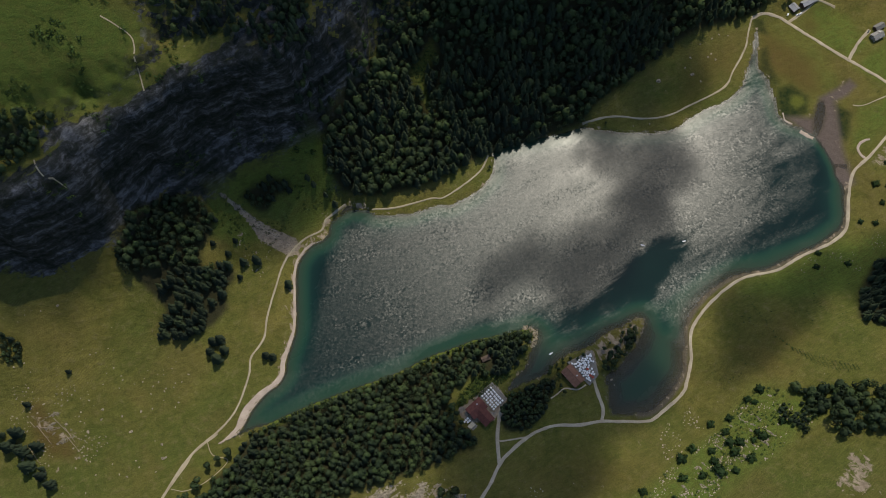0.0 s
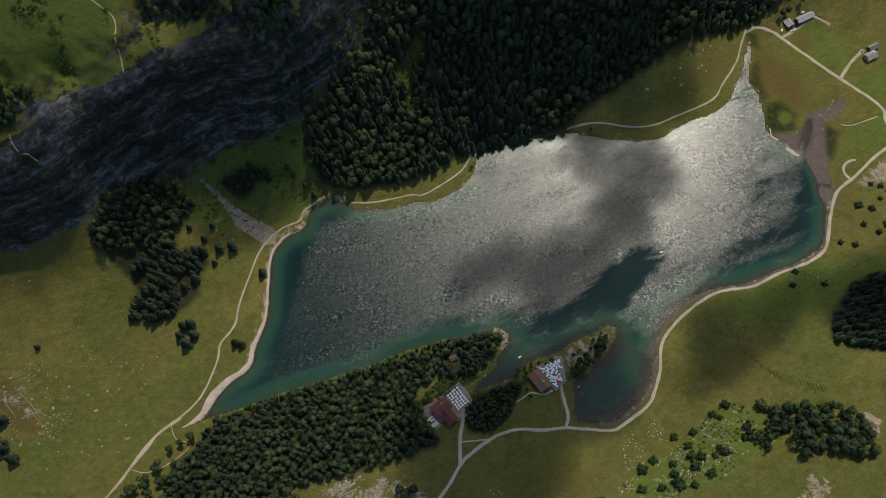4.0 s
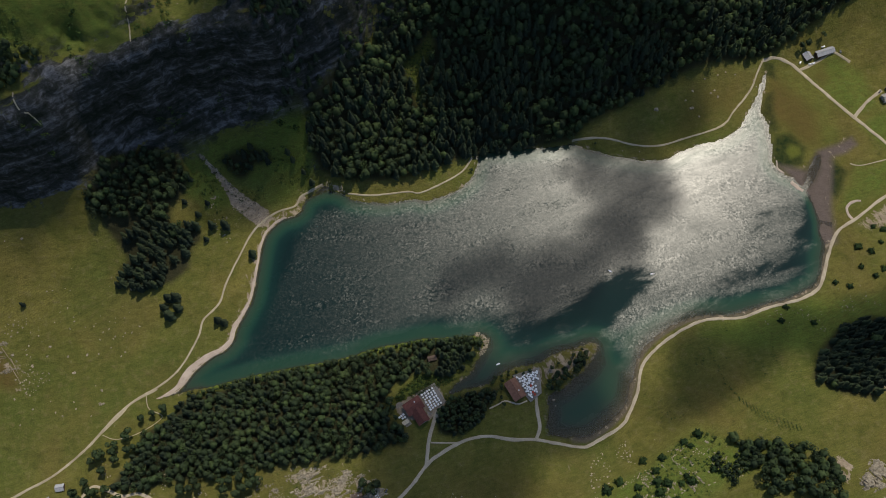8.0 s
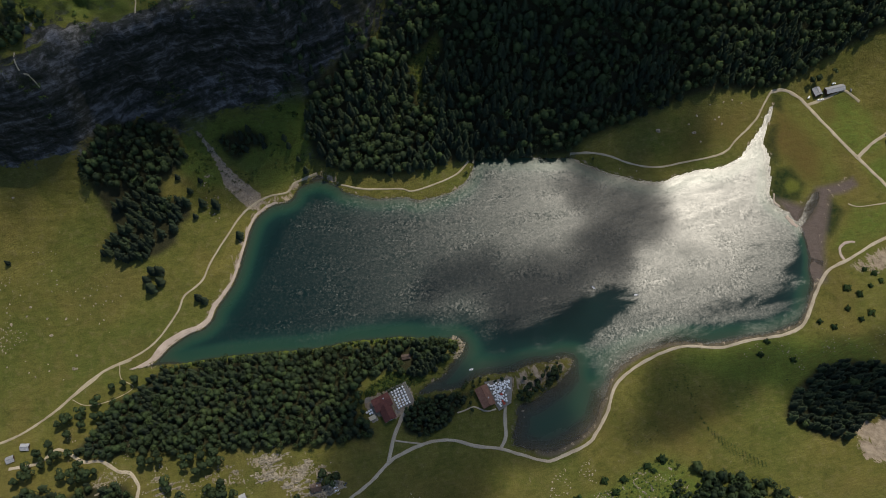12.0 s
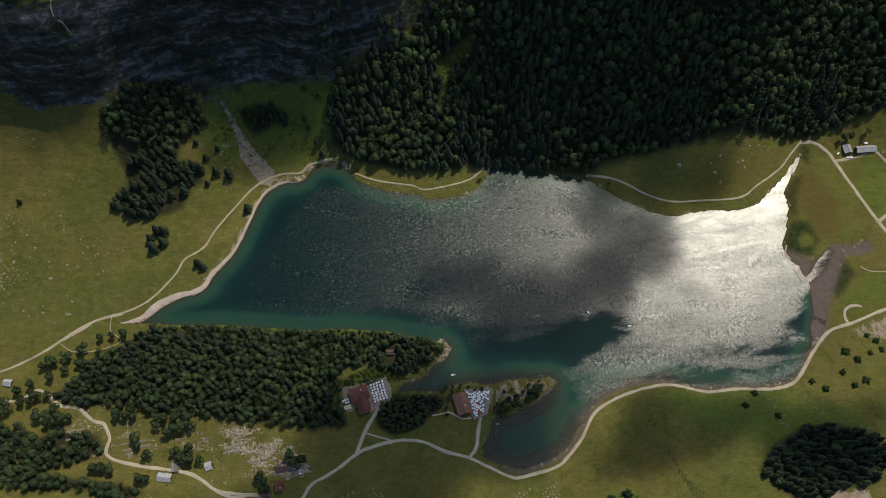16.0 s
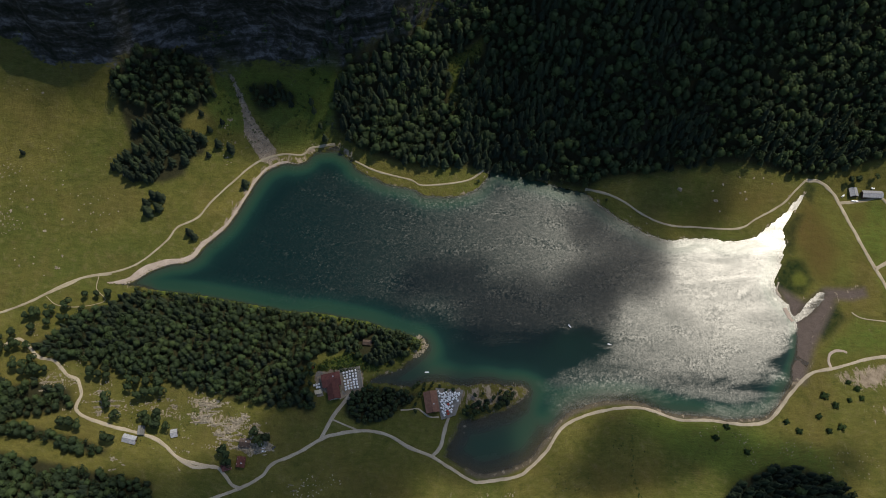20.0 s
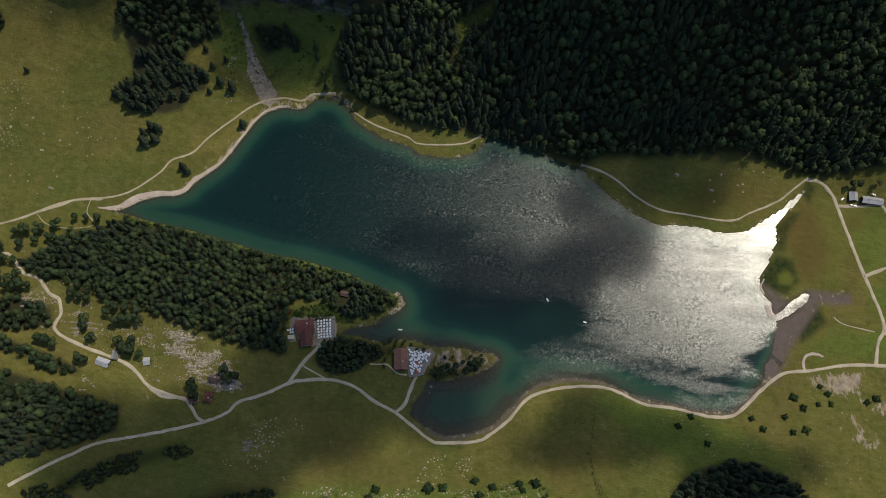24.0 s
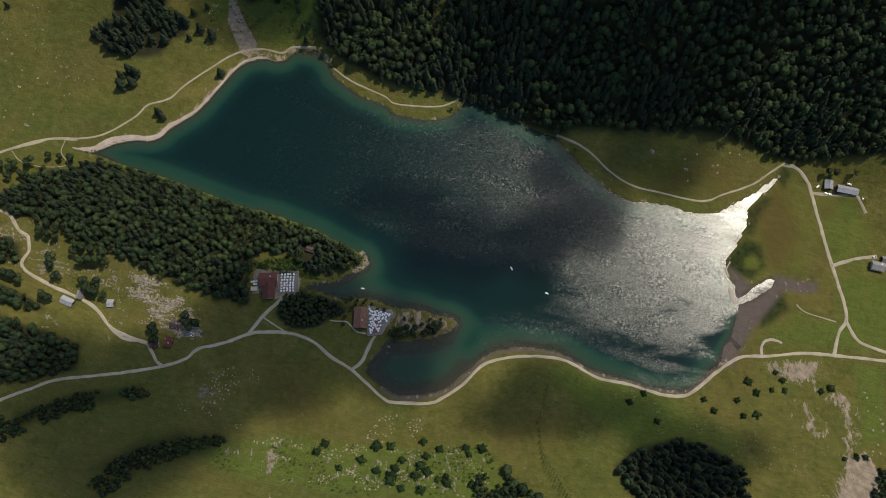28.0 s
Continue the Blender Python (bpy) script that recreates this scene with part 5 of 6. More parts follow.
def house(name, x, y, turn, long, wide, eave, ridge, wall, roof, label, base=None, over=0.8, chimney=True, floors=2, windows=True):
    """A gabled house; its ridge runs along its own x. The walls, roof slopes, windows and chimney are parts."""
    z = ground_z(x, y) if base is None else base
    root = thing(name, x, y, z, turn, label, "house")
    a, b, th = long / 2, wide / 2, 0.35
    for s in (-1, 1):
        part("wall", box(-a, a, s * b - th * (s > 0), s * b + th * (s < 0), -2.5, eave), wall, root)
        bm = bmesh.new()
        x0, x1 = (a - th, a) if s > 0 else (-a, -a + th)
        prof = [(-b + th, -2.5), (b - th, -2.5), (b - th, eave), (0, ridge - 0.25), (-b + th, eave)]
        p0, p1 = [[bm.verts.new((q, v, w)) for v, w in prof] for q in (x0, x1)]
        bm.faces.new(p0[::-1])
        bm.faces.new(p1)
        for k in range(5):
            bm.faces.new((p0[k], p0[(k + 1) % 5], p1[(k + 1) % 5], p1[k]))
        part("gable_wall", bm, wall, root)
    pitch = (ridge - eave) / b
    ends, foot, low = a + over, b + over, eave - over * pitch
    for s in (-1, 1):
        bm = bmesh.new()
        bands, prof = 9, []
        for k in range(bands):
            u0, u1 = k / bands, (k + 1) / bands
            prof += [(s * (0.02 + u0 * foot), ridge + (low - ridge) * u0 + 0.16), (s * (0.02 + u1 * foot), ridge + (low - ridge) * u1 + 0.23)]
        prof += [(s * (0.02 + foot), low - 0.1), (s * 0.02, ridge - 0.1)]
        p0, p1 = [[bm.verts.new((q, v, w)) for v, w in prof] for q in (-ends, ends)]
        bm.faces.new(p0)
        bm.faces.new(p1[::-1])
        for k in range(len(prof)):
            bm.faces.new((p0[k], p1[k], p1[(k + 1) % len(prof)], p0[(k + 1) % len(prof)]))
        bmesh.ops.recalc_face_normals(bm, faces=bm.faces[:])
        part("roof_slope", bm, roof, root)
    part("ridge_cap", box(-ends, ends, -0.22, 0.22, ridge + 0.1, ridge + 0.34, 0.06), roof, root)
    if chimney:
        stack = part("chimney", box(a * 0.3 - 0.45, a * 0.3 + 0.45, b * 0.35 - 0.45, b * 0.35 + 0.45, eave, ridge + 1.1), WALL_PLASTER, root, "pale rendered chimney")
        part("cowl", box(a * 0.3 - 0.6, a * 0.3 + 0.6, b * 0.35 - 0.6, b * 0.35 + 0.6, ridge + 1.1, ridge + 1.25), METAL, stack)
    if windows:
        for f in range(floors):
            zz = 1.5 + 2.7 * f
            for k in range(max(2, int(long / 3.4))):
                px = -a + long * (k + 0.5) / max(2, int(long / 3.4))
                for s in (-1, 1):
                    window(root, px, s * b, zz, 0, s)
            for k in (-0.25, 0.25):
                for s in (-1, 1):
                    window(root, s * a, k * wide, zz, s, 0)
    part("door", box(-a * 0.1 - 0.55, -a * 0.1 + 0.55, -b - 0.06, -b, -0.1, 2.05), TIMBER, root, "brown timber door")
    return root


PAINT_FRAME = plain("window_paint", (0.62, 0.60, 0.56), (0.75, 0.73, 0.70), 0.6, 1.0)
inn_z = 4.6
house("inn", 6.9, 131.2, 45.0, 18.0, 12.6, 6.6, 10.4, WALL_PLASTER, ROOF_RED, "lakeside inn with a dark red tiled roof and shutters", inn_z)
house("inn_wing", 15.6, 123.0, -45.0, 15.5, 11.5, 6.0, 9.6, WALL_PLASTER, ROOF_RED, "inn wing with a red tiled gable roof", inn_z, chimney=False)
house("lakeside_inn", 106.4, 168.9, -47.5, 20.5, 12.4, 6.4, 10.2, WALL_WOOD, ROOF_BROWN, "timber inn with a brown tiled roof beside its terrace", 4.2)
house("barn", 375.8, 627.4, -54.0, 9.5, 8.6, 3.2, 5.6, WALL_WOOD, ROOF_GREY, "small barn with a pale grey sheet roof", None, 0.5, False, 1, False)
house("long_barn", 394.2, 635.2, 31.0, 22.0, 7.4, 3.2, 5.4, WALL_WOOD, ROOF_GREY, "long low barn with a pale grey sheet roof", None, 0.5, False, 1, False)
house("alp_hut", -125.8, -28.5, 20.0, 13.0, 7.4, 2.8, 5.0, WALL_WOOD, ROOF_GREY, "alp hut with a pale metal roof by the track", None, 0.5, False, 1)
house("hay_hut", -122.5, -15.6, -58.0, 8.2, 6.2, 2.8, 5.2, WALL_WOOD, ROOF_WOOD, "grey shingled hay hut beside the track", None, 0.5, False, 1, False)
house("shed", -94.4, -0.1, 44.0, 6.4, 7.4, 2.5, 4.2, WALL_WOOD, ROOF_GREY, "small shed with a pale roof in the meadow", None, 0.4, False, 1, False)
house("chalet", -28.3, 31.4, 28.0, 9.5, 7.6, 4.6, 7.2, WALL_STONE, ROOF_DARK, "dark chalet below the rock field", None, 0.7, True, 2)
house("cottage", -30.5, 3.0, 50.0, 8.4, 8.0, 4.2, 6.8, WALL_PLASTER, ROOF_RED, "cottage with a dull red tiled roof at the track", None, 0.6, True, 2)
house("farm_cottage", -20.5, 14.2, -62.0, 9.6, 7.6, 4.4, 7.0, WALL_WOOD, ROOF_RED, "red-roofed cottage beside the gravel road", None, 0.6, True, 2)
house("lake_shelter", 15.0, 184.5, 26.0, 8.5, 4.6, 2.6, 3.8, TIMBER, ROOF_DARK, "dull brown timber shelter among the trees on the point", None, 0.5, False, 1, False)
house("alp_farmhouse", 470.5, 591.0, 30.0, 13.0, 9.0, 4.2, 7.2, WALL_PLASTER, ROOF_WOOD, "alp farmhouse with a grey roof and pale yard", None, 0.7, True, 2)
house("farm_stable", 474.5, 604.0, 33.0, 12.0, 7.0, 3.0, 5.2, WALL_WOOD, ROOF_WOOD, "dark timber stable beside the farmhouse", None, 0.5, False, 1, False)
house("field_barn", -324.6, -20.5, 20.0, 8.0, 6.4, 2.8, 4.8, WALL_WOOD, ROOF_GREY, "field barn with a pale grey roof", None, 0.5, False, 1, False)
house("meadow_hut", -333.0, -36.0, 40.0, 7.4, 6.0, 2.6, 4.6, WALL_WOOD, ROOF_GREY, "meadow hut with a pale metal roof", None, 0.5, False, 1, False)


def slab(name, outline, top, material, label, category="terrace"):
    cx, cy = np.mean(outline, 0)
    root = thing(name, cx, cy, top, 0, label, category)
    part("paving", prism([(x - cx, y - cy) for x, y in outline], -3.0, 0.0), material, root)
    part("kerb", prism([((x - cx) * 1.015, (y - cy) * 1.015) for x, y in outline], -3.0, -0.06), WALL_STONE, root)
    return root


slab("inn_terrace", [(6.0, 144.8), (22.5, 159.5), (38.0, 143.0), (30.5, 133.0), (25.0, 125.5), (20.0, 130.5)], inn_z + 0.1, PAVING, "grey paved inn terrace above the lake")
slab("side_terrace", [(-8.5, 117.5), (-2.5, 124.0), (8.5, 114.0), (3.0, 107.8)], inn_z + 0.1, PAVING, "small paved terrace beside the inn")
slab("inn_yard", [(-19.0, 124.5), (-6.0, 137.5), (5.8, 144.6), (-2.2, 133.5), (-9.0, 126.2)], inn_z - 0.1, PAVING, "gravel yard behind the inn", "yard")
slab("lakeside_terrace", [(101.5, 184.0), (127.0, 197.5), (131.0, 185.0), (134.0, 172.0), (124.5, 160.5), (119.0, 165.5)], 4.3, PAVING, "paved beer garden terrace beside the inn")


def make_umbrella(material, label, size):
    root = thing("parasol", 0, 0, 0, 0, label, "parasol", "parasols on the inn terraces")
    bm = bmesh.new()
    tip = bm.verts.new((0, 0, 2.75))
    rims = [bm.verts.new((size * x, size * y, 2.15)) for x, y in ((-1, -1), (0, -1.02), (1, -1), (1.02, 0), (1, 1), (0, 1.02), (-1, 1), (-1.02, 0))]
    hems = [bm.verts.new((v.co.x, v.co.y, 1.98)) for v in rims]
    for k in range(8):
        bm.faces.new((rims[k], rims[(k + 1) % 8], tip))
        bm.faces.new((hems[k], hems[(k + 1) % 8], rims[(k + 1) % 8], rims[k]))
    part("canopy", bm, material, root)
    part("pole", tube(0.03, 0.0, 2.7, 6), METAL, root)
    part("base", tube(0.32, 0.0, 0.09, 10, 0.28), WALL_STONE, root)
    part("finial", tube(0.05, 2.72, 2.86, 6, 0.02), METAL, root)
    return root


white_big = make_umbrella(CANVAS, "square white parasol on the inn terrace", 1.03)
white_big.matrix_basis = pose(12.6, 144.6, inn_z + 0.1, 0, 0, 47)
rng = random.Random(4)
for i in range(5):
    for j in range(7):
        if i == j == 0:
            continue
        px = 12.6 + i * 2.15 + j * 2.02 + rng.uniform(-0.32, 0.32)
        py = 144.6 + i * 2.15 - j * 2.12 + rng.uniform(-0.32, 0.32)
        copy_thing(white_big, pose(px, py, inn_z + 0.1, 0, 0, 47 + rng.uniform(-14, 14)) @ Matrix.Diagonal((rng.uniform(0.82, 1.05), rng.uniform(0.82, 1.05), rng.uniform(0.95, 1.08), 1)))
for px, py in ((-3.6, 119.0), (-1.6, 117.0), (-5.2, 117.2), (0.2, 118.8), (-1.8, 121.0)):
    copy_thing(white_big, pose(px, py, inn_z + 0.1, 0, 0, 40 + rng.uniform(-9, 9)))
red_one = make_umbrella(CANVAS_RED, "red parasol among the white ones", 1.15)
red_one.matrix_basis = pose(122.0, 177.0, 4.3, 0, 0, 20)
copy_thing(red_one, pose(125.2, 170.6, 4.3, 0, 0, 40))
copy_thing(red_one, pose(127.4, 168.6, 4.3, 0, 0, 15))
garden = np.array([(105.5, 182.5), (126.0, 193.5), (128.5, 185.5), (123.5, 182.0), (131.0, 172.5), (124.5, 163.5), (120.0, 167.0)])
spots = [p for p in scatter(garden, 2.6, np.random.RandomState(3), 0.3)]
white_small = make_umbrella(CANVAS, "small white parasol in the beer garden", 0.98)
white_small.matrix_basis = pose(112.0, 184.0, 4.3, 0, 0, 30)
for px, py in spots:
    if math.hypot(px - 112.0, py - 184.0) < 1.7:
        continue
    if min(math.hypot(px - a, py - b) for a, b in ((122.0, 177.0), (125.2, 170.6), (127.4, 168.6))) > 1.7:
        copy_thing(white_small, pose(px, py, 4.3, 0, 0, rng.uniform(0, 90)))

awning = thing("awning", 2.2, 113.8, inn_z + 0.1, 45, "cream canvas awning on four posts", "awning")
part("canvas", box(-3.6, 3.6, -2.2, 2.2, 2.5, 2.62, 0.03), CANVAS_CREAM, awning)
for sx in (-3.4, 3.4):
    for sy in (-2.0, 2.0):
        part("post", tube(0.06, 0.0, 2.5, 6, None, sx, sy), METAL, awning)
tent = thing("play_tent", -18.6, 131.0, ground_z(-18.6, 131.0), 20, "small orange-red tent on the grass", "tent")
bm = bmesh.new()
tv = [bm.verts.new(c) for c in ((-1.8, -1.5, 0), (1.8, -1.5, 0), (1.8, 1.5, 0), (-1.8, 1.5, 0), (-1.5, 0, 2.0), (1.5, 0, 2.0))]
for f in ((0, 1, 5, 4), (2, 3, 4, 5), (1, 2, 5), (3, 0, 4), (3, 2, 1, 0)):
    bm.faces.new([tv[i] for i in f])
part("canvas", bm, CANVAS_RED, tent)
part("tent_pole", tube(0.04, 0, 2.05, 6, None, -1.5, 0), METAL, tent)


# ---- cars, boats ----
def make_car(paint, label):
    root = thing("car", 0, 0, 0, 0, label, "car")
    bm = bmesh.new()
    prof = [(-2.1, 0.35), (2.15, 0.35), (2.2, 0.75), (1.2, 0.95), (-1.9, 0.98), (-2.15, 0.8)]
    a, b = [[bm.verts.new((x, y, z)) for x, z in prof] for y in (-0.87, 0.87)]
    bm.faces.new(a)
    bm.faces.new(b[::-1])
    for k in range(6):
        bm.faces.new((a[k], b[k], b[(k + 1) % 6], a[(k + 1) % 6])[::-1])
    bmesh.ops.recalc_face_normals(bm, faces=bm.faces[:])
    part("body", bm, paint, root)
    bm = bmesh.new()
    lo = [bm.verts.new((x, y, 0.94)) for x, y in ((-1.85, -0.8), (1.1, -0.8), (1.1, 0.8), (-1.85, 0.8))]
    hi = [bm.verts.new((x, y, 1.42)) for x, y in ((-1.45, -0.64), (0.35, -0.64), (0.35, 0.64), (-1.45, 0.64))]
    for k in range(4):
        bm.faces.new((lo[k], lo[(k + 1) % 4], hi[(k + 1) % 4], hi[k]))
    part("windows", bm, GLASS, root, "dark car windows")
    part("roof", box(-1.47, 0.37, -0.66, 0.66, 1.40, 1.47, 0.03), paint, root)
    for sx in (-1.35, 1.35):
        for sy in (-0.86, 0.86):
            bm = tube(0.33, -0.1, 0.1, 12)
            bmesh.ops.rotate(bm, matrix=Matrix.Rotation(math.pi / 2, 3, "X"), verts=bm.verts)
            bmesh.ops.translate(bm, vec=(sx, sy, 0.33), verts=bm.verts)
            part("wheel", bm, RUBBER, root)
    return root


white_car = make_car(PAINT_WHITE, "white car parked beside the barns")
white_car.matrix_basis = pose(368.5, 618.8, ground_z(368.5, 618.8) + 0.05, 0, 0, 70)
for px, py, tw in ((380.4, 619.4, 25), (383.6, 620.9, 30), (391.5, 641.6, 30), (-12.7, 40.3, 35), (-10.4, 37.5, 30), (-8.5, 34.9, 38)):
    copy_thing(white_car, pose(px, py, ground_z(px, py) + 0.05, 0, 0, tw))
dark_car = make_car(PAINT_DARK, "dark car parked on the farm yard")
dark_car.matrix_basis = pose(412.3, 639.9, ground_z(412.3, 639.9) + 0.05, 0, 0, 100)
for px, py, tw in ((462.0, 598.0, 60), (-2.0, 43.3, 75)):
    copy_thing(dark_car, pose(px, py, ground_z(px, py) + 0.05, 0, 0, tw))


def make_boat(label):
    root = thing("rowing_boat", 0, 0, 0, 0, label, "boat", "rowing boats on the lake")
    bm = bmesh.new()
    rings = []
    for u in np.linspace(-1, 1, 9):
        w = 0.85 * max(0.04, (1 - abs(u) ** 2.4)) if u > 0 else 0.85 * (1 - 0.35 * abs(u) ** 2)
        x = 2.3 * u
        rings.append([bm.verts.new(c) for c in ((x, -w, 0.5 + 0.15 * u * u), (x, -w * 0.75, 0.0), (x, 0, -0.18), (x, w * 0.75, 0.0), (x, w, 0.5 + 0.15 * u * u), (x, w * 0.86, 0.46 + 0.15 * u * u), (x, 0, 0.06), (x, -w * 0.86, 0.46 + 0.15 * u * u))])
    for p, q in zip(rings, rings[1:]):
        for k in range(8):
            bm.faces.new((p[k], q[k], q[(k + 1) % 8], p[(k + 1) % 8]))
    bm.faces.new(rings[0])
    bm.faces.new(rings[-1][::-1])
    bmesh.ops.recalc_face_normals(bm, faces=bm.faces[:])
    part("hull", bm, PAINT_WHITE, root)
    for x in (-1.3, -0.1, 1.0):
        part("bench", box(x - 0.16, x + 0.16, -0.62, 0.62, 0.30, 0.35), TIMBER, root)
    return root


boat = make_boat("pale rowing boat lying on the lake")
boat.matrix_basis = pose(185, 319, 0.05, 0, 0, 160)
for px, py, tw in ((231.1, 325, 20), (84.5, 193.6, 35)):
    copy_thing(boat, pose(px, py, 0.05, 0, 0, tw))


# ---- stones ----
def rock_mesh(seed, flat=0.6):
    bm = bmesh.new()
    bmesh.ops.create_icosphere(bm, subdivisions=2, radius=1.0)
    for v in bm.verts:
        k = 1 + 0.45 * noise.noise(v.co * 1.3 + Vector((seed * 7.1, 0, 0))) + 0.2 * noise.noise(v.co * 3.1 + Vector((0, seed * 3.7, 0)))
        v.co = Vector((v.co.x * k, v.co.y * k * 0.8, max(v.co.z * k * flat, -0.35)))
    me = bpy.data.meshes.new("boulder")
    bm.to_mesh(me)
    bm.free()
    me.materials.append(STONE)
    return me


ROCKS = [rock_mesh(k) for k in range(6)]
BOULDERS = [(210, 524, 3.2), (242, 543, 1.7), (248, 555, 1.7), (250, 535, 2.6), (260, 526, 1.4), (269, 557, 1.6), (273, 561, 1.5), (278, 555, 1.9), (259, 570, 1.3), (273, 578, 1.4), (282, 585, 1.4), (294, 586, 1.3), (317, 586, 1.2), (321, 578, 1.2), (179, 465, 1.0), (198, 468, 1.0)]
FIELD_STONES = [(567, 459, 1.8), (571, 457, 2.2), (567, 444, 1.9), (540, 472, 1.3), (545, 469, 1.2), (557, 467, 1.3), (553, 458, 1.2), (575, 451, 1.8), (578, 435, 1.6), (577, 425, 1.5), (584, 429, 1.5), (-421, 209, 1.8), (-360, 108, 1.5), (-318, 82, 1.8), (148, 168, 1.8), (151, 162, 1.0)]
EAST_STONES = [(-379, 113, 1.7), (-379, 103, 1.5), (-391, 90, 2.0), (-350, 93, 2.2), (-342, 114, 1.6), (-315, 68, 2.4), (-312, 69, 1.5), (-356, 50, 1.2), (-341, 64, 1.0), (-320, 54, 1.0), (-399, 54, 1.2), (-379, 48, 1.2), (-337, 58, 1.2), (-348, 48, 1.4), (-433, 114, 1.5), (-424, 104, 1.5), (-412, 96, 1.8), (-438, 105, 1.3), (-444, 109, 1.6), (-397, 64, 1.5), (-398, 71, 1.2), (-392, 121, 1.1), (-417, 114, 1.2), (-399, 109, 1.2)]
for group, rows, label in (("boulders on the east meadow", EAST_STONES, "weathered grey boulder on the grazed east meadow"), ("boulders in the forest meadow", BOULDERS, "pale limestone boulder lying in the grass"), ("white stones in the field", FIELD_STONES, "whitish weathered boulder on the meadow slope")):
    for k, (px, py, s) in enumerate(rows):
        ob = new("boulder", ROCKS[k % 6])
        ob.matrix_basis = pose(px, py, max(ground_z(px, py), -0.3) - 0.1 * s, 0, 0, k * 67) @ Matrix.Diagonal((s, s * 0.9, s * 0.8, 1))
        tagged(ob, label, "boulder", group)


def stones(name, places, sizes, label, seed, material=STONE):
    """Many loose stones as one mesh."""
    rng = np.random.RandomState(seed)
    bm = bmesh.new()
    bmesh.ops.create_icosphere(bm, subdivisions=1, radius=1.0)
    base = np.array([v.co[:] for v in bm.verts])
    tris = np.array([[v.index for v in f.verts] for f in bm.faces])
    bm.free()
    z = np.maximum(ground_at(places[:, 0], places[:, 1]), -0.25)
    co, fc = [], []
    for k, ((x, y), s) in enumerate(zip(places, sizes)):
        q = base * rng.uniform(0.65, 1.3, (len(base), 1)) * [s * rng.uniform(0.8, 1.5), s * rng.uniform(0.5, 1.0), s * rng.uniform(0.4, 0.75)]
        a = rng.uniform(0, 6.3)
        q = q @ np.array([[math.cos(a), math.sin(a), 0], [-math.sin(a), math.cos(a), 0], [0, 0, 1]])
        co.append(q + [x, y, z[k]])
        fc.append(tris + k * len(base))
    return tagged(new(name, sheet(name, np.concatenate(co), np.concatenate(fc), material, False)), label, "stones", kind="stuff")


for xa, ya, xb, yb in ((-434.5, 90.8, -415.7, 92.8), (-423.2, 101.1, -407.3, 86.4), (-412.6, 92.8, -401.0, 78.0), (-437.6, 92.9, -421.9, 74.2), (-443.8, 95.9, -438.2, 90.0), (-416.5, 92.0, -428.4, 87.3), (-409.6, 83.9, -395.9, 69.2), (-442.3, 70.3, -432.9, 56.6)):
    far = math.hypot(xb - xa, yb - ya)
    za, zb = ground_z(xa, ya), ground_z(xb, yb)
    root = thing("fallen_log", xa, ya, za + 0.35, math.degrees(math.atan2(yb - ya, xb - xa)), "bleached fallen tree trunk lying in the rubble", "log", "fallen logs in the rubble")
    lie = Matrix.Rotation(math.atan2(zb - za, far), 3, "Y")
    bm = tube(0.42, 0.0, far, 8, 0.20)
    bmesh.ops.rotate(bm, matrix=lie.inverted() @ Matrix.Rotation(math.pi / 2, 3, "Y"), verts=bm.verts)
    part("trunk", bm, TIMBER, root)
    for k in (0.45, 0.6, 0.75, 0.88):
        bm = tube(0.10, 0.0, 1.6, 5, 0.03)
        bmesh.ops.rotate(bm, matrix=Matrix.Rotation(math.pi * 0.36 * (1 if k in (0.45, 0.75) else -1), 3, "X"), verts=bm.verts)
        bmesh.ops.translate(bm, vec=(far * k, 0, (zb - za) * k), verts=bm.verts)
        part("branch_stub", bm, TIMBER, root)


sr = np.random.RandomState(21)


def thin(places, size, seed, keep):
    return places[wave_noise(places, size, seed, 3) > keep]


def banded(places, seed, keep):
    """Keeps the places that lie on the ragged outcropping beds."""
    turn = np.array([[0.80, -0.60], [0.60, 0.80]])
    return places[wave_noise(places @ turn * [0.30, 1.0], 6.0, seed, 3) + 0.5 * wave_noise(places, 22.0, seed + 5, 2) > keep]


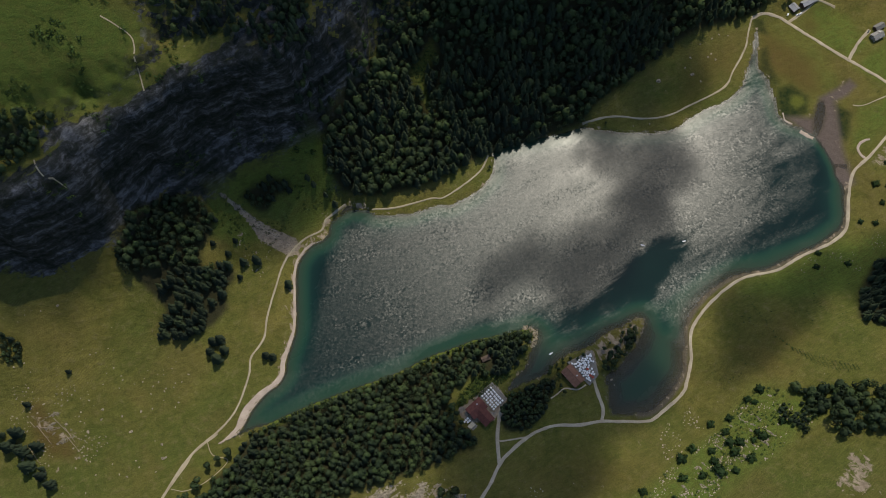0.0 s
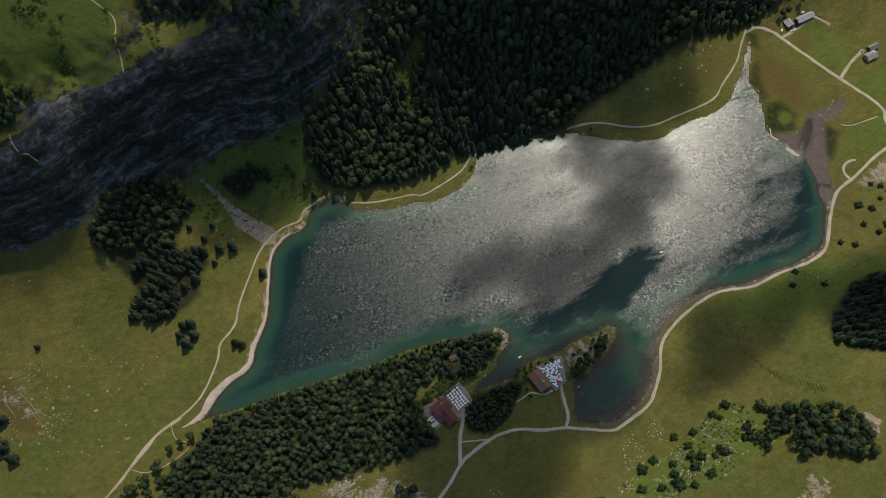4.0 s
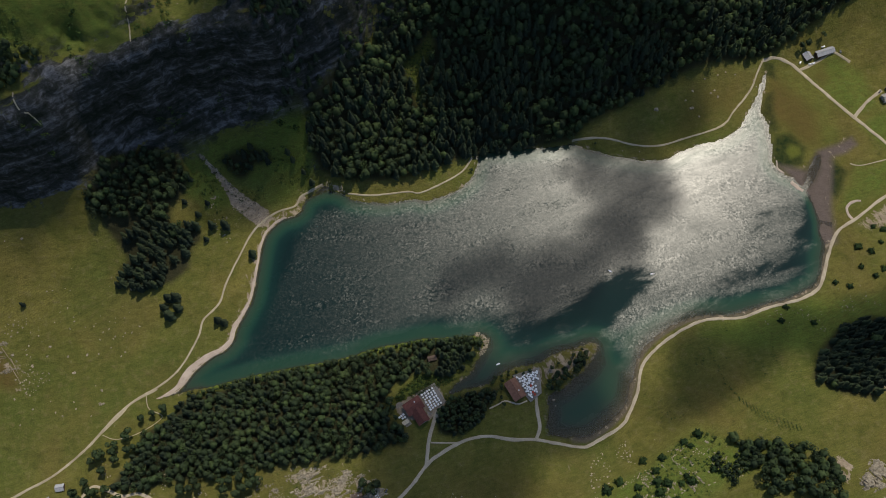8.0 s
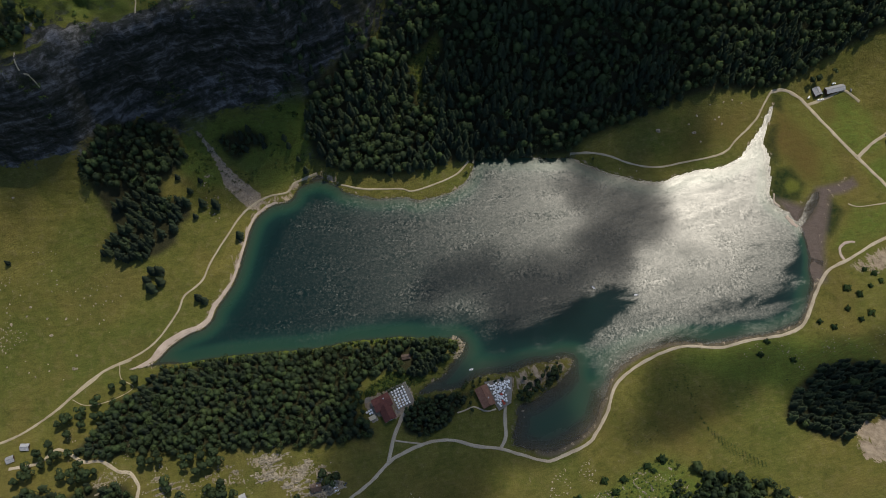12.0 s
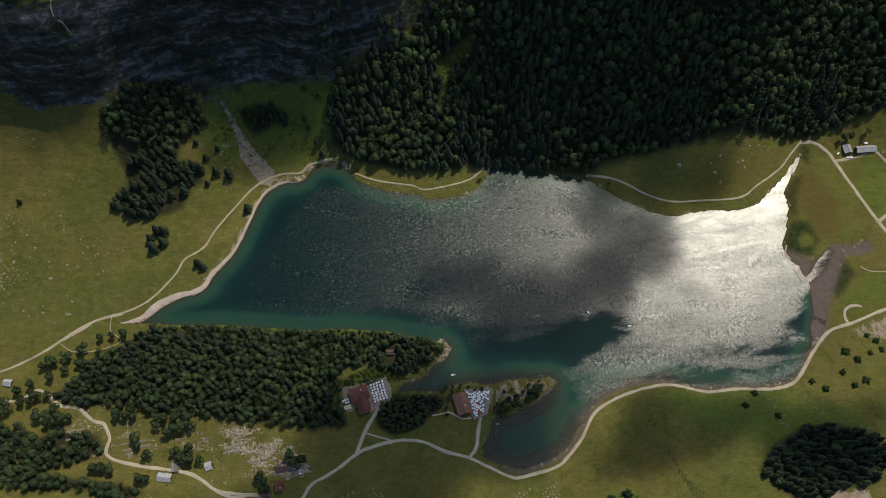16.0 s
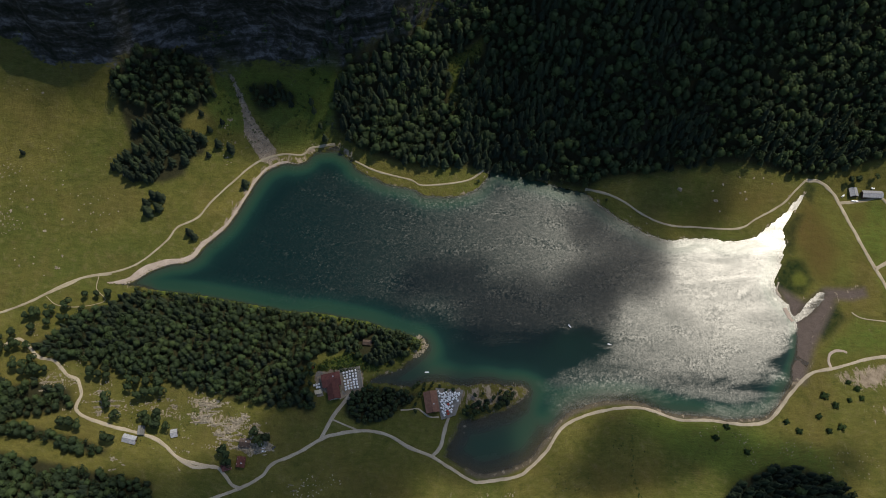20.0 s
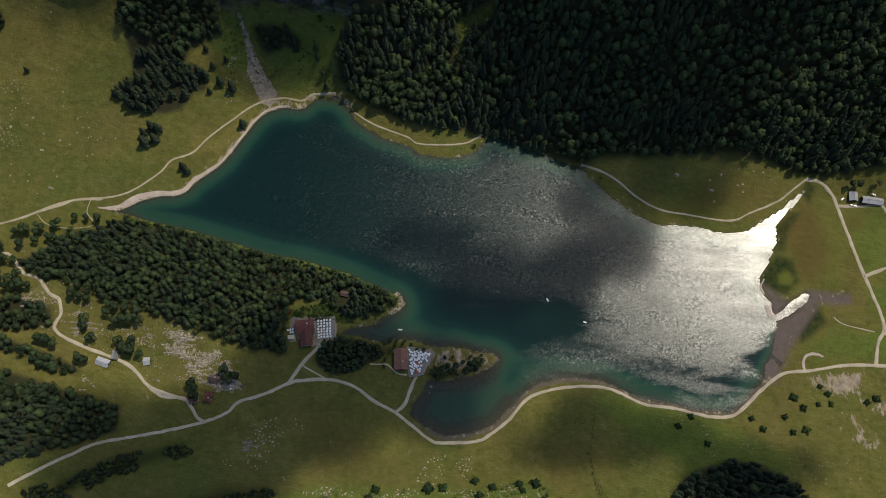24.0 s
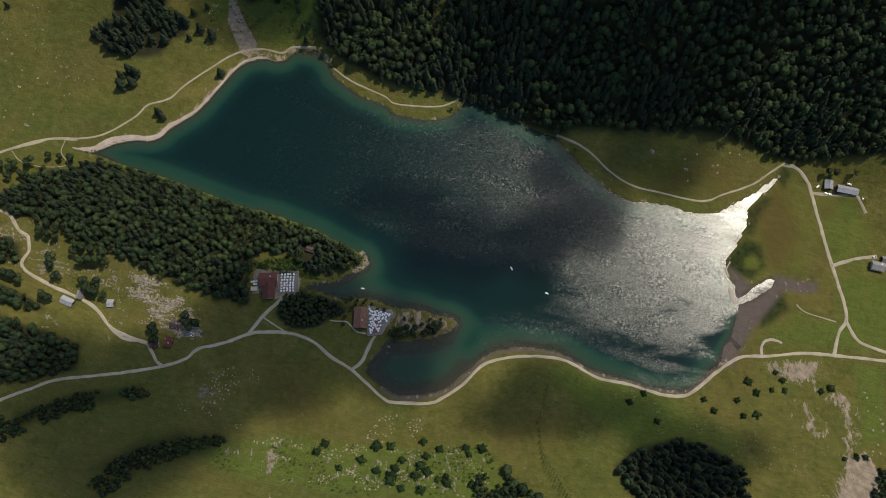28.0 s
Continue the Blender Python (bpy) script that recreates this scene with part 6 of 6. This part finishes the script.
def outcrop(name, area, label, seed, height=2.2, cut=0.05, step=0.7, grain=7.0, lean=(0.80, -0.60), soft=5.0):
    """Limestone beds that break through the turf: ribs of rock along the strike, split by joints; where they sink, the turf covers them."""
    poly = np.array(area, float)
    lo, hi = poly.min(0) - 2, poly.max(0) + 2
    ax, ay = np.meshgrid(np.arange(lo[0], hi[0], step), np.arange(lo[1], hi[1], step))
    q = np.stack([ax.ravel(), ay.ravel()], 1)
    q = q + np.random.RandomState(seed).uniform(-0.25, 0.25, q.shape) * step
    c, sn_ = lean
    bedded = q @ np.array([[c, sn_], [-sn_, c]])
    ribs = wave_noise(bedded * [0.28, 1.0], grain, seed, 4)
    joints = 1 - np.abs(wave_noise(bedded * [1.0, 0.35], grain * 0.8, seed + 20, 2))
    crag_h = ribs + 0.55 * wave_noise(q, grain * 3, seed + 9, 2) - 0.9 * smooth01(joints, 0.86, 1.0) + 0.25 * wave_noise(q, 1.8, seed + 4, 2)
    crag_h = crag_h - cut - 1.6 * (1 - field(area, q, soft))
    steps = np.floor(crag_h * 4) / 4
    crag_h = 0.55 * steps + 0.45 * crag_h
    z = ground_at(q[:, 0], q[:, 1]) + np.clip(crag_h, -0.6, 1.1) * height
    quads = grid_quads(*ax.shape)
    quads = quads[(crag_h[quads] > -0.25).any(1)]
    kept, again = np.unique(quads, return_inverse=True)
    return tagged(new(name, sheet(name, np.column_stack([q, z])[kept], again.reshape(quads.shape), CRAG, False)), label, "rock", kind="stuff")


outcrop("limestone_pavement", [(-106, 33), (-86, 53), (-45, 57), (-14, 51), (2, 41), (-8, 25), (-20, 22), (-40, 17), (-68, 15), (-94, 19)], "jagged grey limestone pavement on the slope", 300, 1.6, -0.02, 0.55, 3.0)
outcrop("rock_ribs", [(-143, 6), (-126, 28), (-103, 28), (-103, 13), (-128, 1)], "low limestone ribs between the trees", 310, 1.3, 0.38, 0.55, 3.0)
outcrop("rock_ribs", [(-207, -20), (-179, 5), (-150, 1), (-149, -26), (-180, -32)], "low limestone ribs beside the winding track", 320, 1.2, 0.40, 0.55, 2.8)
outcrop("rock_ribs", [(-149, -62), (-126, -41), (-108, -50), (-126, -72)], "limestone ribs at the edge of the wood", 330, 1.2, 0.40, 0.55, 2.8)
outcrop("rock_ribs", [(-248, -36), (-231, -12), (-206, -10), (-211, -32), (-231, -44)], "low limestone ribs in the rough pasture", 340, 1.2, 0.45, 0.55, 2.8)
outcrop("cliff_top", [(419, 140), (433, 160), (460, 164), (480, 140), (470, 118), (424, 122)], "grey limestone cliff top on the hillside", 350, 3.0, -0.1)
outcrop("rubble", [(-443, 113), (-428, 116), (-404, 94), (-396, 70), (-424, 73), (-441, 86)], "grey rubble and slabs on the east meadow", 360, 1.2, 0.42, 0.55, 2.6)
outcrop("rock_ribs", [(128, 18), (131, 36), (137, 36), (158, 8), (150, 0)], "pale rock rib on the south slope", 370, 1.2, 0.30, 0.55, 3.0, (0.3, -0.95))
outcrop("rock_ribs", [(25, 12), (38, 42), (52, 32), (60, 5), (45, -20)], "low broken rocks in the south meadow", 380, 1.1, 0.55, 0.55, 2.6)
outcrop("rock_ribs", [(-262, 30), (-240, 64), (-228, 66), (-250, 24)], "low pale ribs by the grassy lake end", 390, 1.1, 0.5, 0.55, 2.6)
outcrop("rock_ribs", LUSH_SE, "broken pale ribs in the lush slope", 395, 1.1, 0.90, 0.6, 2.8, (0.72, 0.69))
outcrop("rock_ribs", SLOPE_LUSH, "broken pale ribs along the south slope", 398, 1.1, 0.95, 0.6, 2.8, (0.72, 0.69))
p = banded(scatter([(-108, 36), (-98, 50), (-71, 46), (-45, 54), (-16, 54), (-22, 30), (-40, 16), (-62, 14), (-86, 18)], 2.6, sr), 80, 0.25)
stones("rock_field", p, sr.uniform(0.5, 1.0, len(p)) ** 1.6 * 1.9, "jumbled pale limestone blocks on the slope", 1)
p = np.vstack([banded(scatter(a, 2.3, sr), 81, 0.12) for a in (
    [(-192, -25), (-180, 2), (-164, -26), (-182, -32)], [(-139, 7), (-130, 19), (-105, 25), (-92, 16), (-111, 9), (-129, 2)], [(-243, -33), (-231, -15), (-208, -12), (-213, -30), (-231, -41)], [(-92, 8), (-54, 22), (-43, 7), (-76, -10)])])
p = np.vstack([p, thin(scatter([(-300, 20), (-230, 20), (-200, 0), (-110, 40), (-15, 62), (-20, 10), (-70, -8), (-130, -45), (-260, -45)], 3.4, sr), 13.0, 180, 0.5)])
stones("track_stones", p, sr.uniform(0.35, 1.2, len(p)), "pale rocks strewn between the huts", 2)
p = np.vstack([banded(scatter(SLOPE_LUSH, 2.6, sr), 82, 0.62), thin(scatter([(21, 9), (54, 57), (97, 49), (103, 8), (42, -35)], 4.5, sr), 20.0, 83, 0.3), banded(scatter(LUSH_SE, 2.6, sr), 84, 0.6), thin(scatter([(185, 110), (225, 140), (250, 110), (200, 80)], 3.6, sr), 14.0, 89, 0.0)])
stones("slope_stones", p, sr.uniform(0.3, 1.3, len(p)), "white stones strewn over the south slope", 3)
p = np.vstack([thin(scatter([(-460, 130), (-400, 140), (-370, 80), (-400, 40), (-460, 60)], 4.0, sr), 18.0, 85, 0.1), thin(scatter([(-480, 220), (-300, 200), (-290, 60), (-480, 0)], 9.0, sr), 25.0, 86, 0.55), thin(scatter(F_EASTWOOD[4:7] + [(-235, 262), (-225, 300), (-250, 310)], 4.5, sr), 12.0, 90, 0.1)])
stones("meadow_stones", p, sr.uniform(0.3, 1.2, len(p)), "grey stones scattered over the east meadow", 4)
p = np.vstack([thin(scatter([(420, 345), (470, 345), (600, 440), (600, 300), (480, 320)], 5.5, sr), 18.0, 87, 0.15), thin(scatter(BARE_D, 2.6, sr), 9.0, 88, 0.0), thin(scatter([(350, 288), (362, 312), (410, 322), (450, 345), (440, 318), (412, 290)], 4.0, sr), 14.0, 188, 0.15)])
stones("west_stones", p, sr.uniform(0.25, 0.9, len(p)), "pale stones on the worn west pasture", 5)
line = smooth_line(SHORE_SOUTH, 1.3)
d = np.gradient(line, axis=0)
nrm = np.column_stack([d[:, 1], -d[:, 0]]) / np.linalg.norm(d, axis=1)[:, None]
p = np.vstack([line + nrm * sr.uniform(-2.5, 2.2, (len(line), 1)) for _ in range(2)])
stones("shore_stones", p, sr.uniform(0.15, 0.6, len(p)), "brown-grey stones along the lake bank", 6, BANK_STONE)
line = smooth_line(SHORE_POINTS[:18], 2.4)
tip = smooth_line(SHORE_POINTS[18:22], 0.8)
p = np.vstack([line + sr.uniform(-2, 2, line.shape), tip + sr.uniform(-4, 4, tip.shape), smooth_line(SHORE_POINTS[2:7], 0.5) + sr.uniform(-3, 3, (len(smooth_line(SHORE_POINTS[2:7], 0.5)), 2))])
stones("point_stones", p, sr.uniform(0.2, 0.9, len(p)), "brown rocks round the tips of the two points", 7, BANK_STONE)
line = smooth_line(SHORE_NORTH, 2.2)
p = line + sr.uniform(-2, 2, line.shape)
stones("north_bank_stones", p, sr.uniform(0.2, 0.6, len(p)), "small stones along the northern bank", 8, BANK_STONE)
p = scatter(SCREE, 1.6, sr)
stones("scree_stones", p, sr.uniform(0.2, 0.7, len(p)), "loose brownish scree above the lake path", 9, BANK_STONE)

line = smooth_line([(56, 220), (63, 219), (68, 215), (67, 208), (63, 201)], 0.35)
p = line + sr.uniform(-3, 3, line.shape)
stones("point_rocks", p, sr.uniform(0.5, 1.7, len(p)), "pale tumbled rocks at the tip of the wooded point", 17)
glade_places = scatter(GLADE, 3.0, sr)

# ---- single trees and shrubs ----
for group, rows, kind, size, label in (
        ("trees in the east meadow", [(-276, 190), (-269, 193), (-264, 182), (-278, 179), (-270, 172), (-252, 278), (-239, 282), (-271, 241)], "spruce", 1.2, "dark spruce standing in the sunny east meadow"),
        ("trees at the beach", [(-204, 259), (-220, 179), (-213, 178)], "spruce", 1.0, "small dark spruce beside the beach path"),
        ("trees under the cliff", [(-186, 370), (-180, 365), (-168, 358), (-283, 293), (-281, 317), (-286, 307), (-159, 352), (-411, 147), (-460, 172), (-446, 112), (-466, 81), (-456, 76), (-451, 71), (-440, 62), (-429, 51), (-436, 70), (-461, 66), (-262, 300), (-255, 262), (-268, 285)], "spruce", 0.75, "spruce on the grassy slope below the cliff"),
        ("trees by the huts", [(-184, 9), (-191, 6), (-163, 18), (-146, 27), (-141, 17), (-145, 10), (-169, -8), (-150, -17), (-122, -3), (-112, -1), (-105, 2), (-116, 4), (-138, -37), (-143, -38), (-181, -46), (-173, -44), (-187, -49), (-18, 43), (-35, 12), (-263, -28), (-247, -25), (-256, -35), (-261, -20), (-155, 22), (-134, 24), (-200, 4), (-252, -31), (-240, -20), (-270, -33), (-189, 14), (-158, 12), (-127, 27), (-136, 32), (-118, 8), (-128, -2), (-164, -14), (-25, 45), (-12, 48), (-42, 14), (-30, 6), (-280, 24), (-268, 29), (-295, 18)], "broad", 1.25, "leafy tree near the alp huts"),
        ("trees by the field barn", [(-306, -22), (-299, -26), (-292, -17), (-296, -31), (-309, -37), (-307, -45), (-312, -54), (-298, -11), (-284, -17), (-288, -25), (-302, -42), (-277, -12)], "broad", 1.15, "dark leafy tree beside the field barn"),
        ("trees below the ridge", [(-197, 33), (-190, 31), (-181, 30), (-172, 33), (-163, 38), (-203, 28), (-154, 42), (-140, 44)], "broad", 1.05, "dark leafy tree at the foot of the wooded ridge"),
        ("spruces at the rubble", [(-452, 84), (-446, 66), (-440, 52), (-428, 44), (-418, 36), (-434, 72), (-458, 70)], "spruce", 1.45, "tall dark spruce at the edge of the rubble"),
        ("trees beside the inn", [(-13, 125), (-9, 116), (-18, 131), (-6, 108), (-19, 121)], "broad", 0.95, "dark leafy tree close behind the inn"),
        ("trees by the barns", [(366, 634), (372, 638), (387, 652)], "broad", 0.85, "dark leafy tree behind the barns"),
        ("trees at the lake end", [(-266, 62), (-256, 70), (-247, 76), (-275, 42), (-282, 30), (-262, 33), (-292, 20), (-300, 10), (-285, 5), (-276, 18)], "broad", 1.1, "small leafy tree on the lake's grassy end"),
        ("bush at the shore", [(147, 466), (14, 407)], "broad", 0.5, "dark rounded tree on the northern bank")):
    for px, py in rows:
        tree(px, py, kind, size * tree_rng.uniform(0.85, 1.15), label, group)
for px, py in scatter(F_MID + [(40, 116)], 5.2, np.random.RandomState(8)):
    tree(px, py, "broad" if tree_rng.uniform() < 0.7 else "spruce", tree_rng.uniform(0.6, 0.9), "dark leafy tree between the two inns", "trees between the inns")
for px, py in scatter(F_TIP, 5.4, np.random.RandomState(9)):
    tree(px, py, "broad" if tree_rng.uniform() < 0.75 else "spruce", tree_rng.uniform(0.6, 0.85), "small leafy tree on the lake point", "trees on the point")
for px, py in [(112, 188), (118, 192), (104, 188), (97, 183), (90, 181), (82, 172), (92, 176), (84, 178), (96, 187), (88, 163), (92, 170), (94, 158), (98, 152), (160, 218), (168, 226), (140, 200), (146, 206)]:
    tree(px, py, "broad", tree_rng.uniform(0.4, 0.6), "low bushy tree on the lake point", "trees on the point")

SHRUBS = [crown_mesh("foliage", bush_crown(tree_rng, 150), BUSH, tree_rng.uniform(0.1, 0.5)) for _ in range(5)]


def shrub(x, y, size, label, group):
    root = thing("shrub", x, y, ground_z(x, y) - 0.1, tree_rng.uniform(0, 360), label, "shrub", group)
    leaf = new("foliage", SHRUBS[tree_rng.randint(5)])
    leaf.parent = root
    leaf.matrix_basis = Matrix.Diagonal((size, size * tree_rng.uniform(0.8, 1.15), size * 0.85, 1))


for px, py in [(423, 352), (437, 349), (448, 374), (462, 365), (471, 375), (445, 398), (458, 394), (468, 407), (460, 425), (470, 423), (506, 441), (512, 451), (478, 416), (567, 408), (559, 398), (574, 414), (368, 296), (401, 300), (374, 314), (484, 311), (474, 313)]:
    shrub(px, py, tree_rng.uniform(1.6, 2.5), "dark rounded shrub on the west pasture", "shrubs on the west pasture")
for px, py in [(289, 157), (277, 147), (259, 128), (254, 114), (281, 114), (304, 125), (265, 104), (259, 94), (272, 88), (286, 110), (222, 97), (242, 78), (242, 122), (228, 71), (172, 54), (211, 87), (240, 85), (239, 95), (256, 104), (277, 106), (257, 76), (200, 48), (283, 144), (172, 43), (210, 68), (244, 74)]:
    shrub(px, py, tree_rng.uniform(2.0, 3.4), "green shrub on the stony south slope", "shrubs on the south slope")


def thicket(name, places, sizes, label, seed):
    rng = np.random.RandomState(seed)
    kinds = [bush_crown(rng, 26) for _ in range(6)]
    z = ground_at(places[:, 0], places[:, 1])
    co, tone, facing = [], [], []
    for (x, y), zz, s in zip(places, z, sizes):
        quads, normals = kinds[rng.randint(6)]
        facing.append(normals.reshape(-1, 3))
        q = quads.reshape(-1, 3) * [s, s, s * 0.8] + [x, y, zz - 0.1]
        co.append(q)
        tone.append(np.full(len(q), rng.uniform(0.1, 0.9), np.float32))
    co = np.concatenate(co)
    me = sheet(name, co, np.arange(len(co)).reshape(-1, 4), BUSH)
    soften(me, np.concatenate(facing))
    me.attributes.new("tone", "FLOAT", "POINT").data.foreach_set("value", np.concatenate(tone))
    return tagged(new(name, me), label, "shrubs", kind="stuff")


p = np.vstack([thin(scatter(SLOPE_LUSH, 4.0, sr), 16.0, 91, 0.15), thin(scatter(LUSH_SE, 3.6, sr), 13.0, 92, 0.1)])
thicket("slope_shrubs", p, sr.uniform(0.35, 1.1, len(p)), "low green shrubs on the stony slope", 1)
p = np.vstack([thin(scatter([(-520, 380), (-440, 310), (-380, 350), (-330, 372), (-250, 400), (-180, 420), (-60, 560), (-200, 640), (-420, 620)], 6.0, sr), 24.0, 93, 0.4), thin(scatter([(-440, 300), (-380, 280), (-330, 330), (-250, 370), (-170, 385), (-170, 430), (-300, 420)], 7.0, sr), 18.0, 94, 0.35)])
thicket("cliff_shrubs", p, sr.uniform(1.0, 2.4, len(p)), "dark shrubs on the ledges of the cliff", 2)
p = np.vstack([thin(scatter([(-300, 320), (-215, 372), (-165, 380), (-160, 352), (-200, 335), (-240, 285)], 5.0, sr), 14.0, 95, 0.2), thin(scatter([(-25, 125), (5, 165), (35, 178), (42, 168), (28, 155), (0, 138)], 2.0, sr), 9.0, 96, -0.6)])
ring = smooth_line(SHORE_POINTS[13:33], 1.5)
ring = ring + sr.uniform(-6, 6, ring.shape)
ring = ring[~inside(LAKE, ring) & (distance(LAKE, ring, True) > 0.8)]
p = np.vstack([p, ring, glade_places])
thicket("green_scrub", p, sr.uniform(0.6, 1.3, len(p)), "bright green scrub between the trees", 3)
p = np.vstack([thin(scatter([(290, 270), (400, 320), (420, 340), (380, 230), (300, 180), (240, 160)], 5.0, sr), 12.0, 97, 0.55), thin(scatter([(-260, 60), (-200, 10), (-100, 45), (-40, 60), (-30, 20), (-130, -40), (-240, -40)], 4.0, sr), 10.0, 98, 0.5)])
thicket("meadow_scrub", p, sr.uniform(0.3, 0.7, len(p)), "low dark scrub dotted over the meadow", 4)
upper = thin(scatter([(-560, 360), (-440, 318), (-428, 345), (-440, 400), (-430, 440), (-520, 480)], 6.0, sr), 40.0, 99, 0.05)
upper = np.vstack([upper, thin(scatter([(-540, 300), (-440, 282), (-402, 314), (-384, 352), (-420, 342), (-470, 345)], 6.0, sr), 25.0, 107, -0.7), thin(scatter([(-300, 440), (-240, 445), (-180, 455), (-120, 540), (-240, 560), (-330, 480)], 6.5, sr), 30.0, 101, -0.1), thin(scatter([(-190, 400), (-150, 440), (-60, 540), (0, 640), (-160, 660), (-240, 480)], 7.0, sr), 30.0, 103, -0.35)])
wood("rim_wood", upper, "trees along the rim of the cliff", 0.5, 0.9, 9)


# ---- short dark strokes on the south pasture, built as rows of low shrubs ----
rows = []
for u in np.linspace(0, 1, 17):
    foot = np.array([326, 200]) * (1 - u) + np.array([379, 178.5]) * u + [0, -5 * math.sin(u * math.pi)]
    for k in np.linspace(-0.5, 0.5, 7):
        rows.append(foot + np.array([-0.26, 0.97]) * k * (4 + 7 * math.sin(u * math.pi)) + sr.uniform(-0.2, 0.2, 2))
rows = np.array(rows)
thicket("planted_rows", rows, sr.uniform(0.35, 0.62, len(rows)), "short dark strokes side by side on the pasture, built as low shrubs", 6)
dots = smooth_line([(294, 252), (303, 236), (311, 218), (319, 208), (326, 202)], 3.0)
dots = dots + sr.uniform(-1.6, 1.6, dots.shape)
thicket("gully_scrub", dots, sr.uniform(0.4, 0.9, len(dots)), "dark scrub along a shallow gully in the pasture", 7)


# ---- clouds whose shade lies on the meadows; unseen ones added to darken slope and cliff ----
def cloud(name, patches, height, label, body=0.9, torn=0.3, on_slope=False):
    away_by = toward * (height / toward.z)
    lift = ground_at([p[0] for p in patches], [p[1] for p in patches]) if on_slope else np.zeros(len(patches))
    at = np.array([(x + away_by.x * (1 - z / height), y + away_by.y * (1 - z / height)) for (x, y, _), z in zip(patches, lift)])
    lo, hi = at.min(0) - 110, at.max(0) + 110
    xs, ys = np.arange(lo[0], hi[0], 9.0), np.arange(lo[1], hi[1], 9.0)
    ax, ay = np.meshgrid(xs, ys)
    q = np.stack([ax.ravel(), ay.ravel()], 1)
    t = np.zeros(len(q))
    for (x, y), (_, _, rad) in zip(at, patches):
        t += np.exp(-((q[:, 0] - x) ** 2 + (q[:, 1] - y) ** 2) / (rad * 1.15) ** 2)
    t = np.clip(body * np.minimum(t, 1.25) + torn * wave_noise(q, 46.0, 120, 4) * smooth01(t, 0.02, 0.4), 0, 1.3)
    quads = grid_quads(*ax.shape)
    quads = quads[(t[quads] > 0.02).any(1)]
    top = np.column_stack([q, height + 55 * t ** 0.7 + 8 * wave_noise(q, 30.0, 130, 3) * t])
    low = np.column_stack([q, height - 10 * t])
    me = sheet(name, np.vstack([top, low]), np.vstack([quads, quads[:, ::-1] + len(q)]), CLOUD)
    me.attributes.new("thick", "FLOAT", "POINT").data.foreach_set("value", np.tile(t, 2).astype(np.float32))
    return tagged(new(name, me), label, "cloud", kind="stuff")


cloud("cloud", CLOUD_SHADE[:13] + INN_SHADE, 1700.0, "ragged white fair-weather cloud high over the valley", 1.0)
# added only to darken the forest; out of view overhead
cloud("cloud", SLOPE_SHADE, 1900.0, "unseen cloud added to darken the forested mountain side")
# out of view; stands in for shade that the cliff itself should cast
cloud("cloud", CLIFF_SHADE, 1750.0, "unseen cloud added in place of the cliff's own shadow", 1.0, 0.2, True)
cloud("cloud", LAKE_SHADE, 1800.0, "thin torn cloud drifting over the lake", 0.66, 0.36)
cloud("cloud", CLOUD_SHADE[13:], 1650.0, "small torn white cloud high over the valley")
